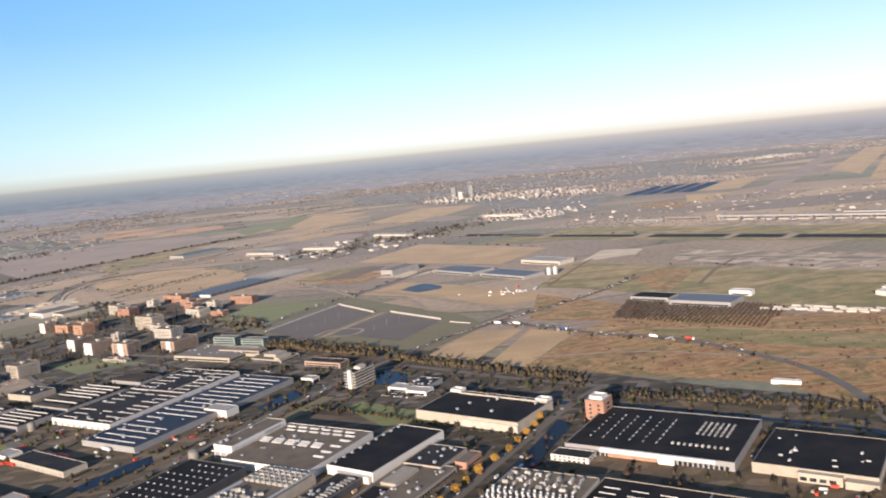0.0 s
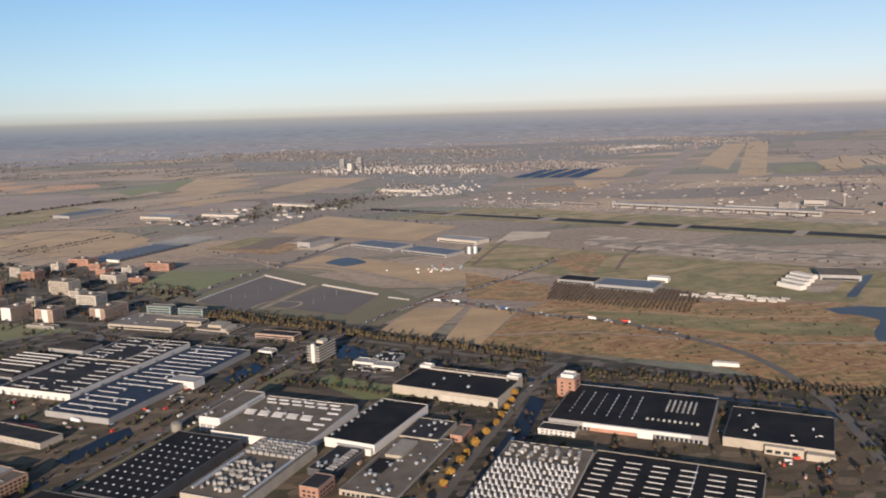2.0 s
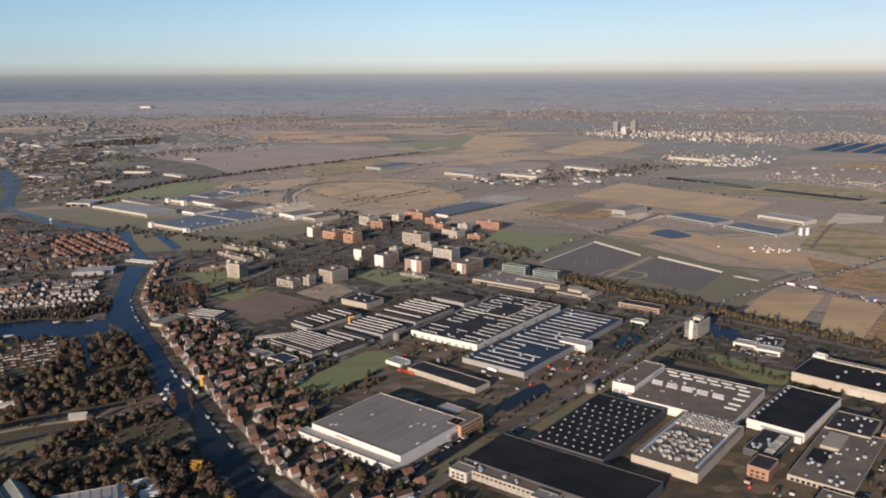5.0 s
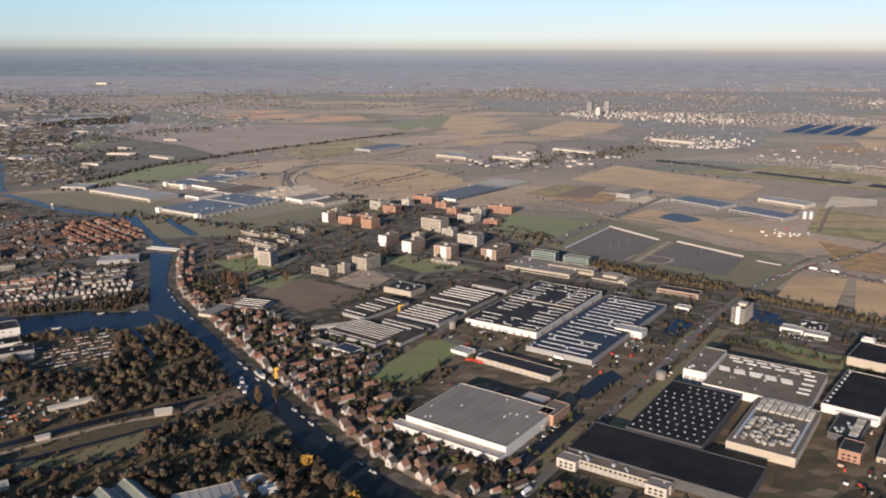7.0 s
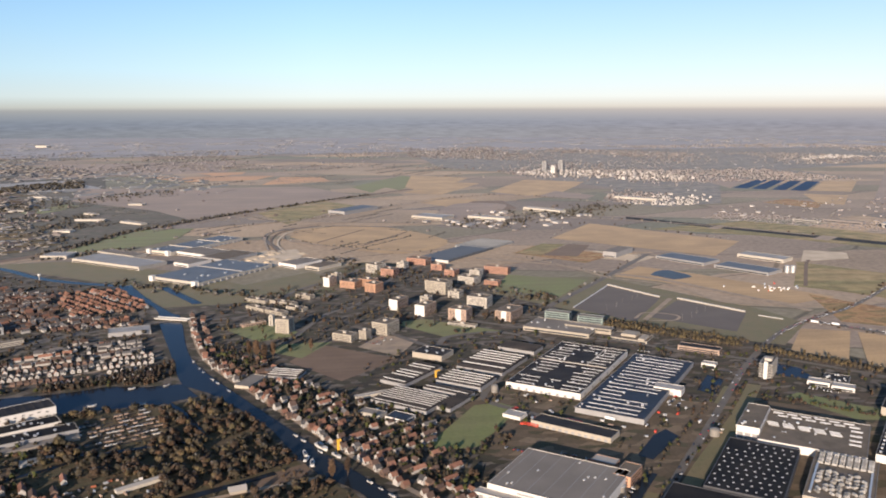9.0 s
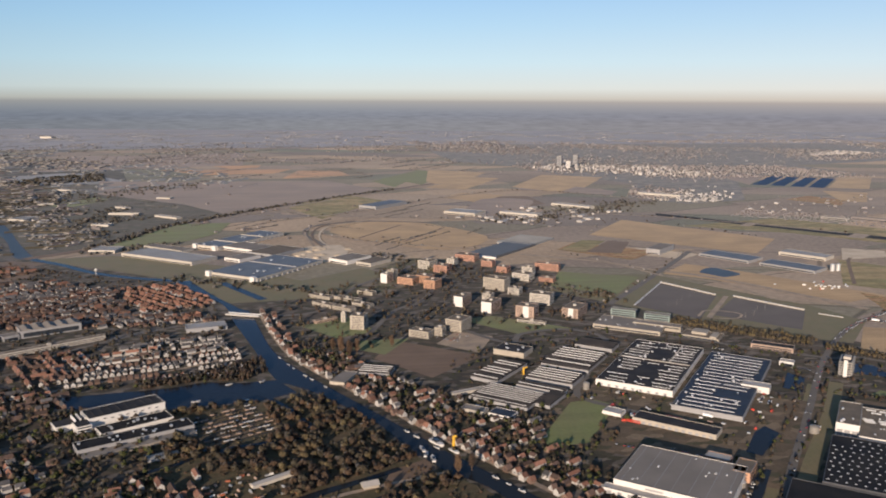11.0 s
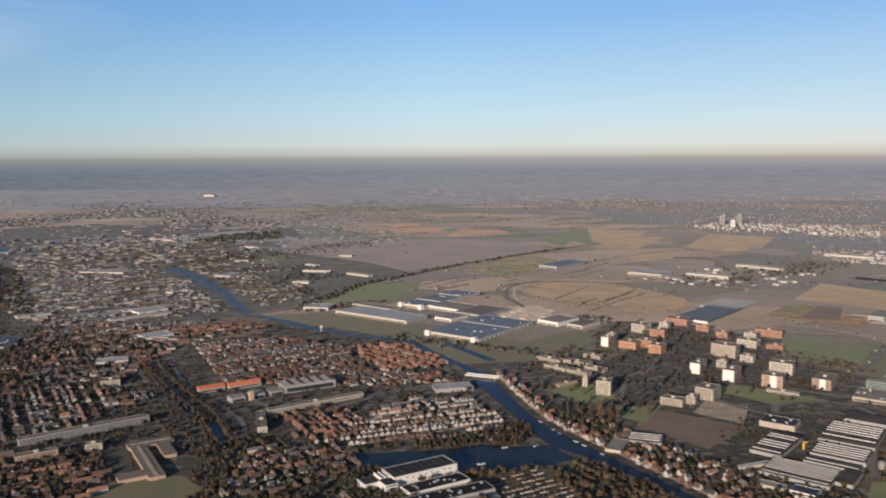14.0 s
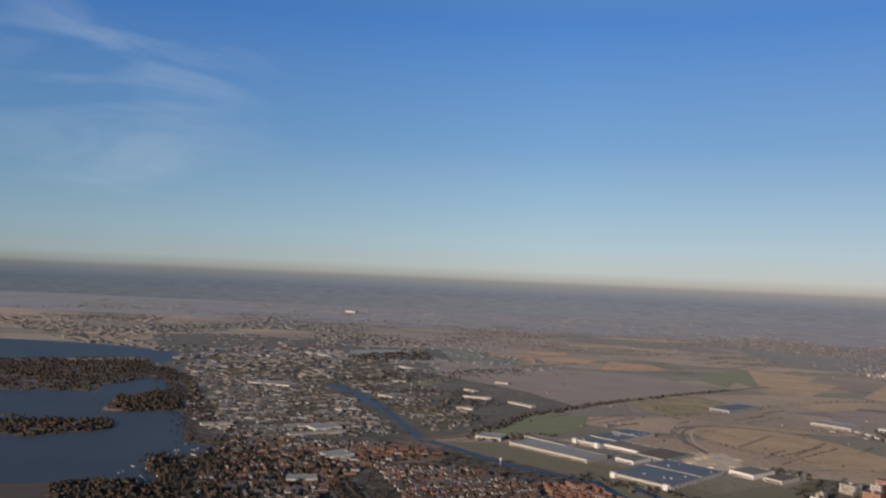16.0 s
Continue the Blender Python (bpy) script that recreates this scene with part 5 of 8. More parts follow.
part("side_annex", Shape().box(-2, 31.5, -19.2, -17.6, 0, 3.8), CONCRETE, o)
roof_bits(o, rng, VENT, "roof_vent", 7, 62, 35, 5.2)
o = hall("red brick tower with a white top storey", 354.7, 392, 10, 11, -42, 10.5, BRICK, ROOF_PALE, WHITE_WALL, name="office_tower", category="office tower")
for z in (1.2, 3.3, 5.4, 7.5):
    for x in (-2.2, 2.2):
        put("window", PANE, o, x, -5.55, z, 0, scale=(1.1, 1, 1.1))
    put("window", PANE, o, 5.05, 0, z, 90, scale=(3, 1, 1.1))
part("plant_room", Shape().ring(-3.4, 3.4, -3.4, 3.4, 10.2, 12.2, 0.5).box(-2.5, 2.5, -2.5, 2.5, 10.2, 11.6), WHITE_WALL, o)
o = hall("wide black roofed factory with rows of roof lights", 371.5, 350.5, 75, 54, -40, 4.3, GREY_WALL, ROOF_BLACK, CONCRETE)
for i in range(6):
    for j in range(7):
        put("skylight", SKY_TINY, o, -30 + 6.2 * i, -14 + 5 * j, 4.0, 90, scale=(1.5 if i % 2 else 0.8, 0.6, 0.6))
for i in range(6):
    for j in range(4):
        put("cooling_unit", UNIT, o, 15 + 2.6 * i, 2 + 4.5 * j, 4.0, 90, scale=(1.2, 0.7, 0.4))
for i in range(10):
    put("cooling_unit", UNIT, o, 8 + 2.6 * i, -13, 4.0, 90, scale=(0.6, 0.8, 0.6))
part("front_fascia", Shape().box(-20, 6, -28.4, -27.1, 2.6, 4.6).box(6, 13, -28.6, -27.1, 0, 4.6).box(13, 30, -28.4, -27.1, 3.2, 4.6), WHITE_WALL, o)
part("brick_front", Shape().box(-17, 5, -27.35, -27.05, 0, 2.5), BRICK, o)
band(o, 75, 54, 0.4, 2.2, "f", 2)
o = hall("low white stepped office terraces", 326.5, 344.5, 18, 9, -40, 3.0, WHITE_WALL, ROOF_DARK, WHITE_WALL, name="office_block", category="office")
band(o, 18, 9, 0.5, 1.2), band(o, 18, 9, 1.9, 2.5)
o = hall("black roofed hall with cream front blocks", 420, 303.5, 46, 42, -42, 4.8, CREAM_WALL, ROOF_BLACK, DARK_WALL)
part("front_block", Shape().box(-5, 11, -24, -21.1, 0, 4.2), CREAM_WALL, o)
part("front_block", Shape().box(12, 23.5, -25, -21.1, 0, 3.4), CREAM_WALL, o)
for x in (-3, 0.5, 4, 7.5):
    put("window", PANE, o, x, -24.05, 1.2, 0, scale=(2.2, 1, 1.6))
roof_bits(o, rng, SKY_TINY, "skylight", 12, 46, 36, 4.5)
o = hall("low black roofed hall with short skylight strips", 340, 270, 70, 50, -41, 4, CREAM_WALL, ROOF_BLACK, CONCRETE)
for i in range(6):
    for j in range(8):
        put("skylight", SKY_MID, o, -28.5 + 11.4 * i, -20 + 5.2 * j, 3.7, scale=(0.85, 0.7, 1))
part("roof_joint", Shape().box(8.3, 8.6, -24, 24, 3.7, 3.95), METAL, o)
o = hall("cold store with a roof full of white vent cowls", 290, 293, 38, 70, -38.5, 5.5, CREAM_WALL, ROOF_BROWN, CONCRETE)
for i in range(14):
    for j in range(19):
        if rng.random() < 0.93:
            put("vent_cowl", COWL, o, -17.6 + 2.6 * i + (j % 2) * 0.8 + rng.uniform(-0.2, 0.2), -32.5 + 2.55 * j, 5.2, rng.choice((0, 45)), scale=(0.8, 0.8, rng.uniform(0.7, 1.0)))
for i in range(7):
    for j in range(4):
        put("cooling_unit", UNIT, o, -15.5 + 5 * i + rng.uniform(-0.8, 0.8), 19.5 + 3.5 * j + rng.uniform(-0.8, 0.8), 5.2, rng.choice((0, 90)))
o = hall("low cream office with brown gravel roof", 244.6, 332, 26, 62, -39, 3, CREAM_WALL, ROOF_BROWN, CREAM_WALL, name="office_block", category="office")
roof_bits(o, rng, VENT, "roof_vent", 34, 26, 62, 2.7)
part("roof_storey", Shape().box(-9, -1, 4, 22, 2.7, 4.2), CREAM_WALL, o)
part("dark_roof_pit", Shape().box(-11, -3, -12, 2, 2.7, 2.95), ROOF_BLACK, o)
band(o, 26, 62, 0.6, 1.9)
o = hall("small cream office with a flat roof", 225.7, 292, 17, 16, -40, 3, CREAM_WALL, ROOF_BROWN, CREAM_WALL, name="office_block", category="office")
band(o, 17, 16, 0.6, 1.8)
roof_bits(o, rng, VENT, "roof_vent", 5, 17, 16, 2.7)
o = hall("dark roofed office with a pale rim", 267, 364, 20, 24, -39, 3.6, CREAM_WALL, ROOF_DARK, CONCRETE, name="office_block", category="office")
roof_bits(o, rng, VENT, "roof_vent", 8, 20, 24, 3.3)
o = hall("brick annex beside the tree-lined road", 281, 356, 6, 14, -39, 3.8, BRICK, ROOF_BROWN, BRICK, name="office_block", category="office")
band(o, 6, 14, 1, 2)
for du in (0, 11):
    o = hall("white flat roofed shop", 262 + du * 0.9, 487 - du * 1.1, 14, 9, -39, 3, WHITE_WALL, ROOF_PALE, WHITE_WALL, name="shop", category="shop")
    band(o, 14, 9, 0.4, 1.6)
o = hall("low dark roofed shop hall", 276, 489, 16, 18, -39, 3, GREY_WALL, ROOF_DARK, CONCRETE, name="shop", category="shop")
roof_bits(o, rng, VENT, "roof_vent", 10, 16, 18, 2.7)
o = hall("pale lorry shelter beside the grassland", 462, 402, 15, 3.4, -38, 2.4, WHITE_WALL, ROOF_PALE, WHITE_WALL, name="shelter", category="shed")
o = hall("pale office with a wide flat roof", 178, 611, 31, 20, -40, 2.6, CREAM_WALL, ROOF_BROWN, CREAM_WALL, name="office_block", category="office")
band(o, 31, 20, 0.6, 1.7)
part("roof_storey", Shape().box(-8, 4, -3, 9, 2.3, 4.4), CREAM_WALL, o)
part("roof_storey", Shape().box(8, 13, -9, 4, 2.3, 3.9), CREAM_WALL, o)
o = hall("long yellow brick office with window rows", 216.7, 570.4, 31, 11, -38, 4.2, BRICK_PALE, ROOF_DARK, BRICK_PALE, name="office_block", category="office")
for z in (0.8, 2.3):
    band(o, 31, 11, z, z + 0.9)

# the balcony block: floors standing out as white decks
o = thing("balcony_block", "slim block of white stacked balconies", "flats", 238, 510, -40)
part("wall", Shape().ring(-3.4, 3.4, -9, 9, 0, 11, 0.3), DARK_WALL, o)
part("roof", Shape().box(-3.3, 3.3, -8.9, 8.9, 10.4, 10.8), ROOF_DARK, o)
part("stair_tower", Shape().box(-1.2, 1.2, -10.6, -9.1, 0, 12.4), WHITE_WALL, o)
part("lift_house", Shape().box(-2.4, 2.4, -2, 4, 10.8, 12.6), CONCRETE, o)
deck = shared("balcony", Shape().box(-4.6, 4.6, -10.2, 10.2, 0, 0.42), CONCRETE)
for i in range(6):
    put("balcony", deck, o, 0, 0, 1.3 + 1.8 * i)
for i in range(6):
    band(o, 6.8, 18, 0.3 + 1.8 * i, 1.2 + 1.8 * i, "fr", 0.6)

# glass offices on their plinth
o = hall("low pale plinth of the glass offices", 131, 648, 57, 34, -36, 3.6, CREAM_WALL, ROOF_GREY, WHITE_WALL, name="office_plinth", category="office")
band(o, 57, 34, 0.8, 2.0, "fr", 1.2)
roof_bits(o, rng, VENT, "roof_vent", 14, 57, 30, 3.3)
for x, y, w, d, h in ((136, 677, 22, 8, 8.5), (160, 659, 22, 8, 8.0)):
    o = hall("glass office slab with grey green floors", x, y, w, d, -34, h, GREEN_GLASS, ROOF_GREY, GREY_WALL, name="office_slab", category="office")
    for k in range(4):
        band(o, w, d, 0.9 + 1.9 * k, 1.9 + 1.9 * k)
o = hall("second low wing of the glass offices", 152, 640, 40, 10, -36, 4.6, CREAM_WALL, ROOF_GREY, WHITE_WALL, name="office_plinth", category="office")
band(o, 40, 10, 2.6, 3.6)

# ---- flats ----


def flats(label, cx, cy, w, d, ang, h, wall, white=False, name="apartment_block", category="flats"):
    o = hall(label, cx, cy, w, d, ang, h, wall, ROOF_BROWN, CONCRETE, name, category, "flats and offices beyond the works")
    n = max(2, round(h / 1.5))
    for k in range(n):
        z = 0.45 + (h - 0.8) * k / n
        band(o, w, d, z + 0.1, z + 0.6, "frl", 1.0)
    if white:
        part("white_panel", Shape().box(-w * 0.1, w * 0.22, -d / 2 - 0.14, -d / 2, 0.3, h), WHITE_WALL, o, "bright white panel")
    part("lift_house", Shape().box(-1.4, 1.4, -1.2, 1.2, h - 0.3, h + 1.2), CONCRETE, o)
    return o


def tower(label, cx, cy, w, d, ang, h):
    """A short white-ended slab."""
    o = flats(label, cx, cy, w, d, ang, h, BRICK_PALE)
    part("gable_wall", Shape().box(-w / 2 - 0.05, w / 2 + 0.05, -d / 2 - 0.2, -d / 2 - 0.03, 0, h + 0.1), WHITE_WALL, o, "blank white end wall")


flats("broad cream slab of flats with a flat roof", 48.5, 804, 24, 14, -40, 12.5, CREAM_WALL)
tower("small slab of flats with a white end", 2, 745, 9, 20, -36, 9.9)
tower("slab of flats with a bright white end", 24, 719, 10, 21, -38, 10.2)
flats("brick slab of flats with a white panel", 52, 696, 17, 14, -34, 10.5, BRICK_PALE, True)
flats("brown brick block of flats with a white panel", 95.5, 693, 15, 26, -38, 9, BRICK_PALE, True)
flats("pale concrete block of flats", 78, 739, 20, 14, -35, 10.5, CONCRETE)
flats("orange brick block of flats", -38, 843, 18, 16, -36, 7.5, BRICK_ORANGE)
flats("orange brick corner block of flats", -16, 818, 13, 14, -40, 9.5, BRICK_ORANGE)
flats("low orange brick block of flats", -20, 846, 17, 12, -38, 8.2, BRICK_ORANGE)
flats("cream tower of flats beside orange blocks", -53, 862, 8, 8, -40, 11.5, CREAM_WALL)
flats("red brick office block", 7, 896, 16, 14, -34, 8.5, BRICK)
flats("long red brick office block", 47, 958, 25, 16, -34, 8, BRICK)
flats("white and grey office block", -7, 918, 16, 16, -45, 10, CONCRETE)
tower("white tower of flats", -60, 852, 8, 12, -40, 10)
flats("red brick row of flats with pale piers", 128, 890, 28, 10, -33, 8, BRICK)
flats("grey office block with window bands", 87, 843, 20, 14, -42, 8, CONCRETE)
flats("low white block of flats", -51, 645, 18, 10, -36, 6.2, CREAM_WALL)
flats("small white block of flats", -35, 647, 7, 8, -36, 7.3, CREAM_WALL)
flats("white angular block of flats", -17, 662, 15, 18, -40, 10.4, CREAM_WALL)
flats("tall cream tower of flats", -100, 677, 12, 12, -22, 12.5, CREAM_WALL, name="apartment_tower", category="tower")
flats("slim white stair tower of flats", -112, 699, 4, 4, -22, 9, CONCRETE, name="apartment_tower", category="tower")
for i, (x, y, w, a) in enumerate(((-128, 758, 24, -46), (-110, 740, 22, -44), (-130, 790, 26, -40), (-105, 775, 28, -40), (-92, 752, 20, -40), (-85, 800, 18, -40))):
    flats("low terrace of cream flats with flat roofs", x, y, w, 8, a, 3.4 + 0.3 * (i % 2), CREAM_WALL)
flats("long dark flat roofed school", -128, 703, 22, 5, 30, 2.8, BRICK_PALE, name="school", category="school")
for x, y, w, d, h, m in ((65, 920, 14, 10, 7, BRICK), (25, 935, 10, 10, 8, CONCRETE), (100, 870, 12, 10, 9, CONCRETE), (75, 885, 12, 12, 7, BRICK), (30, 760, 9, 8, 7, CONCRETE), (62, 780, 12, 10, 7, CONCRETE), (110, 830, 16, 9, 5, BRICK)):
    flats("mid-rise block with flat roof and window bands", x, y, w, d, -38, h, m)
flats("low pavilion with a grey roof", 50, 672, 26, 6, -36, 2.6, CONCRETE, name="pavilion", category="pavilion")

# ---- far halls and warehouses ----
FAR_HALLS = [
    ("long white warehouse with ribbed pale roof", -310, 1021, 117, 42, -37.5, 4.5, CONCRETE, ROOF_PALE),
    ("warehouse with a flat blue roof", -189, 937, 71, 116, -37.5, 4.5, CONCRETE, ROOF_BLUE_PALE),
    ("long blue grey warehouse stepped along its length", -233, 1128, 41, 132, -37, 5, CONCRETE, ROOF_BLUE_PALE),
    ("low warehouse with a bright white front", -222, 1072, 66, 40, -41, 4.6, WHITE_WALL, ROOF_GREY),
    ("dark grey warehouse beside the sand yard", -183, 1036, 42, 58, -39, 4.6, GREY_WALL, ROOF_BROWN),
    ("small white loading hall", -221, 1002, 25, 36, -40, 4, WHITE_WALL, ROOF_GREY),
    ("pale hall behind the warehouses", -395, 1079, 34, 30, -12, 4, CONCRETE, ROOF_PALE),
    ("grey roofed low hall", -320, 1080, 70, 20, -40, 3.5, CONCRETE, ROOF_GREY),
]
FAR_HALLS += [
    ("white banded office hall", -93, 974, 30, 42, -46, 5, WHITE_WALL, ROOF_GREY),
    ("grey roofed office hall with a white band", -66, 955, 22, 38, -44, 4.2, CONCRETE, ROOF_BROWN),
    ("far blue roofed hall on the plain", -8, 1474, 37, 96, -42, 6, GREY_WALL, ROOF_BLUE_PALE),
    ("grey hall with a white end on the building site", 304, 980, 18, 50, -45, 7, GREY_WALL, ROOF_GREY),
    ("low blue roofed nursery shed", 373, 928, 66, 36, -57, 3.5, GREY_WALL, ROOF_BLUE_PALE),
    ("second blue roofed nursery shed", 415, 861, 66, 32, -57, 3.5, GREY_WALL, ROOF_BLUE_PALE),
    ("pale roofed nursery hall", 471, 922, 58, 26, -55, 4.5, CONCRETE, ROOF_PALE),
    ("wide blue grey nursery hall among bare trees", 520, 617, 50, 30, -47, 4, GREY_WALL, ROOF_BLUE_PALE),
    ("black roofed nursery hall among bare trees", 492, 655, 34, 22, -47, 3.5, GREY_WALL, ROOF_BLACK),
    ("white roofed shed beside the orchard", 556, 628, 18, 9, -47, 4.4, WHITE_WALL, SKYLIGHT),
    ("pale hall across the plain", 120, 1360, 60, 40, -40, 5, CONCRETE, ROOF_PALE),
    ("white roofed hall across the plain", 210, 1330, 70, 20, -40, 5, CONCRETE, ROOF_PALE),
    ("long white hall far across the plain", 330, 1420, 80, 18, -50, 5, CONCRETE, ROOF_PALE),
    ("long pale airport shed", 560, 1560, 90, 20, -45, 6, CONCRETE, ROOF_PALE),
]
for l, x, y, w, d, a, h, wm, rm in FAR_HALLS:
    o = hall(l, x, y, w, d, a, h, wm, rm, GREY_WALL, "warehouse", "warehouse", "far warehouses")
    seam = Shape().box(-0.3, 0.3, -d / 2 + 1, d / 2 - 1, 0, 0.12).mesh("roof_seam", rm)
    k = int(w / 10)
    for i in range(k):
        put("roof_seam", seam, o, -w / 2 + w * (i + 0.5) / k, 0, h - 0.3)
    band(o, w, d, 0.6, 1.8, "f", 2)
    if "stepped" in l or "flat blue" in l:
        for v in (-0.22, 0.17) if "stepped" in l else (0.08,):
            put("roof_step", Shape().box(-w / 2 + 0.5, w / 2 - 0.5, -0.7, 0.7, 0, 1.0).mesh("roof_step", CONCRETE if "stepped" in l else GREY_WALL), o, 0, d * v, h - 0.3, 0, "pale step between two roofs")
        dock = Shape().box(-1.2, 1.2, -0.6, 0.6, 0, 2.6).mesh("dock_door", GREY_WALL)
        for k in range(int(d / 9)):
            put("dock_door", dock, o, w / 2 + 0.3, -d / 2 + 6 + 9 * k, 0, 90)
        for x in (4 - w / 2, w / 2 - 4):
            part("office_box", Shape().box(x - 3, x + 3, -d / 2 - 4, -d / 2 + 1, 0, h + 1.4), WHITE_WALL, o, "white office box on the front")
        unit = Shape().box(-1.4, 1.4, -0.9, 0.9, 0, 1.0).mesh("roof_unit", METAL)
        roof_bits(o, rng, unit, "roof_unit", 8, w, d, h - 0.3, 4)
o = thing("grain_silos", "pair of pale round silos at the nursery", "silo", 450, 838)
for x in (0, 7):
    part("shell", Shape().tube(x, 0, 0, 8, 2.6, 2.6, 14), METAL, o)
o = thing("rubble_yard", "pale heaps of sand and rubble on a yard", "sand heap", -126, 1020, -20)
for i in range(14):
    part("sand_cone", Shape().tube(rng.uniform(-30, 30), rng.uniform(-45, 50), 0, rng.uniform(1, 2.6), rng.uniform(4, 9), rng.uniform(1, 4), 9), SAND, o)
o = thing("glasshouses", "wide dark blue grey glasshouse roofs", "glasshouse", 102, 1016, -42)
for j in range(12):
    part("roof_bay", Shape().gable(-20, 22, -52 + 9 * j, -43 + 9 * j, 2.2, 3.6).box(-20, 22, -52 + 9 * j, -43 + 9 * j, 0, 2.2), GLASS_DARK, o)
part("white_wall", Shape().box(-20, 24, -56, -54, 0, 2.5), WHITE_WALL, o)
o = thing("glasshouses", "second block of paler glasshouse roofs", "glasshouse", 152, 1080, -42)
for j in range(8):
    part("roof_bay", Shape().gable(-24, 26, -38 + 9 * j, -29 + 9 * j, 2.2, 3.6).box(-24, 26, -38 + 9 * j, -29 + 9 * j, 0, 2.2), GLASSHOUSE, o)

# pale walls round the cinder lots
def wall_line(a, b, h=1.6, t=1.6):
    v = Vector(b) - Vector(a)
    m = (Vector(a) + Vector(b)) / 2
    o = thing("lot_wall", "long pale concrete wall edging the cinder lot", "wall", m.x, m.y, math.degrees(math.atan2(v.y, v.x)), "lot walls")
    L = v.length
    part("wall", Shape().box(-L / 2, L / 2, -t / 2, t / 2, 0, h), CONCRETE, o)
    part("coping", Shape().box(-L / 2 - 0.1, L / 2 + 0.1, -t / 2 - 0.15, t / 2 + 0.15, h, h + 0.2), WHITE_WALL, o)


for a, b in (((228, 807), (259, 745)), ((274, 737), (312, 677)), ((228, 806), (163, 718)), ((318, 664), (332, 648))):
    wall_line(a, b, 1.4 if a[0] in (228, 274) and b[0] > 200 else 0.6, 1.2)
MAST = shared("mast", Shape().tube(0, 0, 0, 5, 0.1, 0.06, 6).box(-0.5, 0.5, -0.08, 0.08, 5, 5.2), COPING)
for i in range(5):
    for p, q in (((185, 700), (245, 757)), ((238, 655), (295, 705))):
        x, y = p[0] + (q[0] - p[0]) * (i + 0.5) / 5, p[1] + (q[1] - p[1]) * (i + 0.5) / 5 - 4 * (i % 2)
        tagged(new("lamp_mast", MAST), "thin grey lamp mast on the lot", "lamp mast", "lamp masts").matrix_world = pose(x, y, 0.05, 0, 0, -40)

# ---- works west of the canal ----
o = hall("white factory by the water with a dark roof", -254, 501, 45, 17, 30, 7, WHITE_WALL, ROOF_DARK, WHITE_WALL, name="canal_factory", category="factory")
for i in range(9):
    put("window", PANE, o, -18 + 4.4 * i, -8.6, 5.0 if i % 2 else 4.4, 0, scale=(1.7, 1, 0.6))
for i in range(8):
    put("roof_ridge", Shape().box(-0.5, 0.5, -7.5, 7.5, 0, 0.35).mesh("roof_ridge", ROOF_DARK), o, -18 + 5 * i, 0, 6.7)
part("low_wing", Shape().box(-31, -22.6, -14, -4, 0, 5.6).box(-40, -22.6, -3.8, 7, 0, 4.4), WHITE_WALL, o)
part("wing_roof", Shape().box(-30.6, -23, -13.6, -4.4, 5.6, 5.75).box(-39.6, -23, -3.4, 6.6, 4.4, 4.55), ROOF_DARK, o)
for z in (0.7, 2.5, 4.2):
    part("window_band", Shape().box(-30.6, -23, -14.08, -13.98, z, z + 0.8), WINDOW, o)
for x in (-29, -26, -23.4):
    part("saw_tooth", Shape().box(x, x + 0.5, -3.6, 6.8, 4.55, 6.6), WHITE_WALL, o)
o = hall("low factory wing with a dark flat roof", -244, 483, 42, 13, 30, 3.6, WHITE_WALL, ROOF_BLACK, WHITE_WALL, name="canal_factory", category="factory")
roof_bits(o, rng, VENT, "roof_vent", 10, 42, 12, 3.3)
o = hall("long grey factory hall by the water", -240, 463.5, 64, 13, 26, 4.2, GREY_WALL, ROOF_BLACK, CONCRETE, name="canal_factory", category="factory")
roof_bits(o, rng, VENT, "roof_vent", 14, 64, 16, 3.9)
part("sloping_annex", Shape().box(-31, 31, -14, -6.6, 0, 2.2), ROOF_GREY, o)
o = thing("glasshouses", "small pale glasshouse roofs beside the factory", "glasshouse", -222, 437, 20)
for j in range(4):
    part("roof_bay", Shape().gable(-7 + 4.2 * j, -3 + 4.2 * j, -4, 4, 1.4, 2.4).box(-7 + 4.2 * j, -3 + 4.2 * j, -4, 4, 0, 1.4), GLASSHOUSE, o)
o = hall("grey boat hall beside the canal", -228, 694, 33, 17, 12, 3.6, GREY_WALL, ROOF_PALE, GREY_WALL, name="boat_hall", category="hall")
o = hall("curved school hall with a glass front", -355, 703, 46, 18, 27, 6.5, GREY_WALL, ROOF_GREY, GREY_WALL, name="sports_hall", category="hall")
band(o, 46, 18, 1, 4.5, "fr", 2)
for i in range(5):
    put("roof_bay", Shape().gable(-9, 9, -4.4, 4.4, 0, 1.5).mesh("roof_bay", ROOF_GREY), o, -18 + 9 * i, 0, 6.3, 90)
for i in range(3):
    x, y = -408 + 14 * i, 666 + 9 * i
    o = hall("grey school wing with an arched front", x, y, 12, 10, 36, 4.5, GREY_WALL, ROOF_GREY, CONCRETE, name="school_wing", category="school")
    band(o, 12, 10, 0.4, 2.6, "f", 1)
o = hall("brick stair tower of the school", -396, 667, 3.5, 3.5, 36, 8, BRICK_PALE, ROOF_PALE, WHITE_WALL, name="school_wing", category="school")
flats("long dark gallery block with pale stair towers", -500, 589, 90, 7, 35, 5.5, GREY_WALL)
o = flats("white balcony block of flats", -480, 554, 11, 6, 20, 5.5, CREAM_WALL)
flats("brick block with a pale end stair", -513, 540, 26, 7, 33, 4.5, BRICK_PALE)
flats("long gallery block of grey flats", -340, 650, 84, 6, 33, 4.6, CONCRETE)
flats("grey corner block of flats", -375, 605, 7, 40, 14, 4.6, CONCRETE)
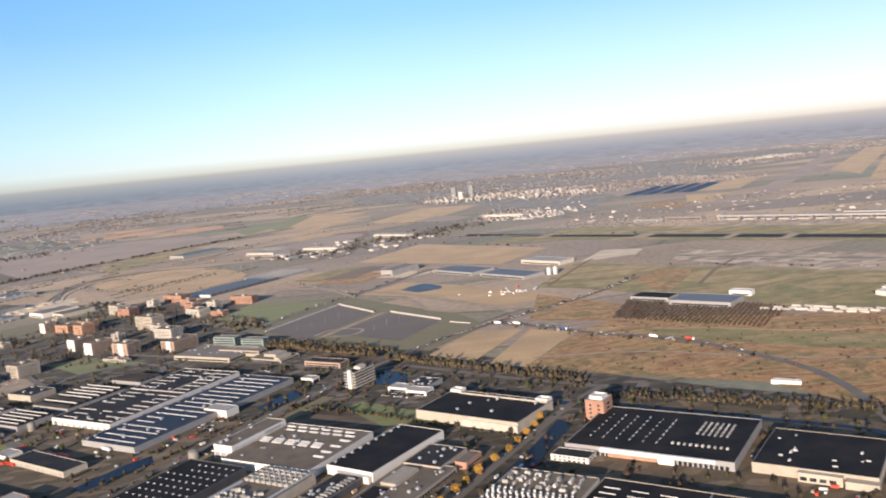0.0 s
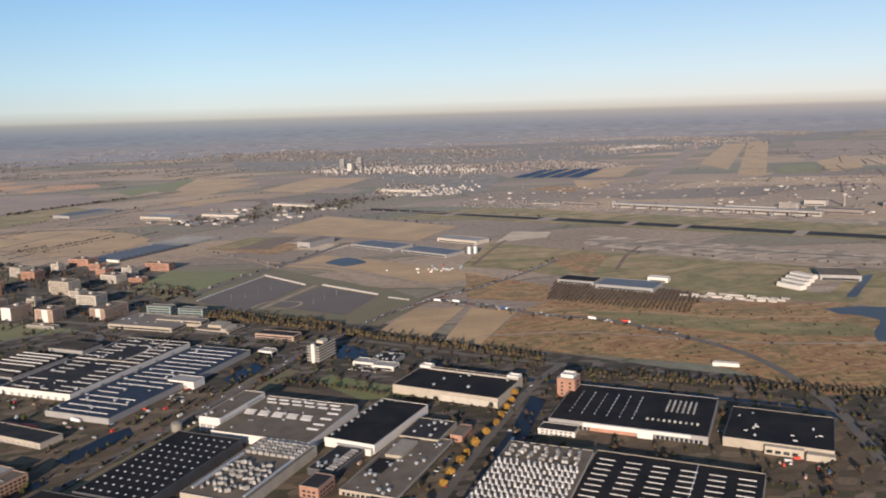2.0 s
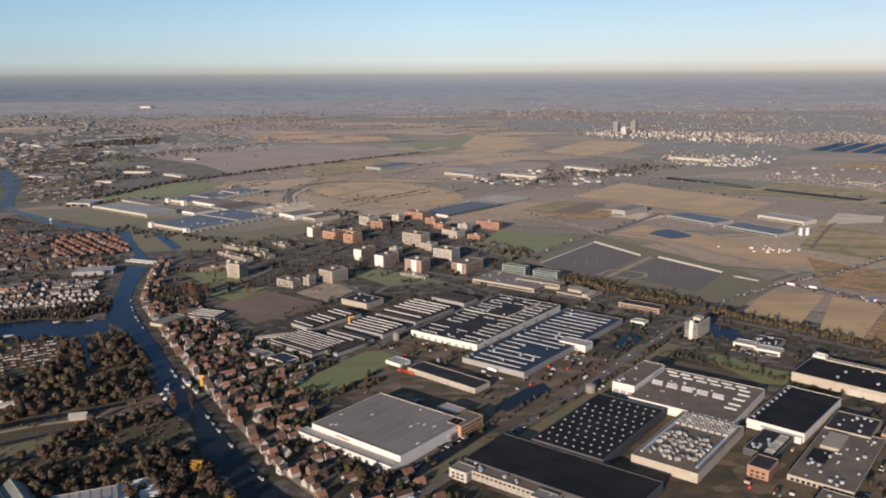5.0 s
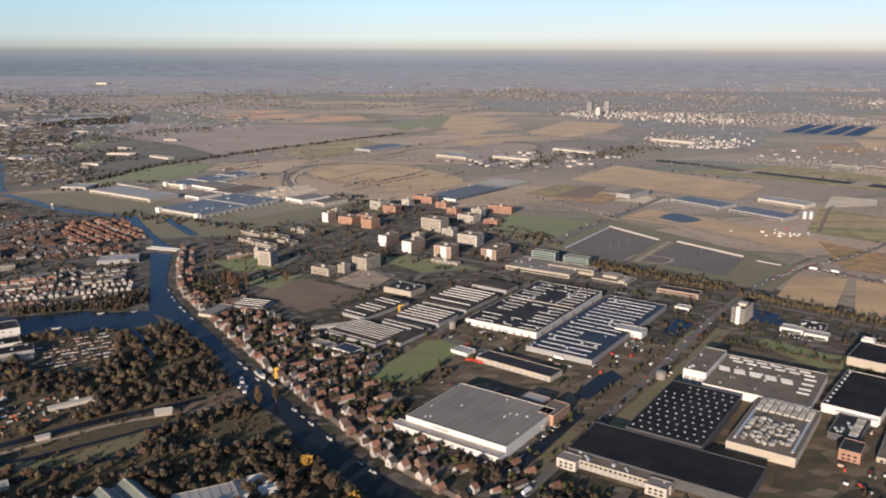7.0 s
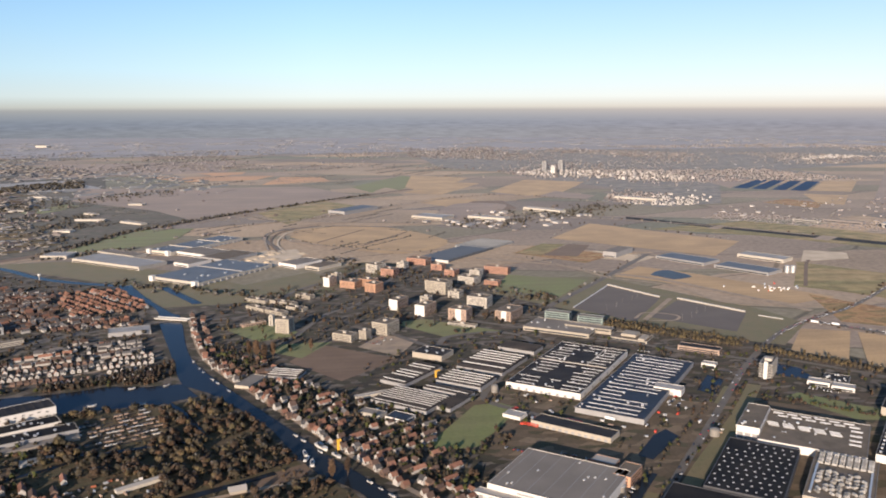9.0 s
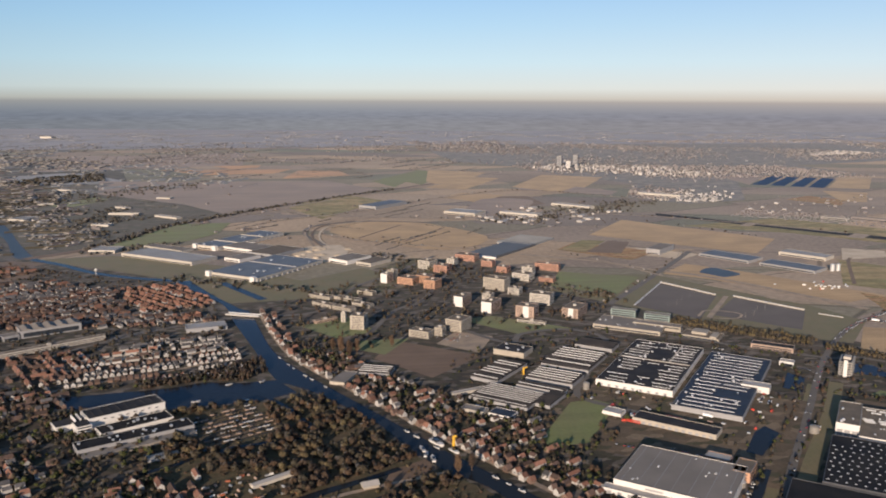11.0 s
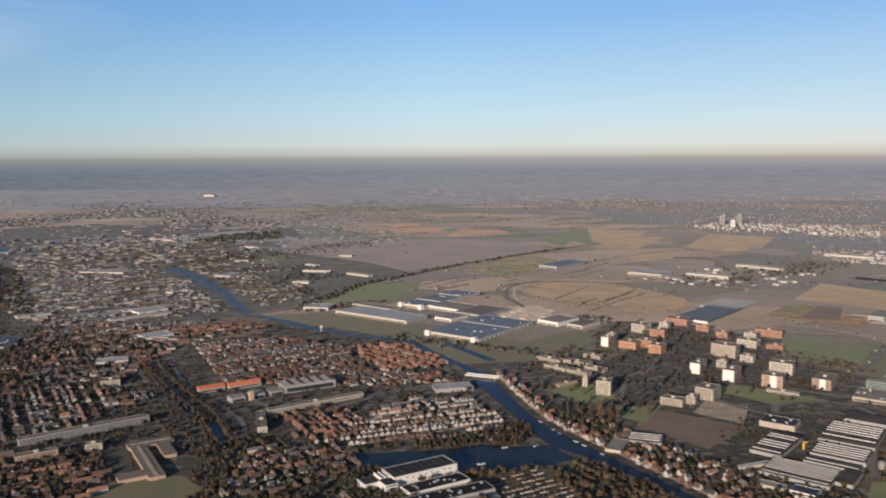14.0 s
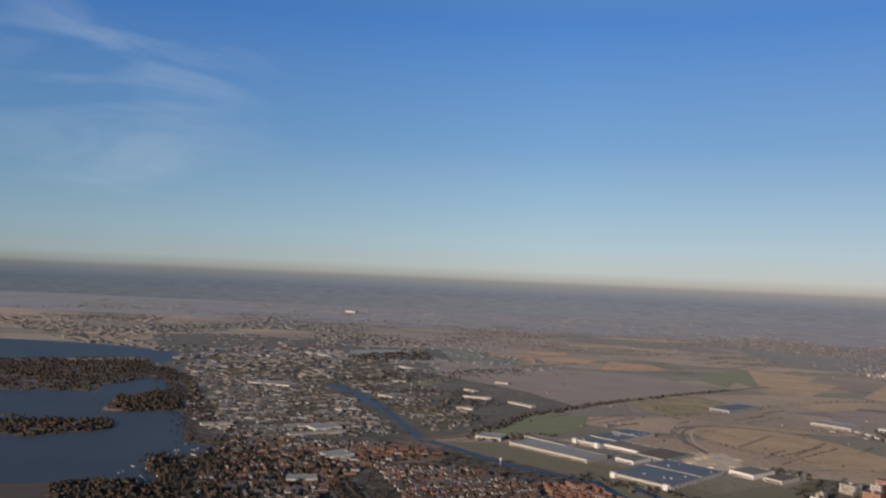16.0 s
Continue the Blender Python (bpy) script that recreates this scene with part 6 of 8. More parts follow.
o = thing("office_court", "brown court building with a flat zigzag roof", "office", -444, 548, 30)
part("wall", Shape().box(-8, 22, 7, 17, 0, 2.6).box(-7, 3, -55, 7, 0, 2.6).box(-24, -7, -50, -40, 0, 2.6).box(10, 18, -20, 7, 0, 2.6), BRICK_PALE, o)
part("roof", Shape().box(-8.3, 22.3, 6.7, 17.3, 2.6, 2.9).box(-7.3, 3.3, -55.3, 6.7, 2.6, 2.9).box(-24.3, -7.3, -50.3, -39.7, 2.6, 2.9).box(9.7, 18.3, -20.3, 6.7, 2.6, 2.9), ROOF_BROWN, o)
part("roof_edge", Shape().box(-3.2, -0.8, -54, 6, 2.9, 3.2).box(-6, 21, 11, 13, 2.9, 3.2), PAVING, o)
o = hall("white roofed hall among the trees", -560, 795, 30, 18, 20, 4, CONCRETE, ROOF_PALE, WHITE_WALL, name="sports_hall", category="hall")
flats("cream block of flats among the trees", -531, 716, 16, 12, 20, 6, CREAM_WALL)
for x, y, w in ((-437, 696, 22), (-411, 707, 28)):
    o = thing("town_hall", "long town hall with a red tiled roof and white front", "hall", x, y, 33)
    part("wall", Shape().box(-w / 2, w / 2, -4, 4, 0, 3.2), HOUSE_WHITE, o)
    part("roof", Shape().gable(-w / 2, w / 2, -4, 4, 3.2, 5.8, 0.4), TILE_RED, o)
    band(o, w, 8, 1, 2.2, "f", 1.5)
o = thing("water_tower", "slim pale water tower with a white bulb", "tower", -373, 932)
part("shaft", Shape().tube(0, 0, 0, 4.6, 0.8, 0.6, 12), GREY_WALL, o)
part("bulb", Shape().tube(0, 0, 4.6, 5.8, 1.0, 2.0, 12).tube(0, 0, 5.8, 7.2, 2.0, 0.8, 12), WHITE_WALL, o)

o = hall("black roofed block of shops and flats", -327, 444, 20, 15, 42, 5, BRICK_PALE, ROOF_BLACK, CONCRETE, name="shop_block", category="shops")
band(o, 20, 15, 0.6, 1.6), band(o, 20, 15, 2.6, 3.5)
o = hall("low white hall beside the canal", -118, 549, 11, 24, -27, 2.4, CREAM_WALL, ROOF_GREY, WHITE_WALL, name="boat_hall", category="hall")
o = hall("pale hall beside the earth bank", -557, 912, 32, 26, 45, 3.5, WHITE_WALL, ROOF_PALE, WHITE_WALL, name="sports_hall", category="hall")
o = hall("long white nursery hall", -616, 1064, 40, 30, 45, 3.5, WHITE_WALL, ROOF_PALE, WHITE_WALL, name="sports_hall", category="hall")

# the bridge over the canal
o = thing("canal_bridge", "low concrete road bridge over the canal", "bridge", -200, 731, -22)
part("deck", Shape().box(-16, 16, -3, 3, 0.9, 1.5, True), CONCRETE, o)
for y in (-3, 2.8):
    part("parapet", Shape().box(-16, 16, y, y + 0.2, 1.5, 2.3), METAL, o)
for x in (-8, 0, 8):
    part("pier", Shape().box(x - 0.5, x + 0.5, -2.6, 2.6, 0, 0.9), CONCRETE, o)
o = thing("boathouse", "small grey boathouse with a pitched roof", "boathouse", -112, 386, 15)
part("wall", Shape().box(-4, 4, -2.5, 2.5, 0, 1.8), CREAM_WALL, o)
part("roof", Shape().gable(-4, 4, -2.5, 2.5, 1.8, 3.6, 0.4), ROOF_PALE, o)
o = thing("glasshouses", "white glasshouse roofs among the trees", "glasshouse", -55, 312, 25)
for j in range(5):
    part("roof_bay", Shape().gable(-9, 9, -8 + 3.4 * j, -5 + 3.4 * j, 1.4, 2.4).box(-9, 9, -8 + 3.4 * j, -5 + 3.4 * j, 0, 1.4), SKYLIGHT, o)
for x, y, w, d, a in ((-168, 314, 22, 6, 30), (-179, 334, 15, 10, 28), (-160, 400, 25, 3.5, 33), (-232, 494, 10, 4, 28), (-161, 362, 6, 3, 32)):
    o = thing("yard_shed", "pale yard shed with a pitched grey roof", "shed", x, y, a, "yard sheds")
    part("wall", Shape().box(-w / 2, w / 2, -d / 2, d / 2, 0, 2), CONCRETE, o)
    part("roof", Shape().gable(-w / 2, w / 2, -d / 2, d / 2, 2, 2 + d * 0.22, 0.3), ROOF_PALE, o)
o = hall("long pale flat roofed boat store", -74, 302, 25, 13, 22, 3, CONCRETE, ROOF_PALE, CONCRETE, name="boat_hall", category="hall")
for i in range(6):
    put("roof_seam", Shape().box(-0.12, 0.12, -6, 6, 0, 0.14).mesh("roof_seam", GREY_WALL), o, -10 + 4 * i, 0, 2.8)
o = thing("nursery_hall", "nursery hall with three pale green pitched roofs", "nursery hall", -106, 294, -50)
part("wall", Shape().ring(-17, 17, -15, 15, 0, 2.6, 0.3), CONCRETE, o)
for j in range(3):
    bay = part("roof_bay", Shape().gable(-17.2, 17.2, -14.9 + 10 * j, -5.1 + 10 * j, 2.6, 5.6), ROOF_GREEN, o)
    part("gutter", Shape().box(-17.2, 17.2, -15.1 + 10 * j, -14.7 + 10 * j, 2.6, 2.9), CONCRETE, bay)
    part("ridge", Shape().box(-17.3, 17.3, -10.25 + 10 * j, -9.75 + 10 * j, 5.45, 5.75), CONCRETE, bay)

# ---- houses ----


def house_kind(w, d, h, rh, wall, tile):
    """A pitched house with chimney, door and windows; the first of its kind."""
    o = thing("house", "", "house", 0, 0)
    part("wall", Shape().box(-w / 2, w / 2, -d / 2, d / 2, 0, h).gable(-w / 2, w / 2, -d / 2, d / 2, h, h + rh - 0.12), wall, o)
    roof = part("roof", Shape().gable(-w / 2 + 0.06, w / 2 - 0.06, -d / 2 - 0.22, d / 2 + 0.22, h - 0.1, h + rh), tile, o)
    part("chimney", Shape().box(w * 0.28, w * 0.28 + 0.4, -0.2, 0.2, h + rh * 0.6, h + rh + 0.6), HOUSE_BRICK, roof)
    pane = Shape().box(-0.45, 0.45, -0.05, 0.05, 0, 0.75).mesh("window", WINDOW)
    for x in (-w * 0.28, w * 0.28):
        put("window", pane, o, x, -d / 2 - 0.02, h * 0.55)
    put("window", pane, o, -w / 2 - 0.02, 0, h * 0.55, 90)
    part("door", Shape().box(-0.3, 0.3, -d / 2 - 0.06, -d / 2 + 0.05, 0, 1.0), DARK_WALL, o)
    return o


KINDS = [
    (house_kind(4.6, 4.0, 2.6, 2.0, HOUSE_BRICK, TILE_ORANGE), "brick house with an orange tiled roof"),
    (house_kind(4.4, 3.8, 2.6, 1.9, HOUSE_BRICK, TILE_BROWN), "brick house with a brown tiled roof"),
    (house_kind(4.2, 3.8, 2.7, 2.0, HOUSE_WHITE, TILE_GREY), "white rendered house with a grey tiled roof"),
    (house_kind(4.4, 4.0, 2.6, 2.1, HOUSE_WHITE, TILE_ORANGE), "white rendered house with an orange tiled roof"),
    (house_kind(7.5, 4.2, 3.0, 1.9, HOUSE_BRICK, TILE_GREY), "wide brick house with a grey tiled roof"),
    (house_kind(5.0, 4.4, 2.2, 2.6, HOUSE_WHITE, TILE_BROWN), "white house with a steep brown roof"),
]
for k, l in KINDS:
    tagged(k, l, group="houses of the canal town")
KIND_USED = [0] * len(KINDS)
TAKEN = []


def free(x, y, r):
    """Whether a place is clear of the other houses; takes it if so."""
    if any((x - a) ** 2 + (y - b) ** 2 < (r + c) ** 2 for a, b, c in TAKEN):
        return False
    TAKEN.append((x, y, r))
    return True


def house(k, x, y, a, size=(0.66, 0.84)):
    m = pose(x, y, 0.03, 0, 0, a) @ Matrix.Scale(rng.uniform(*size), 4)
    if KIND_USED[k]:
        copy_thing(KINDS[k][0], m)
    else:
        KINDS[k][0].matrix_world = m
        KIND_USED[k] = 1


def inside(p, poly):
    x, y = p
    c = False
    for i in range(len(poly)):
        (x0, y0), (x1, y1) = poly[i - 1], poly[i]
        if (y0 > y) != (y1 > y) and x < (x1 - x0) * (y - y0) / (y1 - y0) + x0:
            c = not c
    return c


def along(pts, gap, off=0.0):
    """Places at even gaps along a line, moved sideways, with the line's way in degrees."""
    out, rest = [], 0.0
    for a, b in zip(pts, pts[1:]):
        v = Vector(b) - Vector(a)
        L, n = v.length, v.normalized()
        s = rest
        while s < L:
            q = Vector(a) + n * s + Vector((-n.y, n.x)) * off
            out.append((q.x, q.y, math.degrees(math.atan2(n.y, n.x))))
            s += gap
        rest = s - L
    return out


rng = random.Random(11)
# buildings of some size keep houses and trees off
BLOCKS = []
for o in list(scene.objects):
    if o.type == "EMPTY" and o.get("category") not in (None, "house"):
        for c in o.children:
            if c.name.split(".")[0] in ("wall", "deck", "shell"):
                xs, ys = [v.co.x for v in c.data.vertices], [v.co.y for v in c.data.vertices]
                BLOCKS.append((o.matrix_basis.inverted(), min(xs), max(xs), min(ys), max(ys)))


def blocked(x, y, m=1.5):
    p = Vector((x, y, 0))
    for inv, x0, x1, y0, y1 in BLOCKS:
        q = inv @ p
        if x0 - m < q.x < x1 + m and y0 - m < q.y < y1 + m:
            return True
    return False


WATERS = [spline(WEST_BANK, 4) + spline(EAST_BANK, 4)[::-1],
          [(-164, 556), (-190, 554), (-214, 558), (-237, 550), (-300, 542), (-300, 518), (-232, 506), (-205, 510), (-176, 513), (-150, 525)],
          strip(spline([(-476, 704), (-452, 662), (-428, 626)], 4), 11), strip([(-417, 610), (-394, 564)], 12),
          strip(spline(MAIN_ROAD, 4), 7)]
WATERS += [strip([(240, 280), (275, 328), (310, 372), (345, 414)], 12),
          strip(spline([(-720, 1485), (-611, 1316), (-537, 1168), (-475, 1045), (-404, 970), (-268, 890)], 4), 46)]
WATERS += [AIR_POND, AIR_CANAL, MEADOW, COURT_LAWN, LAKE_NEAR, LAKE_MIDDLE, LAKE_FAR,
           strip(spline([(-418, 1104), (-356, 1275), (-302, 1355), (-225, 1460), (-140, 1568)], 3), 12)]


def wet(x, y):
    return any(inside((x, y), w) for w in WATERS)


# houses along the quay
for side in (0, 1):
    for x, y, a in along(spline(EAST_BANK[3:], 4), 6.2 if side else 6.0, 9.5 + 8 * side):
        if y > 275 and rng.random() < (0.88 if side == 0 else 0.5):
            x, y = x + rng.uniform(-1.5, 1.5), y + rng.uniform(-1.5, 1.5)
            if not blocked(x, y, 3) and free(x, y, 2.4):
                house(rng.choice((2, 3, 5, 3, 2, 0, 3, 1)), x, y, a + rng.choice((90, 270, 90, 0)) + rng.uniform(-8, 8), (0.85, 1.05))


def rows(poly, ang, street, gap, kinds, fill=0.85, near=True, neat=0.75):
    """Terraces inside a piece of town. Gives the places that are left to the joined far houses."""
    c, s = math.cos(radians(ang)), math.sin(radians(ang))
    us = [x * c + y * s for x, y in poly]
    vs = [-x * s + y * c for x, y in poly]
    v, rest = min(vs), []
    while v < max(vs):
        u, run = min(us) + rng.uniform(0, 5), rng.choice(kinds)
        while u < max(us):
            if rng.random() < 0.16:
                u += gap * rng.uniform(0.4, 1.6)
                run = rng.choice(kinds)
            x, y = u * c - v * s, u * s + v * c
            if inside((x, y), poly) and rng.random() < fill and not wet(x, y) and not blocked(x, y, 2.5):
                k = run if rng.random() < 0.8 else rng.choice(kinds)
                if near and len(TAKEN) < 235 and free(x, y, 1.9):
                    house(k, x, y, ang + rng.choice((90, 270, 90, 0) if k in (2, 3, 5) else (0, 180, 90, 270)) + rng.uniform(-2, 2))
                elif not near or len(TAKEN) >= 235:
                    n = rng.choice((1, 1, 2, 2, 3)) if gap < 6 else rng.choice((1, 1, 2))
                    turn = 0 if rng.random() < neat else 90
                    rest.append((x + c * gap * (n - 1) / 2, y + s * gap * (n - 1) / 2, ang + turn + rng.uniform(-2, 2), k, n * gap * 0.92 / 4.6))
                    u += gap * ((n - 1) if turn == 0 else n * 0.6)
            u += gap
        v += street * (0.42 if int((v - min(vs)) / street) % 2 == 0 else 0.75) * rng.uniform(0.9, 1.1)
    return rest


FAR = rows([(-186, 566), (-245, 565), (-292, 556), (-330, 560), (-300, 620), (-262, 668), (-215, 665), (-196, 630)], 18, 15, 4.3, (2, 5, 2, 3, 2, 1), 0.93)
FAR += rows([(-345, 575), (-318, 560), (-296, 612), (-318, 640), (-362, 628)], 119, 13, 4.3, (0, 0, 1, 0, 3))
FAR += rows([(-296, 550), (-300, 515), (-345, 470), (-375, 470), (-372, 555)], 27, 13, 4.6, (0, 1, 4, 5, 3, 2), 0.8)
FAR += rows([(-262, 444), (-345, 450), (-360, 390), (-280, 370)], 30, 14, 6, (0, 0, 1, 2, 3), 0.45)

# joined houses, further off
FAR += rows([(-335, 850), (-262, 868), (-226, 770), (-290, 752)], 130, 12, 4.7, (0, 0, 0, 3), 0.95, False, 1.0)
FAR += rows([(-430, 715), (-300, 705), (-225, 716), (-244, 742), (-300, 748), (-345, 855), (-420, 900), (-505, 880)], 38, 11, 4.6, (1, 4, 5, 4, 1, 2, 2, 0), 0.93, False)
FAR += rows([(-520, 600), (-500, 640), (-475, 680), (-560, 720), (-640, 700), (-660, 600), (-560, 560)], 120, 14, 4.6, (3, 2, 5, 1, 0, 4), 0.85, False)
FAR += rows([(-470, 530), (-420, 450), (-580, 400), (-650, 560), (-560, 545)], 30, 14, 5, (1, 0, 4, 5, 3, 1), 0.8, False)
FAR += rows([(-300, 470), (-380, 440), (-420, 330), (-300, 250), (-180, 250), (-200, 300), (-280, 350)], 30, 15, 6, (1, 0, 4, 4, 1), 0.35, False)
FAR += rows([(-530, 730), (-640, 720), (-690, 880), (-700, 960), (-520, 1000), (-440, 960), (-520, 860)], 30, 14, 5.4, (1, 4, 5, 2, 0), 0.7, False)
FAR += rows([(-500, 1060), (-700, 960), (-760, 1010), (-830, 1110), (-1000, 1500), (-760, 1480), (-640, 1320)], 55, 24, 9, (1, 4, 4, 5, 1), 0.2, False)
FAR += rows([(-1020, 1520), (-740, 1500), (-640, 1720), (-1000, 2400), (-1500, 2500), (-1080, 1900)], 50, 34, 13, (1, 4, 4, 5), 0.2, False)
FAR += rows([(-460, 1090), (-420, 1150), (-520, 1500), (-700, 1700), (-640, 1500)], 55, 30, 10, (1, 4, 5), 0.13, False)
FAR += rows([(-150, 580), (-100, 510), (-60, 440), (-30, 395), (0, 350), (40, 300), (75, 270), (95, 270), (55, 330), (15, 350), (-5, 400), (20, 435), (-10, 465), (-40, 490), (-80, 540), (-120, 610)], -58, 13, 6, (4, 1, 2, 5, 3, 0), 0.48, False, 0.2)
FAR += rows([(-242, 404), (-206, 424), (-190, 372), (-232, 340)], 20, 11, 4, (0, 1, 3, 4), 0.4, False, 0.3)


def mesh_arrays(name, verts, tris, mat):
    me = bpy.data.meshes.new(name)
    me.vertices.add(len(verts))
    me.vertices.foreach_set("co", np.asarray(verts, np.float32).ravel())
    me.loops.add(3 * len(tris))
    me.loops.foreach_set("vertex_index", np.asarray(tris, np.int32).ravel())
    me.polygons.add(len(tris))
    me.polygons.foreach_set("loop_start", np.arange(0, 3 * len(tris), 3, dtype=np.int32))
    me.update(calc_edges=True)
    me.shade_flat()
    me.materials.append(mat)
    return me


def triangles(shape):
    t = []
    for f in shape.f:
        t += [(f[0], f[i], f[i + 1]) for i in range(1, len(f) - 1)]
    return np.array(shape.v, float), np.array(t)


def scattered(template, places):
    """One set of points and triangles for many copies; a place is x, y, z, turn in degrees, and three sizes."""
    v, t = template
    P = np.array(places, float).reshape(-1, 7)
    a = np.radians(P[:, 3])
    q = v[None] * P[:, None, 4:7]
    x = q[..., 0] * np.cos(a)[:, None] - q[..., 1] * np.sin(a)[:, None] + P[:, None, 0]
    y = q[..., 0] * np.sin(a)[:, None] + q[..., 1] * np.cos(a)[:, None] + P[:, None, 1]
    z = q[..., 2] + P[:, None, 2]
    tris = t[None] + (np.arange(len(P)) * len(v))[:, None, None]
    return np.stack([x, y, z], -1).reshape(-1, 3), tris.reshape(-1, 3)


def stuff(name, label, category, sets):
    """One thing of kind stuff; sets: part name, template, places, material."""
    ob = thing(name, label, category, 0, 0, kind="stuff")
    for pn, tm, places, mat in sets:
        if len(places):
            part(pn, mesh_arrays(pn, *scattered(tm, places), mat), mat, ob)
    return ob


WALL_T = triangles(Shape().box(-2.3, 2.3, -2, 2, 0, 2.6).gable(-2.3, 2.3, -2, 2, 2.6, 4.45))
ROOF_T = triangles(Shape().gable(-2.22, 2.22, -2.25, 2.25, 2.5, 4.6))
tiles = {0: TILE_ORANGE, 1: TILE_BROWN, 2: TILE_GREY, 3: TILE_ORANGE, 4: TILE_GREY, 5: TILE_BROWN}
walls_of = {0: HOUSE_BRICK, 1: HOUSE_BRICK, 2: HOUSE_WHITE, 3: HOUSE_WHITE, 4: HOUSE_BRICK, 5: HOUSE_WHITE}
FAR_KINDS = [f for f in FAR if f[1] > 1000]
FAR = [f for f in FAR if f[1] <= 1000]
sets = []
for mats, nm, tm in ((walls_of, "walls", WALL_T), (tiles, "roofs", ROOF_T)):
    for mat in sorted(set(mats.values()), key=lambda m: m.name):
        sets.append((nm, tm, [(x, y, 0.02, a, l * 0.84, w, w * (0.9 + 0.2 * ((x * 7.3) % 1))) for x, y, a, k, l in FAR for w in [0.66 + 0.2 * ((y * 3.7) % 1)] if mats[k] == mat], mat))
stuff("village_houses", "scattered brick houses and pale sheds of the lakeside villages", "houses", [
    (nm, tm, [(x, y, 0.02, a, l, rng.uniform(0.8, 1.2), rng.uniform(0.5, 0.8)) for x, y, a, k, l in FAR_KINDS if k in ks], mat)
    for nm, tm, mat, ks in (("walls", WALL_T, HAZED_WALL, (0, 1, 2, 4)), ("pale_walls", WALL_T, CITY_PALE, (3, 5)), ("roofs", ROOF_T, HAZED_ROOF, (0, 1, 2, 4)), ("pale_roofs", ROOF_T, HAZED_WALL, (3, 5)))])
stuff("town_houses", "packed brick and white houses with tiled roofs", "houses", sets)

# ---- the far plain: farms, glasshouses, city ----
FLAT_T = triangles(Shape().box(-1, 1, -1, 1, 0, 1))
GABLE_T = triangles(Shape().gable(-1, 1, -1, 1, 0, 1))


def spread(n, poly, size, height, turn=50.0, jitter=12):
    out, xs, ys = [], [p[0] for p in poly], [p[1] for p in poly]
    while len(out) < n:
        x, y = rng.uniform(min(xs), max(xs)), rng.uniform(min(ys), max(ys))
        if inside((x, y), poly) and not wet(x, y) and (y < 1450 or noise.noise(Vector((x * 0.0028, y * 0.0020, 3.1))) + rng.gauss(0, 0.16) > 0.02):
            s = rng.uniform(*size)
            out.append((x, y, 0.02, turn + rng.uniform(-jitter, jitter), s * rng.uniform(1, 2.4), s, rng.uniform(*height)))
    return out


CITY = [(440, 2330), (520, 2420), (900, 2300), (1250, 2250), (1300, 1900), (900, 1900), (760, 1780), (560, 1500), (480, 1540), (600, 1800), (470, 2150)]
SUBURB = [(250, 2450), (300, 3700), (2900, 3800), (3500, 3600), (2000, 2600), (1250, 2300), (900, 2330)]
NORTH = [(-2900, 2500), (-2700, 3700), (700, 3700), (500, 2450), (-600, 2450)]
PLAIN = [(-700, 1500), (-400, 2050), (100, 2400), (420, 2200), (500, 1500), (250, 1200), (-60, 1000), (-250, 1180)]
AIR = [(600, 1330), (1150, 760), (1500, 900), (1600, 1300), (1100, 1500), (800, 1560)]
CORE = [(470, 2250), (560, 2330), (860, 2230), (900, 1960), (700, 1960), (540, 2120)]
WHITE_PARK = [(520, 1500), (640, 1640), (800, 1840), (900, 1780), (700, 1520), (600, 1440)]
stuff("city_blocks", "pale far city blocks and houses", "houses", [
    ("walls", FLAT_T, spread(1300, CITY, (0.9, 2.6), (1.5, 4)), HAZED_WALL), ("red_roofs", GABLE_T, spread(700, CITY, (1, 2.2), (1.5, 2.6)), HAZED_ROOF),
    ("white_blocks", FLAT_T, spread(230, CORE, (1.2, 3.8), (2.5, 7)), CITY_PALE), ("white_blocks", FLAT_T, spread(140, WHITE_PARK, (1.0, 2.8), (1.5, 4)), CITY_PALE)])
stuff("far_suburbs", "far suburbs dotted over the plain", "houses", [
    ("walls", FLAT_T, spread(2300, SUBURB, (1.0, 2.8), (1.5, 3)), HAZED_WALL), ("red_roofs", GABLE_T, spread(2000, SUBURB, (1.2, 2.8), (1.5, 2.6)), HAZED_ROOF),
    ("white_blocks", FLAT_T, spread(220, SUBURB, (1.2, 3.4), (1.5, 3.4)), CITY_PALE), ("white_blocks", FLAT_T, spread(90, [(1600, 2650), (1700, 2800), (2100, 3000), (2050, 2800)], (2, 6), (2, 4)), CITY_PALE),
    ("walls", FLAT_T, spread(600, NORTH, (1.2, 3), (1.5, 3)), HAZED_WALL), ("red_roofs", GABLE_T, spread(300, NORTH, (1.4, 3), (1.5, 2.6)), HAZED_ROOF)])
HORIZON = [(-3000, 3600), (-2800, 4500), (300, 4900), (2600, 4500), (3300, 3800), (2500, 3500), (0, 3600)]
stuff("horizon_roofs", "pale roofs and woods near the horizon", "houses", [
    ("roofs", FLAT_T, spread(420, HORIZON, (2, 6), (0.8, 2.0)), HAZED_WALL), ("pale_roofs", FLAT_T, spread(120, HORIZON, (2, 6), (1, 2.5)), CITY_PALE),
    ("woods", FLAT_T, spread(520, HORIZON, (10, 30), (0.5, 1.2)), LEAF_HAZED)])


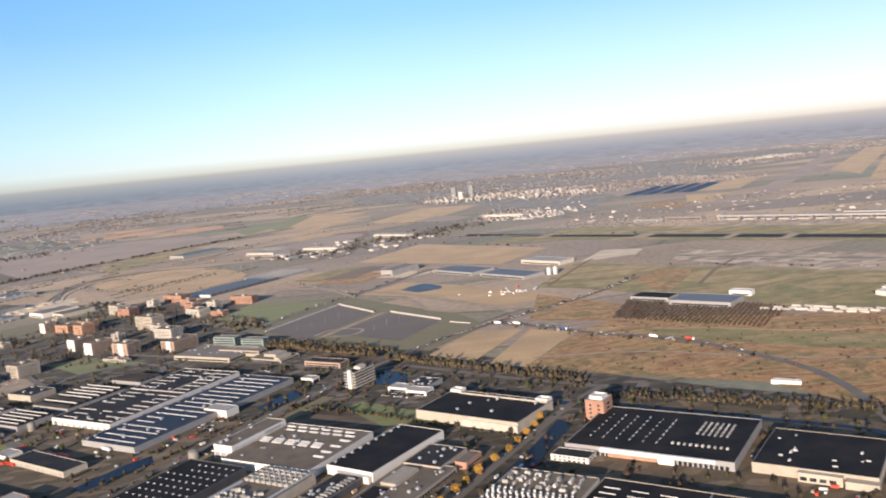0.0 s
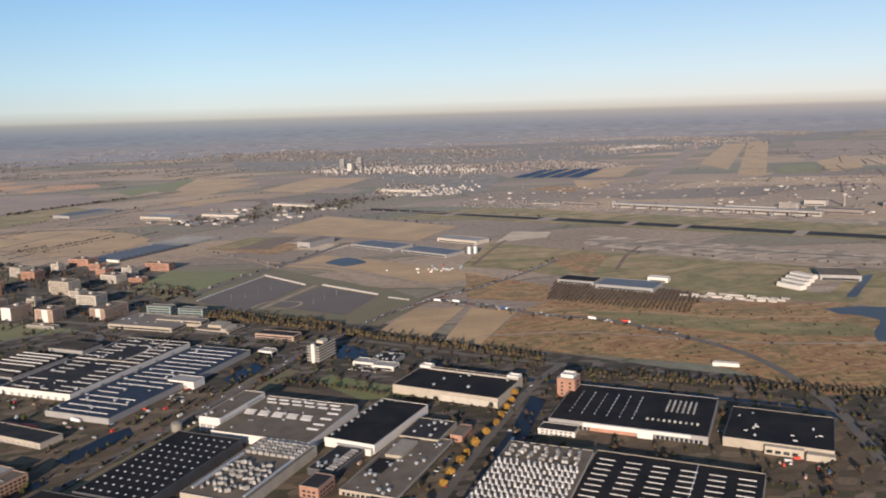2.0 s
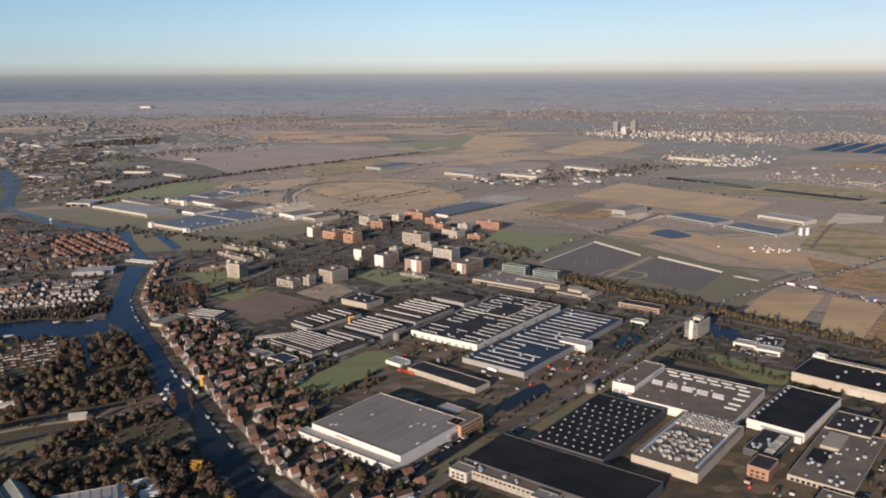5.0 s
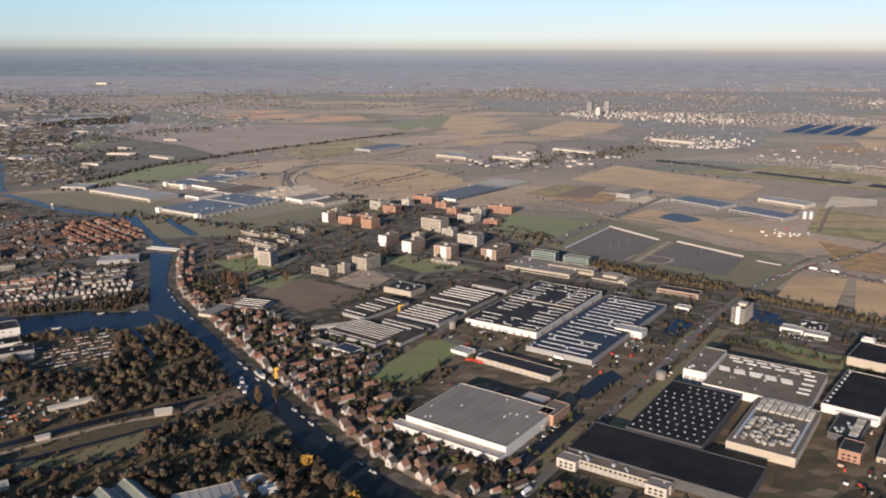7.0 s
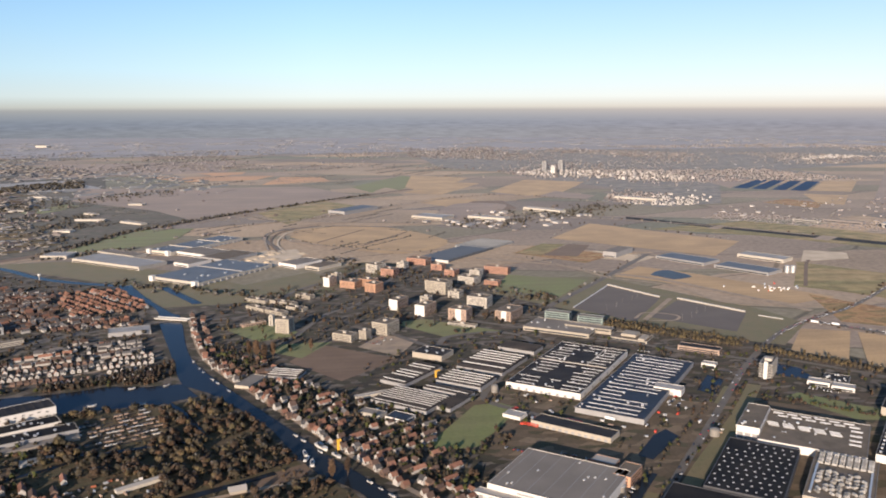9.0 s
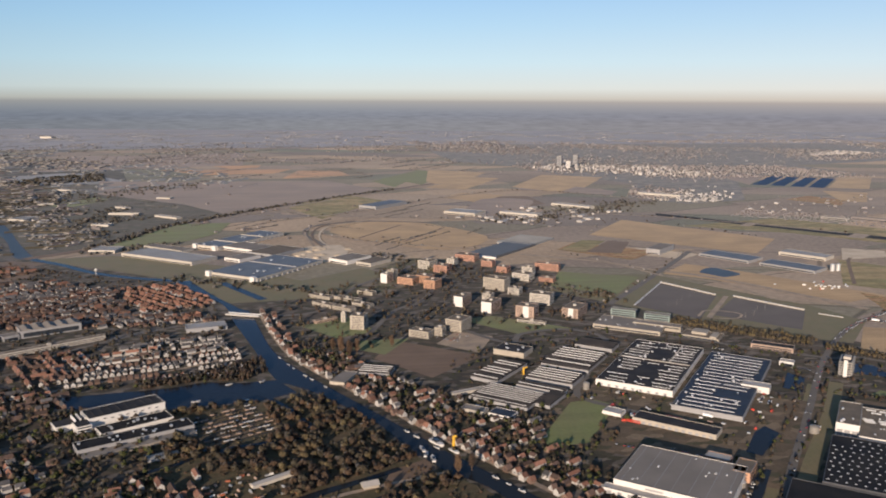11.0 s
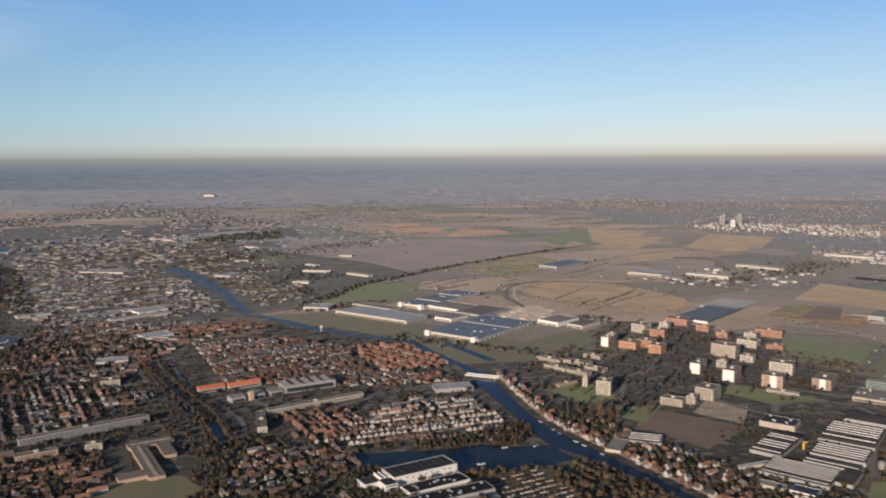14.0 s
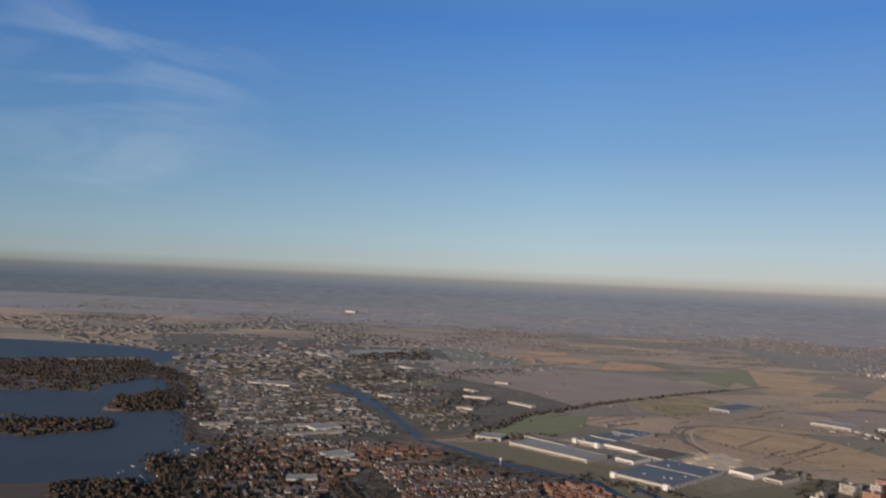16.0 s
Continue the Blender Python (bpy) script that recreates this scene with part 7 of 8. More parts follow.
def hedge_template():
    """A ragged hedge one unit long each way: tufts in a row."""
    q, v, t = random.Random(5), [], []
    for i in range(16):
        n, x = len(v), -1 + (i + 0.5) / 8
        h = q.uniform(0.45, 1.0)
        v += [(x + q.uniform(-0.09, -0.05), -q.uniform(0.5, 1), 0), (x + q.uniform(0.05, 0.09), -q.uniform(0.3, 1), 0), (x + q.uniform(-0.04, 0.04), q.uniform(0.5, 1), 0), (x + q.uniform(-0.04, 0.04), q.uniform(-0.2, 0.2), h)]
        t += [(n, n + 1, n + 3), (n + 1, n + 2, n + 3), (n + 2, n, n + 3)]
    return np.array(v, float), np.array(t)


HEDGE_T = hedge_template()


def hedges(n, poly, long, wide, high):
    return [(x, y, 0.02, rng.choice((51, 51, -39)) + rng.uniform(-5, 5), rng.uniform(*long), rng.uniform(*wide), rng.uniform(*high)) for x, y, *_ in spread(n, poly, (1, 2), (1, 2))]


OPEN_WEST = [(-2600, 2400), (-2300, 3500), (-300, 3500), (300, 2500), (100, 1950), (-400, 2000), (-700, 2300)]
OPEN_EAST = [(1150, 1350), (2700, 3300), (3600, 3300), (3000, 2200), (1900, 1300), (1300, 1000)]
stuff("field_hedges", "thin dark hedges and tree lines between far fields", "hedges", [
    ("hedges", HEDGE_T, hedges(170, OPEN_WEST, (30, 120), (2, 5), (1.5, 3.5)) + hedges(110, OPEN_EAST, (30, 110), (2, 5), (1.5, 3.5)) + hedges(60, PLAIN, (15, 60), (1.5, 3), (1.2, 2.6)), LEAF_HAZED_HEDGE)])
stuff("farms", "scattered farm buildings on the plain", "farms", [
    ("walls", FLAT_T, spread(26, PLAIN, (1.2, 3), (1.5, 2.6)), HAZED_WALL), ("roofs", GABLE_T, spread(16, PLAIN, (1.6, 3), (2, 3)), HAZED_ROOF),
    ("sheds", FLAT_T, spread(34, [(60, 1300), (250, 1430), (420, 1350), (330, 1260), (200, 1210)], (2, 5), (2, 3), 50), CITY_PALE)])
stuff("airport_buildings", "low airport buildings and parked cars far off", "airport", [
    ("walls", FLAT_T, spread(190, AIR, (1.2, 4), (1, 2.8)), HAZED_WALL), ("white_blocks", FLAT_T, spread(50, AIR, (1.2, 4), (1, 3)), CITY_PALE),
    ("cars", FLAT_T, spread(1500, [(560, 1280), (640, 1360), (820, 1180), (960, 1000), (880, 960), (740, 1120)], (0.8, 1.1), (0.6, 0.8)), HAZED_WALL)])
stuff("glasshouse_roofs", "pale glasshouses scattered beyond the town", "glasshouses", [
    ("roofs", GABLE_T, spread(150, [(-520, 1500), (-1000, 2450), (-500, 2500), (-250, 1950), (-620, 1680)], (4, 9), (2, 3)), GLASSHOUSE),
    ("roofs", GABLE_T, spread(70, [(-1000, 1560), (-1500, 2600), (-2300, 3300), (-1000, 3200), (-900, 2400)], (7, 18), (2, 4)), GLASSHOUSE),
    ("roofs", GABLE_T, spread(60, [(-760, 1010), (-1000, 1500), (-800, 1480), (-520, 1080)], (3, 7), (2, 3)), GLASSHOUSE)])
LAKESIDE = [(-500, 1070), (-680, 960), (-820, 1120), (-1000, 1500), (-1100, 1900), (-700, 1900), (-620, 1500), (-430, 1180)]
stuff("nursery_sheds", "long thin pale nursery sheds among dark hedges", "sheds", [
    ("sheds", FLAT_T, [(x, y, z, a, rng.uniform(6, 17), rng.uniform(1.2, 2.6), rng.uniform(0.8, 1.8)) for x, y, z, a, *_ in spread(85, LAKESIDE, (1, 2), (1, 2), 8, 16)], GLASSHOUSE),
    ("white_sheds", FLAT_T, [(x, y, z, a, rng.uniform(5, 14), rng.uniform(1.0, 2.2), rng.uniform(0.8, 1.8)) for x, y, z, a, *_ in spread(45, LAKESIDE, (1, 2), (1, 2), 8, 16)], CITY_PALE),
    ("hedges", FLAT_T, [(x, y, z, a, rng.uniform(8, 26), rng.uniform(0.8, 1.8), rng.uniform(1.2, 2.4)) for x, y, z, a, *_ in spread(420, LAKESIDE, (1, 2), (1, 2), 10, 30)], LEAF_DARK)])
stuff("parked_coaches", "white coaches parked beside the orchard", "coaches", [("bodies", FLAT_T, [(544 + 18 * i / 9 + rng.uniform(-3, 3) + 9 * (i % 3), 569 - 49 * i / 26 + rng.uniform(-2, 2), 0.1, -50 + rng.uniform(-8, 8), 3.2, 0.8, 1.6) for i in range(26)], CITY_PALE)])
for x, y, h in ((572, 2285, 31), (622, 2290, 33)):
    o = flats("tall grey office tower of the far city", x, y, 13, 12, -35, h, GREY_WALL, name="office_tower", category="office tower")
o = flats("white office tower of the far city", 583, 2236, 12, 10, -35, 20, WHITE_WALL, name="office_tower", category="office tower")
o = hall("long pale hall far on the plain", -1349, 4129, 70, 30, -30, 9, CONCRETE, ROOF_PALE, CONCRETE, "warehouse", "warehouse", "far warehouses")
o = thing("airport_pier", "long white airport pier with gates", "terminal", 885, 1022, -52)
part("hall", Shape().box(-150, 150, -8, 8, 0, 6), CITY_PALE, o)
part("roof", Shape().box(-151, 151, -9, 9, 6, 7), ROOF_PALE, o)
part("window_band", Shape().box(-148, 148, -8.3, -8.02, 2.5, 4.5), WINDOW, o)
for i in range(12):
    part("gate", Shape().box(-140 + 25 * i, -136 + 25 * i, -20, -8.1, 1.5, 5), HAZED_WALL, o)
flats("white airport office block", 1000, 996, 26, 14, -52, 9, CITY_PALE, name="airport_office", category="office")
o = thing("control_tower", "slim airport control tower with a wide cab", "tower", 1080, 976)
part("shaft", Shape().tube(0, 0, 0, 15, 1.8, 1.4, 12), HAZED_WALL, o)
part("cab", Shape().tube(0, 0, 15, 18, 2.2, 3.4, 12).tube(0, 0, 18, 19, 3.4, 2.2, 12), CITY_PALE, o)


def airliner(x, y, a):
    """A parked jet: round fuselage with pointed ends, swept wings, tailplane, fin and two engines."""
    o = thing("airliner", "white airliner parked on the airport apron", "aircraft", x, y, a, "parked airliners", 0.4)
    body, k = Shape(), 10
    for px, r in ((-9, 0.15), (-6, 0.75), (-4, 1.0), (6.5, 1.0), (8, 0.75), (9, 0.15)):
        body.v += [(px, r * math.cos(6.2832 * i / k), 1.9 + r * math.sin(6.2832 * i / k)) for i in range(k)]
    body.f = [(n * k + i, n * k + (i + 1) % k, (n + 1) * k + (i + 1) % k, (n + 1) * k + i) for n in range(5) for i in range(k)]
    part("fuselage", body, WHITE_WALL, o)
    for side in (-1, 1):
        w, t = Shape(), Shape()
        for sh, (x0, x1, x2, x3, span, z) in ((w, (2.6, -0.8, -3.4, -2.2, 8.5, 1.6)), (t, (-6.4, -7.8, -9.2, -8.4, 3.2, 2.2))):
            sh.v = [(x0, 0.6 * side, z), (x1, 0.6 * side, z), (x2, span * side, z + 0.5), (x3, span * side, z + 0.5), (x0, 0.6 * side, z + 0.25), (x1, 0.6 * side, z + 0.25), (x2, span * side, z + 0.6), (x3, span * side, z + 0.6)]
            sh.f = [(0, 1, 2, 3), (4, 7, 6, 5), (0, 3, 7, 4), (1, 5, 6, 2), (3, 2, 6, 7)]
        part("wing", w, GREY_WALL, o)
        part("tailplane", t, GREY_WALL, o)
        part("engine", Shape().box(-0.4, 1.8, 2.7 * side - 0.45, 2.7 * side + 0.45, 0.7, 1.55, True), GREY_WALL, o)
    part("fin", Shape().gable(-9, -6.6, -0.14, 0.14, 2.6, 5.6), CAR_PAINTS[4], o)
    part("undercarriage", Shape().box(-0.6, 0.2, -1.3, 1.3, 0, 1.2).box(6, 6.5, -0.2, 0.2, 0, 1.2), TYRE, o)


for i in range(9):
    d = -128 + 31 * i + rng.uniform(-5, 5)
    c, q = math.cos(radians(-52)), math.sin(radians(-52))
    airliner(885 + d * c + 27 * q, 1022 + d * q - 27 * c, 38 + rng.uniform(-6, 6))
for x, y, w, d, h, m in ((712, 1215, 40, 16, 4, CITY_PALE), (760, 1190, 60, 14, 5, HAZED_WALL), (826, 1120, 44, 20, 6, HAZED_WALL), (945, 1010, 70, 16, 6, CITY_PALE), (1022, 920, 60, 24, 6, HAZED_WALL), (1060, 1010, 30, 24, 8, CITY_PALE), (1150, 930, 60, 30, 7, HAZED_WALL)):
    o = hall("long pale airport hall with a flat roof", x, y, w, d, -52, h, m, ROOF_GREY, CONCRETE, "airport_hall", "airport hall", "airport halls")
    band(o, w, d, 1, 2.4, "f", 2)
# halls and stores on the edge of the airfield
for n in range(4):
    o = hall("low white shed with a pale roof beside the airfield", 640 + 12.3 * n, 559.5 + 9.6 * n, 23, 8, -78 + 0.01 * n, 4, WHITE_WALL, ROOF_PALE, CONCRETE, "airport_hall", "airport hall", "airfield sheds")
    put("roof_ridge", Shape().box(-10.5, 10.5, -0.5, 0.5, 0, 0.3).mesh("roof_ridge", SKYLIGHT), o, 0, 0, 3.8)
o = hall("long grey airfield hall with a dark roof", 705.5, 580, 33, 36, -34, 5, GREY_WALL, ROOF_BROWN, CONCRETE, "airport_hall", "airport hall", "airport halls")
band(o, 33, 36, 0.6, 2.4, "f", 2)
CABIN_BOX = {n: Shape().box(-2.2, 2.2, -1, 1, 0, 1.5).box(-2.3, 2.3, -1.1, 1.1, 1.5, 1.65).mesh("site_cabin", m) for n, m in (("white", WHITE_WALL), ("red", RED_PAINT), ("grey", METAL))}
for i in range(22):
    n = rng.choice(("white", "white", "grey", "grey", "red"))
    ob = tagged(new("site_cabin", CABIN_BOX[n]), n + " site cabin beside the field road", "site cabin", "site cabins")
    ob.matrix_world = pose(386 + rng.gauss(0, 17), 765 + rng.gauss(0, 9), 0.3, 0, 0, rng.choice((-39, 51)) + rng.uniform(-8, 8))
    ob.scale = [rng.uniform(0.45, 0.8)] * 3

# ---- trees ----


def clumps(n, rx, rz, z0, seed, size, full=0.0):
    """Many small ragged tufts spread through a crown with an uneven outline."""
    r = np.random.RandomState(seed)
    d = r.normal(size=(n, 3))
    d /= np.linalg.norm(d, axis=1)[:, None]
    lump = 0.72 + 0.2 * full + (0.28 - 0.16 * full) * np.sin(3 * np.arctan2(d[:, 1], d[:, 0]) + seed) * np.cos(2.3 * d[:, 2] + seed)
    rad = r.uniform(0.35 + 0.4 * full, 1.0, n) ** 0.6 * lump
    c = d * rad[:, None] * (rx, rx, rz) + (0, 0, z0 + rz)
    corner = np.array([(1, 1, 1), (1, -1, -1), (-1, 1, -1), (-1, -1, 1)], float)
    v = c[:, None] + (corner[None] + r.uniform(-0.7, 0.7, (n, 4, 3))) * (size * r.uniform(0.6, 1.3, n))[:, None, None] * (1, 1, 0.8)
    t = np.array([(0, 1, 2), (0, 2, 3), (0, 3, 1), (1, 3, 2)])
    return v.reshape(-1, 3), (t[None] + 4 * np.arange(n)[:, None, None]).reshape(-1, 3)


def stem(h, r, seed, limbs=4):
    s, q = Shape().tube(0, 0, 0, h, r, r * 0.35, 6), random.Random(seed)
    for i in range(limbs):
        a, z = q.uniform(0, 6.28), h * q.uniform(0.4, 0.75)
        n = len(s.v)
        e = (math.cos(a) * h * 0.35, math.sin(a) * h * 0.35, z + h * 0.35)
        s.v += [(r * 0.4, 0, z), (-r * 0.2, r * 0.35, z), (-r * 0.2, -r * 0.35, z), e]
        s.f += [(n, n + 1, n + 3), (n + 1, n + 2, n + 3), (n + 2, n, n + 3)]
    return s


BROAD = [clumps(88, 2.05, 2.0, 0.35, s, 0.3) for s in (1, 2, 3)]
ROUND = [clumps(58, 2.2, 1.9, 0.25, s, 0.36, 0.2) for s in (21, 22, 23)]
MIDDLING = [clumps(42, 1.95, 2.0, 0.4, s, 0.42) for s in (14, 15, 16)]
SLIM = [clumps(36, 1.15, 2.8, 0.6, s, 0.4) for s in (17, 18)]
BUSH = [clumps(22, 1.6, 1.2, 0.1, s, 0.5) for s in (4, 5)]
LIGHT = [clumps(22, 2.1, 2.0, 0.6, s, 0.54) for s in (8, 9, 10)]
FAINT = [clumps(8, 1.7, 1.2, 0.1, s, 0.9) for s in (11, 12, 13)]
STEM_FAR = triangles(Shape().tube(0, 0, 0, 2.2, 0.2, 0.1, 3))
STEM_T = triangles(stem(3.4, 0.22, 1))


def wood(n, poly, size=(0.7, 1.3), keep=lambda x, y: True, margin=1.5):
    out, xs, ys, tries = [], [p[0] for p in poly], [p[1] for p in poly], 0
    while len(out) < n and tries < n * 30:
        tries += 1
        x, y = rng.uniform(min(xs), max(xs)), rng.uniform(min(ys), max(ys))
        if inside((x, y), poly) and not wet(x, y) and not blocked(x, y, margin) and keep(x, y):
            s = rng.uniform(*size)
            out.append((x, y, 0.02, rng.uniform(0, 360), s * rng.uniform(0.85, 1.15), s * rng.uniform(0.85, 1.15), s * rng.uniform(0.8, 1.25)))
    return out


def clear(x, y):
    return not any((x - a) ** 2 + (y - b) ** 2 < (c + 0.3) ** 2 for a, b, c in TAKEN)


def soften(me, v, places):
    """Let the tufts of a crown be shaded by the crown's rounding, so that twigs melt into one another."""
    P = np.array(places, float).reshape(-1, 7)
    d = v - (0, 0, v[:, 2].mean() * 0.8)
    d = d / np.linalg.norm(d, axis=1)[:, None].clip(0.05)
    a = np.radians(P[:, 3])
    x = d[None, :, 0] * np.cos(a)[:, None] - d[None, :, 1] * np.sin(a)[:, None]
    y = d[None, :, 0] * np.sin(a)[:, None] + d[None, :, 1] * np.cos(a)[:, None]
    n = np.stack([x, y, np.broadcast_to(d[None, :, 2], x.shape)], -1).reshape(-1, 3)
    n = n + np.random.RandomState(len(P)).normal(size=n.shape) * 0.4
    n /= np.linalg.norm(n, axis=1)[:, None]
    me.polygons.foreach_set("use_smooth", np.ones(len(me.polygons), bool))
    me.normals_split_custom_set_from_vertices(n.tolist())


def grove(name, label, places, shapes, mats):
    """Trees too many to tell apart, dealt out over a few crown shapes and leaf colours."""
    ob = thing(name, label, "trees", 0, 0, kind="stuff")
    part("trunks", mesh_arrays("trunks", *scattered(STEM_T if len(shapes[0][0]) > 150 else STEM_FAR, places), BARK), BARK, ob)
    deal = {}
    for p in places:
        deal.setdefault((rng.randrange(len(shapes)), rng.randrange(len(mats))), []).append(p)
    for (s, m), ps in sorted(deal.items()):
        me = mesh_arrays("crowns", *scattered(shapes[s], ps), mats[m])
        soften(me, shapes[s][0], ps)
        part("crowns", me, mats[m], ob)


def gap(x, y):
    """Clearings in the marsh wood."""
    return noise.noise(Vector((x * 0.03, y * 0.03, 0.7))) > -0.34 and not any(inside((x, y), w) for w in MARSH_WATER)


MARSH_WATER = [strip(spline(p, 3), w) for p, w in ((DITCH_LONG, 8), (DITCH_LOW, 6), ([(-175, 529), (-154, 497), (-137, 458)], 5))] + [[(-109, 399), (-80, 416), (-73, 401), (-99, 381)], [(-137, 350), (-120, 358), (-110, 348), (-128, 340)]]
MARSH = [(-232, 505), (-176, 512), (-140, 522), (-107, 470), (-93, 437), (-76, 398), (-56, 374), (-42, 342), (-30, 330), (-12, 300), (20, 258), (-60, 200), (-230, 220), (-260, 330), (-215, 420)]
# open plots in the marsh: gardens, reed plots and glades
MARSH_OPEN = [
    [(-192, 349), (-166, 368), (-140, 388), (-117, 396), (-85, 415), (-76, 393), (-107, 381), (-115, 373), (-144, 347), (-164, 340), (-185, 332)],
    [(-235, 410), (-218, 410), (-177, 414), (-149, 405), (-161, 377), (-183, 364), (-196, 359), (-235, 350)],
    [(-221, 494), (-174, 511), (-160, 466), (-169, 437), (-199, 443)],
    [(-145, 346), (-114, 370), (-113, 356), (-138, 336), (-178, 328), (-178, 333)],
    [(-93, 357), (-85, 371), (-67, 382), (-58, 377), (-73, 364)],
]
THIN_WOOD = [(-161, 334), (-139, 339), (-115, 342), (-105, 330), (-110, 313), (-130, 305), (-160, 312)]


def woody(x, y):
    return gap(x, y) and not any(inside((x, y), p) for p in MARSH_OPEN) and not (inside((x, y), THIN_WOOD) and (x * 7.1 + y * 3.3) % 1 > 0.3)


grove("marsh_wood", "russet marsh wood of half bare trees", wood(2150, MARSH, (0.55, 1.35), woody), ROUND, [LEAF_BROWN, LEAF_BROWN, LEAF_DARK, LEAF_OLIVE])
grove("marsh_scrub", "low brown scrub and reeds in the marsh", wood(1500, MARSH, (0.25, 0.6), lambda x, y: not any(inside((x, y), w) for w in MARSH_WATER[:3])), BUSH, [LEAF_BROWN, LEAF_DARK, LEAF_OLIVE])
EASTWOOD = [(-168, 640), (-140, 580), (-100, 510), (-60, 440), (-30, 395), (0, 350), (40, 300), (75, 262), (110, 262), (60, 330), (20, 345), (5, 400), (40, 430), (25, 455), (-5, 465), (-30, 490), (-70, 530), (-110, 600), (-130, 650)]
grove("garden_trees", "dark garden trees and shrubs between the houses", wood(1150, EASTWOOD, (0.35, 0.95), clear, 0.8), MIDDLING + BUSH, [LEAF_DARK, LEAF_DARK, LEAF_BROWN, LEAF_GREEN])
TOWNWOOD = [(-186, 568), (-300, 552), (-372, 470), (-360, 380), (-270, 350), (-200, 250), (-420, 260), (-640, 480), (-690, 700), (-700, 950), (-500, 1010), (-300, 900), (-230, 770), (-205, 660)]
grove("town_trees", "bare brown trees among the town houses", wood(2900, TOWNWOOD, (0.45, 0.95), clear), LIGHT + BUSH, [LEAF_DARK, LEAF_BROWN, LEAF_DARK])
NEARTOWN = [(-186, 562), (-245, 563), (-300, 552), (-345, 560), (-400, 600), (-372, 470), (-400, 330), (-300, 250), (-215, 300), (-215, 420), (-235, 505), (-300, 515), (-300, 545)]
grove("hedges_and_shrubs", "hedges and shrubs in the town gardens", wood(2900, NEARTOWN, (0.4, 1.0), clear, 0.8), LIGHT + BUSH, [LEAF_DARK, LEAF_BROWN, LEAF_DARK, LEAF_GREEN])
grove("district_trees", "dark bare trees between the terraces", wood(1500, [(-430, 700), (-400, 560), (-420, 440), (-600, 400), (-670, 600), (-660, 720), (-540, 740)], (0.4, 0.9), clear, 1.0), LIGHT + BUSH, [LEAF_DARK, LEAF_DARK, LEAF_BROWN])
grove("west_wood", "dark bare wood beyond the town canal", wood(1100, [(-385, 420), (-400, 330), (-300, 250), (-480, 240), (-600, 420), (-450, 440)], (0.6, 1.2), clear), LIGHT, [LEAF_DARK, LEAF_DARK, LEAF_BROWN])
grove("bank_wood", "russet trees on the bank of the side canal", wood(330, [(-262, 552), (-204, 584), (-176, 606), (-170, 576), (-190, 552), (-238, 546)], (0.45, 0.95), margin=0.5), MIDDLING + SLIM, [LEAF_BROWN, LEAF_DARK])
ORCHARD = [(475, 670), (515, 649), (562, 567), (514, 520), (436, 603)]
grove("orchard", "dark rows of bare orchard trees", [(x + rng.uniform(-0.4, 0.4), y + rng.uniform(-0.4, 0.4), 0.1, rng.uniform(0, 360), s, s, s) for i in range(42) for j in range(52) for x, y in [at(-60 + 3.4 * i, 700 + 2.6 * j)] for s in [rng.uniform(0.35, 0.6)] if inside((x, y), ORCHARD) and not blocked(x, y, 2)], BUSH[:1] + FAINT, [LEAF_DARK, LEAF_BROWN])
grove("lane_wood", "dark trees along the town lane", wood(1500, [(-430, 560), (-400, 560), (-352, 462), (-300, 380), (-330, 320), (-440, 330), (-540, 450), (-520, 540)], (0.45, 1.0), clear), LIGHT, [LEAF_DARK, LEAF_DARK, LEAF_BROWN])
grove("heath_scrub", "low scrub on the rough grassland", wood(260, [(405, 570), (440, 595), (640, 495), (600, 310), (490, 345), (456, 410), (350, 500)], (0.25, 0.6)), BUSH, [LEAF_DARK, LEAF_OLIVE, LEAF_BROWN])
grove("island_wood", "dark woods on the lake shore", wood(900, [(-690, 720), (-640, 700), (-560, 760), (-520, 860), (-700, 960), (-840, 1120), (-1000, 1180), (-940, 1230), (-1080, 1410), (-1200, 1600), (-1080, 1560), (-960, 1420), (-760, 1050), (-700, 900)], (0.8, 1.4)), LIGHT, [LEAF_DARK, LEAF_DARK, LEAF_BROWN])
SHORE = spline(LAKE_NEAR[2:11], 4)
SHORE_TREES = [(x + rng.gauss(0, 9), y + rng.gauss(0, 9), 0.1, rng.uniform(0, 360), s, s, s) for x, y, _ in along(SHORE, 1.8, 7) for s in [rng.uniform(0.4, 0.8)]]
grove("shore_trees", "dark trees and reeds on the lake shore", SHORE_TREES, FAINT, [LEAF_DARK, LEAF_DARK, LEAF_BROWN])
sheet("shore_ground", [(-1900, 1350), (-640, 1000), (-640, 560), (-1900, 520)], REED, 0.031, "brown reed and wood floor round the lake", "ground")
LAKE_WOODS = []
for poly, n in (([(-946, 1093), (-981, 1191), (-945, 1286), (-853, 1144), (-886, 1082)], 260), ([(-1388, 1591), (-1311, 1652), (-1234, 1729), (-1162, 1648), (-1097, 1456), (-1073, 1348), (-1106, 1323), (-1170, 1277)], 420), ([(-983, 1062), (-911, 1056), (-855, 958), (-863, 931), (-898, 934)], 120), ([(-778, 710), (-744, 740), (-691, 718), (-686, 752), (-648, 710), (-637, 643), (-723, 632)], 420), ([(-745, 842), (-722, 854), (-688, 793), (-694, 764)], 60),
                ([(-1000, 1008), (-1090, 950), (-1320, 895), (-1600, 870), (-1600, 1060), (-1300, 1045), (-1080, 1030)], 520), ([(-1110, 1320), (-1160, 1330), (-1350, 1340), (-1700, 1325), (-1700, 1545), (-1500, 1535), (-1390, 1560)], 620)):
    LAKE_WOODS += wood(n, poly, (0.8, 1.4), margin=0.5)
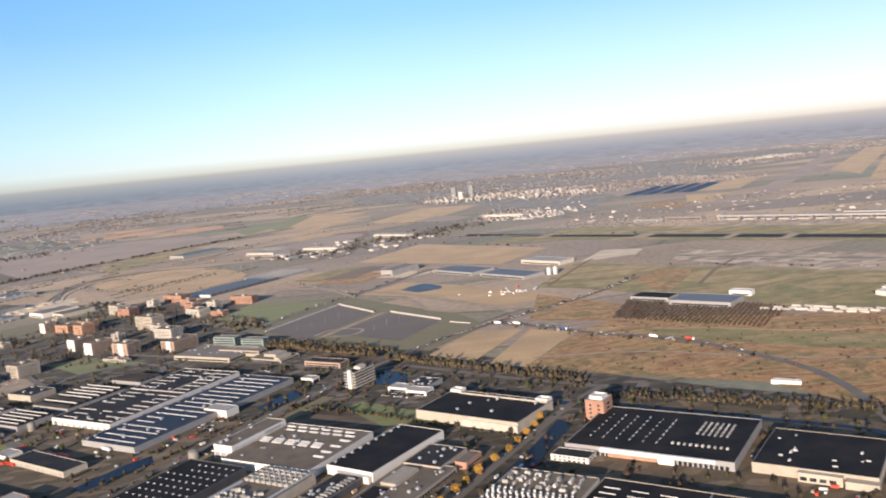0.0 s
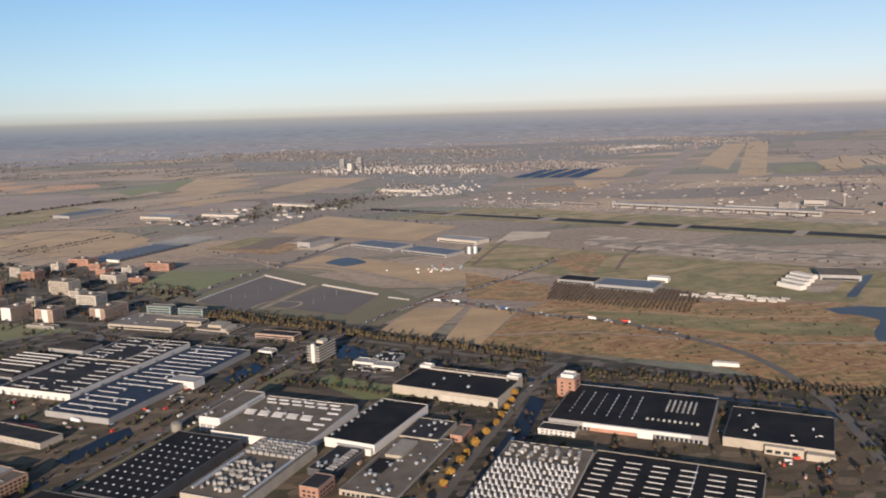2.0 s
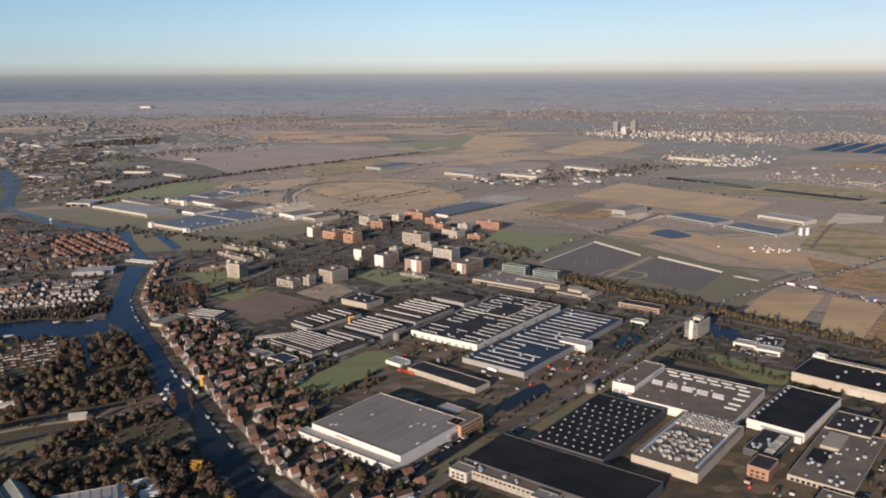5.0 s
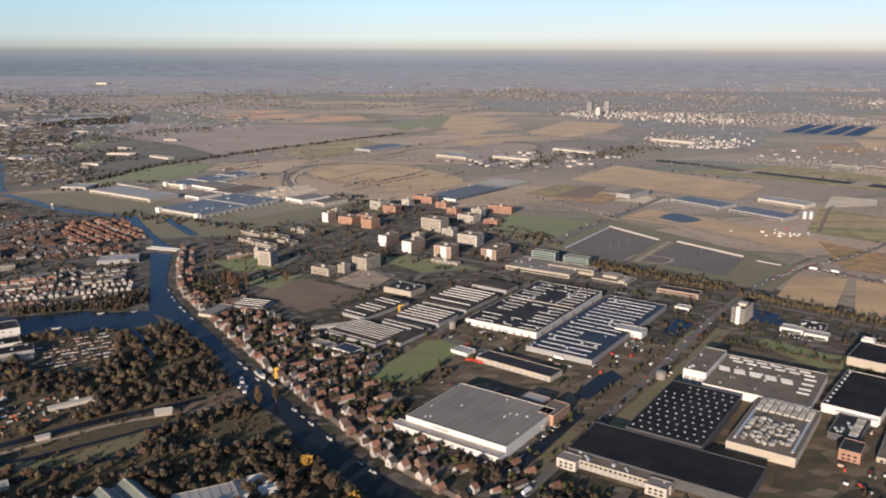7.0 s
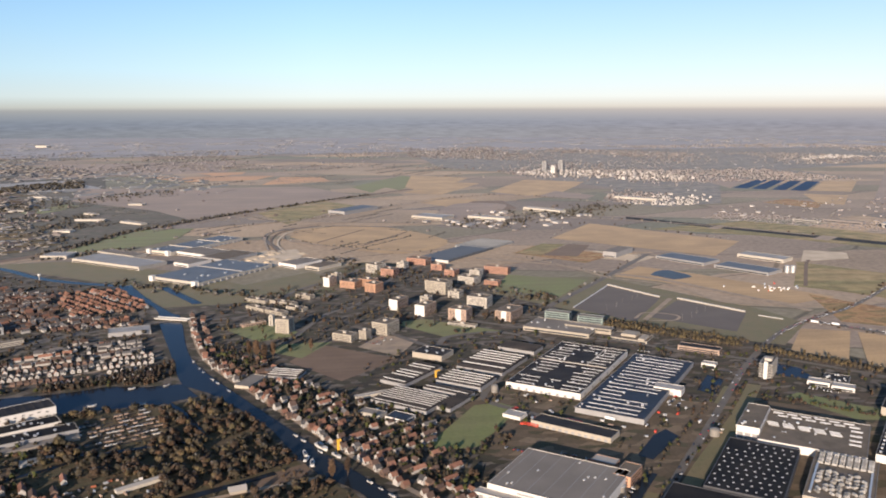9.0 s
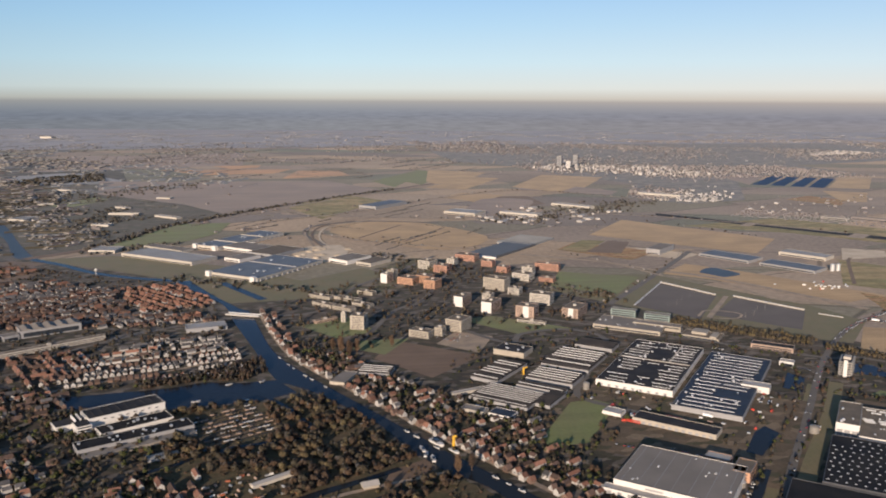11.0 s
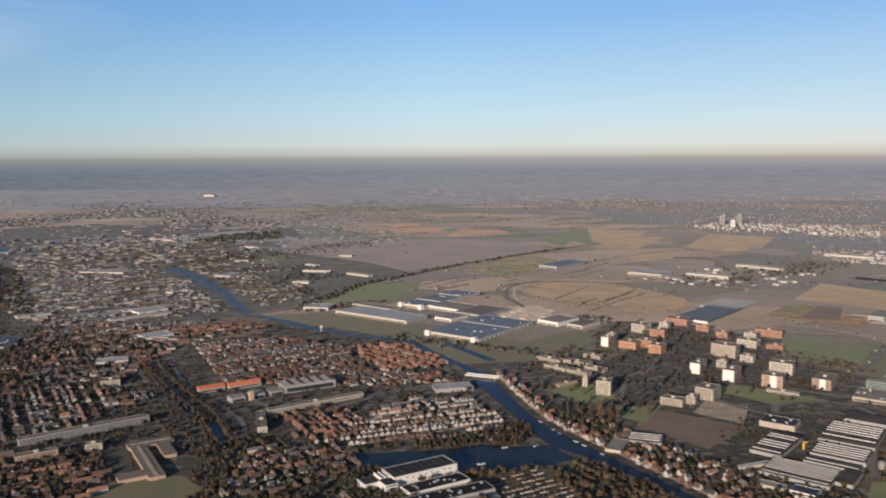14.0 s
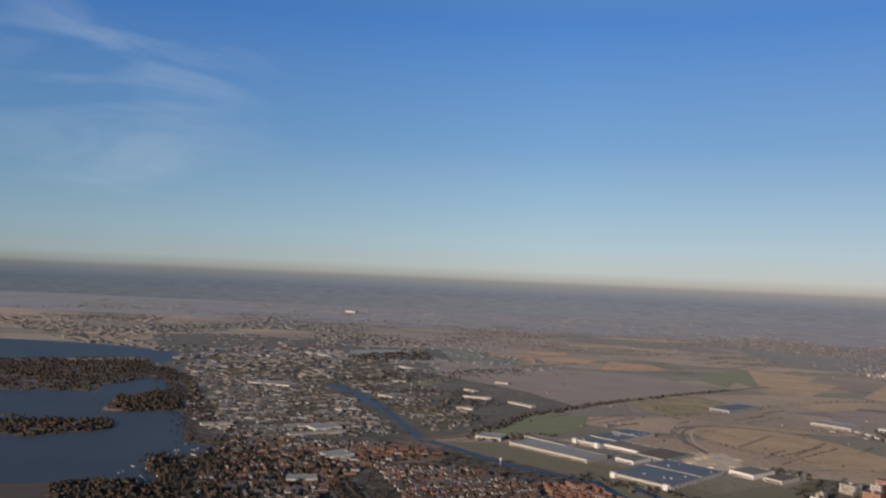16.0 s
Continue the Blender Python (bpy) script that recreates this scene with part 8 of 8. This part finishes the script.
ISLANDS = (("island_low", [(-1060, 950), (-995, 980), (-961, 998), (-921, 1009), (-893, 1025), (-862, 976), (-864, 946), (-903, 911), (-928, 887), (-1020, 900)], 300),
           ("island_round", [(-950, 1107), (-965, 1172), (-923, 1220), (-881, 1209), (-847, 1122), (-896, 1088)], 240),
           ("island_long", [(-1500, 1480), (-1372, 1600), (-1279, 1585), (-1211, 1658), (-1154, 1634), (-1128, 1590), (-1098, 1464), (-1045, 1358), (-1063, 1293), (-1031, 1223), (-1104, 1213), (-1200, 1180), (-1400, 1250)], 800),
           ("island_small", [(-730, 805), (-731, 828), (-714, 827), (-697, 787), (-711, 779)], 45),
           ("island_point", [(-738, 722), (-732, 740), (-707, 746), (-681, 704), (-707, 689)], 60))
for x, y, w, d, a in ((-739, 1018, 24, 8, 30), (-612, 1023, 76, 12, 38), (-556, 898, 40, 9, 12), (-816, 1432, 84, 30, -10), (-1404, 2086, 100, 30, 60), (-753, 1037, 40, 12, 40), (-900, 1985, 90, 14, -30), (-630, 1070, 44, 14, 35), (-640, 1805, 54, 12, -40), (-367, 1375, 54, 12, -42), (-445, 1422, 51, 9, -12), (-452, 1299, 28, 14, -17), (-588, 1382, 33, 36, -27), (-668, 1478, 23, 12, 34), (-611, 1570, 26, 12, 15), (-464, 1502, 33, 10, -45), (-416, 1640, 30, 12, -21)):
    o = hall("long pale nursery hall beside the village", x, y, w, d, a, 3, CONCRETE, ROOF_PALE, CONCRETE, "nursery_hall", "nursery hall", "nursery halls")
    seam = Shape().box(-0.2, 0.2, -d / 2 + 0.6, d / 2 - 0.6, 0, 0.15).mesh("roof_seam", ROOF_GREY)
    for i in range(int(w / 8)):
        put("roof_seam", seam, o, -w / 2 + 4 + 8 * i, 0, 2.8)
for name, outline, n in ISLANDS:
    sheet(name, spline(outline, 3), REED, 0.075, "low wooded island with reedy banks", "island")
    xs, ys = [p[0] for p in outline], [p[1] for p in outline]
    for _ in range(n * 2):
        x, y = rng.uniform(min(xs), max(xs)), rng.uniform(min(ys), max(ys))
        if inside((x, y), outline):
            s = rng.uniform(0.9, 1.7)
            LAKE_WOODS.append((x, y, 0.4, rng.uniform(0, 360), s, s * rng.uniform(0.85, 1.15), s * rng.uniform(0.8, 1.2)))
grove("lake_islands", "dark wooded islands and spits in the lake", LAKE_WOODS, FAINT, [LEAF_DARK, LEAF_DARK, LEAF_BROWN])
grove("flats_trees", "dark trees between the flats", wood(470, [(-150, 660), (-90, 610), (-40, 690), (60, 640), (130, 700), (160, 760), (100, 880), (-20, 960), (-100, 850), (-170, 760)], (0.5, 1.05)), MIDDLING + SLIM, [LEAF_DARK, LEAF_OLIVE, LEAF_BROWN])
grove("works_trees", "scattered trees and shrubs round the works", wood(640, [(60, 300), (240, 250), (480, 240), (520, 330), (420, 410), (330, 480), (250, 560), (160, 610), (110, 660), (0, 620), (-60, 560), (20, 470), (80, 420)], (0.4, 0.9), lambda x, y: not any(inside((x, y), q) for q in ([(60, 340), (150, 265), (240, 330), (270, 420), (190, 475), (120, 420)],)), 2.5), MIDDLING + BUSH, [LEAF_DARK, LEAF_BROWN, LEAF_GREEN])
line = lambda pts, g, off, size, j=0.8: [(x + rng.uniform(-j, j), y + rng.uniform(-j, j), 0.02, rng.uniform(0, 360), s, s, s * rng.uniform(0.9, 1.2)) for x, y, _ in along(pts, g, off) for s in [rng.uniform(*size)]]
ROW = line([(258, 562), (300, 520), (365, 451)], 3.0, 0, (0.8, 1.15)) + line([(258, 562), (300, 520), (365, 451)], 3.4, 5, (0.8, 1.15)) + line([(365, 418), (431, 374), (520, 312)], 2.8, 3, (0.6, 0.85)) + line([(365, 418), (431, 374), (520, 312)], 3.2, 7, (0.55, 0.8))
ROW += line([(165, 655), (210, 612), (252, 572)], 2.6, 0, (0.9, 1.2)) + line([(165, 655), (210, 612), (252, 572)], 2.8, 5, (0.9, 1.2)) + line([(175, 655), (215, 618), (258, 578)], 2.8, 9, (0.8, 1.1))
grove("road_tree_rows", "close rows of russet road trees", ROW, MIDDLING + SLIM, [LEAF_OLIVE, LEAF_OLIVE, LEAF_DARK])
QUAY = spline([(-520, 790), (-474, 708), (-445, 664), (-424, 632), (-400, 580), (-385, 555)], 4)
grove("quay_trees", "bare trees along the town canal", line(QUAY, 4.5, 5.5, (0.6, 1.1)) + line(QUAY, 5.0, -5.5, (0.6, 1.1)) + line(QUAY, 6.0, -9, (0.6, 1.0), 2), LIGHT, [LEAF_DARK, LEAF_BROWN])
ROADSIDE = []
for pts, g, off in (([(20, 1330), (160, 1270), (330, 1330), (520, 1210), (640, 1080)], 9, 7), ([(-215, 1300), (-40, 1420), (90, 1560), (300, 1700), (480, 1540)], 10, 6), ([(160, 999), (208, 930), (245, 838)], 11, 5), ([(141, 726), (220, 822), (341, 974)], 9, 6), ([(350, 640), (420, 680), (520, 760)], 8, 5), ([(-123, 1172), (-58, 1101), (11, 1060), (110, 1012)], 12, 5), ([(350, 640), (384, 600), (414, 556), (452, 518), (478, 455)], 7, -6), ([(260, 1118), (359, 1255), (505, 1049)], 10, 4), ([(570, 826), (801, 600)], 12, -12)):
    ROADSIDE += [(x + rng.gauss(0, 2), y + rng.gauss(0, 2), 0.2, rng.uniform(0, 360), s, s, s * rng.uniform(0.7, 1.1)) for x, y, _ in along(spline(pts, 4), g, off) if rng.random() < 0.7 for s in [rng.uniform(0.4, 1.0)]]
grove("roadside_trees", "small trees and bushes along the field roads", ROADSIDE, FAINT + BUSH, [LEAF_DARK, LEAF_BROWN, LEAF_HAZED])
BELT = []
for a, b, w, n in (((-425, 1090), (-356, 1275), 7, 100), ((-356, 1275), (-225, 1460), 6, 110), ((-225, 1460), (26, 1740), 4, 90), ((160, 1260), (480, 1480), 26, 260), ((-320, 1120), (-420, 1060), 12, 60), ((-60, 1010), (-20, 960), 8, 20), ((-700, 1520), (-400, 1900), 30, 200), ((-300, 905), (-110, 800), 7, 70), ((100, 795), (160, 745), 7, 30)):
    for _ in range(n):
        t = rng.random()
        s = rng.uniform(0.8, 1.5)
        BELT.append((a[0] + (b[0] - a[0]) * t + rng.gauss(0, w), a[1] + (b[1] - a[1]) * t + rng.gauss(0, w), 0, rng.uniform(0, 360), s, s, s))
VERGE = line([(50, 318), (96, 373), (154, 438), (196, 493)], 5.5, 2, (0.4, 0.75), 1.6) + line([(74, 332), (114, 376), (172, 441), (214, 496)], 6.5, 0, (0.35, 0.7), 1.4) + line([(210, 470), (262, 424)], 3.0, 2, (0.5, 0.8)) + line([(225, 462), (290, 398), (345, 352)], 5, 0, (0.4, 0.7), 1.5) + line([(300, 322), (400, 250)], 4.5, 0, (0.4, 0.7), 1.2) + line([(0, 470), (24, 500)], 3, 0, (0.6, 1.0), 1.5)
grove("verge_shrubs", "shrubs and young trees on the road verges", [p for p in VERGE if not blocked(p[0], p[1], 1)], MIDDLING + BUSH, [LEAF_DARK, LEAF_BROWN, LEAF_GREEN])
grove("field_belts", "tree belts between the fields", BELT, FAINT, [LEAF_DARK, LEAF_HAZED_HEDGE])
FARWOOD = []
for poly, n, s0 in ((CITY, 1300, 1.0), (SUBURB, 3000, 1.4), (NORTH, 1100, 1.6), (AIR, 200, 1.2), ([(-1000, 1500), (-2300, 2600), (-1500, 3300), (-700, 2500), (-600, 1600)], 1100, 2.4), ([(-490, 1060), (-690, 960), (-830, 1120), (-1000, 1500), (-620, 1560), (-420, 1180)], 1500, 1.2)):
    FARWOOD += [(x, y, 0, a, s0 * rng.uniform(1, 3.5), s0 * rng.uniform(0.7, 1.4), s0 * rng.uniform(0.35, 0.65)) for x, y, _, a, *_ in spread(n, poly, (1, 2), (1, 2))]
grove("plain_wood", "dark wood beyond the pastures", [(x, y, 0, a, 2.6, 1.6, rng.uniform(1.2, 2.0)) for x, y, _, a, *_ in wood(260, [(-825, 1948), (-770, 2102), (-655, 2186), (-608, 2010), (-727, 1894)])] + [(x, y, 0, a, q * 1.6, q, q * 0.8) for x, y, _, a, q, *_ in wood(520, [(-500, 1070), (-440, 1180), (-365, 1300), (-480, 1560), (-640, 1750), (-760, 1700), (-620, 1400), (-560, 1220)], (0.5, 1.3), lambda x, y: noise.noise(Vector((x * 0.012, y * 0.012, 4.0))) > 0.05)], FAINT, [LEAF_DARK, LEAF_HAZED_HEDGE, LEAF_DARK])
grove("far_woods", "dark far woods and tree lines", FARWOOD, FAINT, [LEAF_HAZED])


def tree(label, crown, mat, x, y, s, group):
    o = thing("tree", label, "tree", x, y, rng.uniform(0, 360), group)
    part("trunk", TREE_STEM, BARK, o)
    part("crown", crown, mat, o)
    o.scale = (s, s, s)


TREE_STEM = stem(3.2, 0.24, 2, 5).mesh("trunk", BARK)
YELLOW = [mesh_arrays("crown", *clumps(150, 2.2, 2.1, 1.0, s, 0.36), LEAF_YELLOW) for s in (21, 22, 23)]
RUSSET = [mesh_arrays("crown", *clumps(150, 2.4, 2.2, 1.0, s, 0.36), LEAF_BROWN) for s in (31, 32, 33)]
POPLAR = [mesh_arrays("crown", *clumps(170, 1.6, 4.2, 1.2, s, 0.36), LEAF_BROWN) for s in (41, 42)]
for x, y in ((328, 398), (322, 389), (316, 380), (309, 371), (303, 362), (294, 352), (285, 341), (278, 333), (272, 325), (265, 316), (259, 307), (248, 294), (243, 286), (238, 279), (226, 263)):
    tree("yellow autumn street tree beside the road", rng.choice(YELLOW), LEAF_YELLOW, x + rng.uniform(-0.6, 0.6) - 2, y, rng.uniform(0.85, 1.2), "yellow street trees")
for x, y, s in ((-30, 318, 1.5), (-36, 326, 1.4), (-24, 308, 1.5), (-14, 296, 1.3), (-18, 286, 1.5), (-40, 310, 1.5), (-60, 292, 1.4), (35, 318, 1.2), (44, 308, 1.2)):
    tree("golden russet tree beside the canal", rng.choice(RUSSET + YELLOW[:1]), LEAF_BROWN, x, y, s, "canal trees")
for x, y, s in ((-112, 598, 1.6), (-118, 606, 1.7), (-106, 604, 1.5), (-124, 612, 1.4), (-78, 618, 1.2), (-66, 392, 1.3), (-58, 396, 1.2)):
    tree("tall half bare poplar beside the canal", rng.choice(POPLAR), LEAF_BROWN, x, y, s, "poplars")

# ---- cars, boats ----


def car_kind(paint, long=1.0, tall=1.0):
    o = thing("parked_car", "", "car", 0, 0)
    body = Shape().box(-1.0 * long, 1.0 * long, -0.42, 0.42, 0.14, 0.42 * tall)
    part("body", body, paint, o)
    part("cabin", Shape().gable(-0.62 * long, 0.5 * long, -0.36, 0.36, 0.42 * tall, 0.5 * tall).box(-0.55 * long, 0.4 * long, -0.36, 0.36, 0.42 * tall, 0.66 * tall), WINDOW, o)
    wheel = Shape().box(-0.16, 0.16, -0.44, 0.44, 0, 0.28).mesh("axle", TYRE)
    for x in (-0.6, 0.6):
        put("axle", wheel, o, x * long, 0, 0)
    return o


names = ("white", "silver", "black", "red", "blue")
CARS = []
for p, n in zip(CAR_PAINTS, names):
    c = car_kind(p)
    CARS.append(tagged(c, n + " parked car on the asphalt", group="parked cars"))
used = [0] * 5


def car(k, x, y, a, z=0.63):
    m = pose(x, y, z, 0, 0, a)
    if used[k]:
        copy_thing(CARS[k], m)
    else:
        CARS[k].matrix_world = m
        used[k] = 1


LOTS = [((-25, 640), 8, 4, 3.2, 5.5, -38), ((238, 300), 10, 1, 2.0, 4, 51), ((262, 330), 12, 1, 2.0, 4, 51), ((95, 462), 9, 2, 2.6, 5, -40), ((62, 397), 16, 3, 2.0, 5, -39), ((71, 350), 20, 1, 2.0, 3.4, 51), ((60, 336), 6, 1, 2.0, 4, 51)]
LOTS += [((262, 478), 9, 3, 2.2, 4.5, -39), ((150, 470), 8, 2, 2.4, 5, 51), ((100, 330), 12, 1, 2.2, 4, 51), ((40, 410), 10, 1, 2.4, 4, -39), ((215, 520), 9, 1, 2.4, 4, -39), ((330, 318), 8, 1, 2.2, 4, -38), ((395, 322), 12, 1, 2.0, 4, -39), ((65, 300), 10, 1, 2.2, 4, -38), ((178, 575), 8, 1, 2.6, 4, -40)]
for (cx, cy), nu, nv, du, dv, a in LOTS:
    c, s = math.cos(radians(a)), math.sin(radians(a))
    for i in range(nu):
        for j in range(nv):
            u, v = (i - nu / 2) * du, (j - nv / 2) * dv
            x, y = cx + c * u - s * v, cy + s * u + c * v
            if rng.random() < 0.7 and not blocked(x, y, 0.8):
                car(rng.choice((0, 0, 1, 1, 2, 2, 3, 4)), x, y, a + 90)
for pts, g, off in ((MAIN_ROAD, 13, -1.4), (MAIN_ROAD, 17, 1.4), ([(240, 280), (275, 328), (310, 372), (345, 414)], 11, 1.2), ([(350, 640), (384, 600), (414, 556), (452, 518), (478, 455), (487, 400)], 14, 1.5), ([(350, 640), (384, 600), (414, 556), (452, 518)], 9, -1.5), ([(300, 603), (350, 640), (420, 680), (520, 760)], 5, 1.4), ([(300, 603), (350, 640), (420, 680)], 5, -1.4), ([(350, 640), (384, 600), (414, 556)], 5, 3.2)):
    for x, y, a in along(spline(pts, 4), g, off):
        if rng.random() < 0.6:
            car(rng.choice((0, 0, 1, 2, 3)), x, y, a)


def lorry(label, paint, x, y, a):
    o = thing("lorry", label, "lorry", x, y, a, "lorries", 0.63)
    part("trailer", Shape().box(-3.2, 1.6, -0.6, 0.6, 0.5, 1.9), paint, o)
    part("cab", Shape().box(1.8, 2.8, -0.58, 0.58, 0.3, 1.6), CAR_PAINTS[0], o)
    part("chassis", Shape().box(-3.1, 2.7, -0.4, 0.4, 0.1, 0.5), TYRE, o)


for x, y, a, m, n in ((440, 530, -50, CAR_PAINTS[0], "white"), (458, 512, -52, RED_PAINT, "red"), (92, 458, -42, CAR_PAINTS[0], "white"), (100, 446, -42, CAR_PAINTS[0], "white"), (108, 448, -20, RED_PAINT, "red"), (56, 300, 50, CAR_PAINTS[0], "white"), (72, 288, 50, CAR_PAINTS[0], "white"), (80, 282, 50, CAR_PAINTS[1], "grey"), (365, 622, -40, CAR_PAINTS[0], "white"), (352, 632, -40, CAR_PAINTS[0], "white"), (160, 505, 40, RED_PAINT, "red"), (392, 585, -45, CAR_PAINTS[4], "blue")):
    lorry(n + " articulated lorry on the asphalt", m, x, y, a)
hull = Shape()
hull.v = [(-2.2, -0.55, 0), (1.4, -0.55, 0), (2.4, 0, 0), (1.4, 0.55, 0), (-2.2, 0.55, 0), (-2.3, -0.7, 0.6), (1.5, -0.7, 0.6), (2.8, 0, 0.75), (1.5, 0.7, 0.6), (-2.3, 0.7, 0.6)]
hull.f = [(5, 6, 7, 8, 9), (0, 1, 6, 5), (1, 2, 7, 6), (2, 3, 8, 7), (3, 4, 9, 8), (4, 0, 5, 9)]
HULL = hull.mesh("hull", WHITE_WALL)
CABIN = Shape().box(-1.2, 0.5, -0.45, 0.45, 0.6, 1.1).mesh("cabin", WINDOW)


def boat(x, y, a, s=1.0):
    o = thing("moored_boat", "small white boat moored at the quay", "boat", x, y, a, "moored boats", 0.4)
    part("hull", HULL, WHITE_WALL, o)
    part("cabin", CABIN, WINDOW, o)
    o.scale = (s, s, s)


for x, y, a in along(spline(EAST_BANK[4:], 4), 9.5, -1.6):
    if y > 290 and rng.random() < 0.35:
        boat(x, y, a, rng.uniform(0.6, 1.0))
for x, y, a, s in ((-71, 432, -60, 2.4), (-63, 420, -60, 1.6), (-80, 425, 100, 1.5), (-79, 418, 70, 1.3), (-76, 412, 90, 1.6), (-214, 519, 20, 1.2), (-196, 549, 20, 1.0), (-174, 552, 40, 0.9), (-183, 517, 10, 1.0)):
    boat(x, y, a, s)
for i in range(26):
    boat(-680 - rng.uniform(0, 60), 790 + rng.uniform(-60, 130), rng.uniform(0, 180), rng.uniform(0.8, 1.5))
# boats and sheds on the allotment strips
for j in range(8):
    for i in range(14):
        if rng.random() < 0.62:
            u, v = -22 + 3.4 * i + rng.uniform(-0.8, 0.8), -24 + 6.2 * j + rng.uniform(-0.5, 0.5)
            x, y = -190 + u * 0.86 - v * 0.5, 480 + u * 0.5 + v * 0.86
            if not blocked(x, y, 1) and not wet(x, y):
                if rng.random() < 0.25:
                    boat(x, y, 30 + rng.uniform(-10, 10), rng.uniform(0.6, 0.9))
                else:
                    o = thing("garden_shed", "small pale garden shed on the strips", "shed", x, y, 30, "garden sheds")
                    part("wall", Shape().box(-1.1, 1.1, -0.8, 0.8, 0, 1.0), BRICK_PALE, o)
                    part("roof", Shape().gable(-1.1, 1.1, -0.8, 0.8, 1.0, 1.5, 0.15), TILE_GREY, o)

# crates, containers and pallets stacked in the yards
CRATE = {n: Shape().box(-1, 1, -0.5, 0.5, 0, 0.9).box(-1.03, 1.03, -0.53, 0.53, 0.82, 0.92).mesh("yard_container", m) for n, m in (("red", RED_PAINT), ("grey", METAL), ("white", SKYLIGHT), ("brown", BRICK_PALE))}
for (cx, cy), n, w in (((62, 452), 12, 9), ((108, 440), 15, 11), ((150, 470), 11, 9), ((158, 425), 8, 8), ((95, 490), 11, 12), ((60, 500), 8, 8), ((20, 470), 7, 7), ((-30, 490), 9, 10), ((200, 300), 10, 6), ((232, 352), 12, 5), ((300, 350), 10, 7), ((410, 275), 12, 9), ((330, 255), 10, 10)):
    for _ in range(n):
        x, y = cx + rng.gauss(0, w), cy + rng.gauss(0, w)
        if not blocked(x, y, 1.2) and not wet(x, y):
            c = rng.choice(("red", "grey", "grey", "white", "white", "brown"))
            ob = tagged(new("yard_container", CRATE[c]), c + " storage container on the works yard", "container", "yard containers")
            ob.matrix_world = pose(x, y, 0.44, 0, 0, rng.choice((-39, 51)) + rng.uniform(-6, 6))
            ob.scale = (rng.uniform(0.7, 1.6), 1, rng.uniform(0.7, 1.2))

# caravans, sheds and boats crowded on the yards behind the marsh wood
VAN = {n: Shape().box(-1.3, 1.3, -0.55, 0.55, 0.2, 1.0).gable(-1.3, 1.3, -0.55, 0.55, 1.0, 1.25, 0.05).mesh("caravan", m) for n, m in (("white", WHITE_WALL), ("grey", METAL), ("brown", BRICK_PALE), ("red", TILE_RED))}
for i in range(80):
    u, v = rng.uniform(-36, 34), rng.choice((-19, -13, -7, -1, 5, 11)) + rng.gauss(0, 0.9)
    x, y = -187 + 0.86 * u - 0.5 * v, 387 + 0.5 * u + 0.86 * v
    if not blocked(x, y, 1) and not any(inside((x, y), w) for w in MARSH_WATER):
        n = rng.choice(("white", "grey", "brown", "brown", "red"))
        ob = tagged(new("caravan", VAN[n]), n + " caravan or hut on a garden plot", "caravan", "caravans and huts")
        ob.matrix_world = pose(x, y, 0.22, 0, 0, 30 + rng.choice((0, 0, 90)) + rng.uniform(-10, 10))
        ob.scale = (rng.uniform(0.5, 1.2), rng.uniform(0.6, 1.1), rng.uniform(0.7, 1.1))
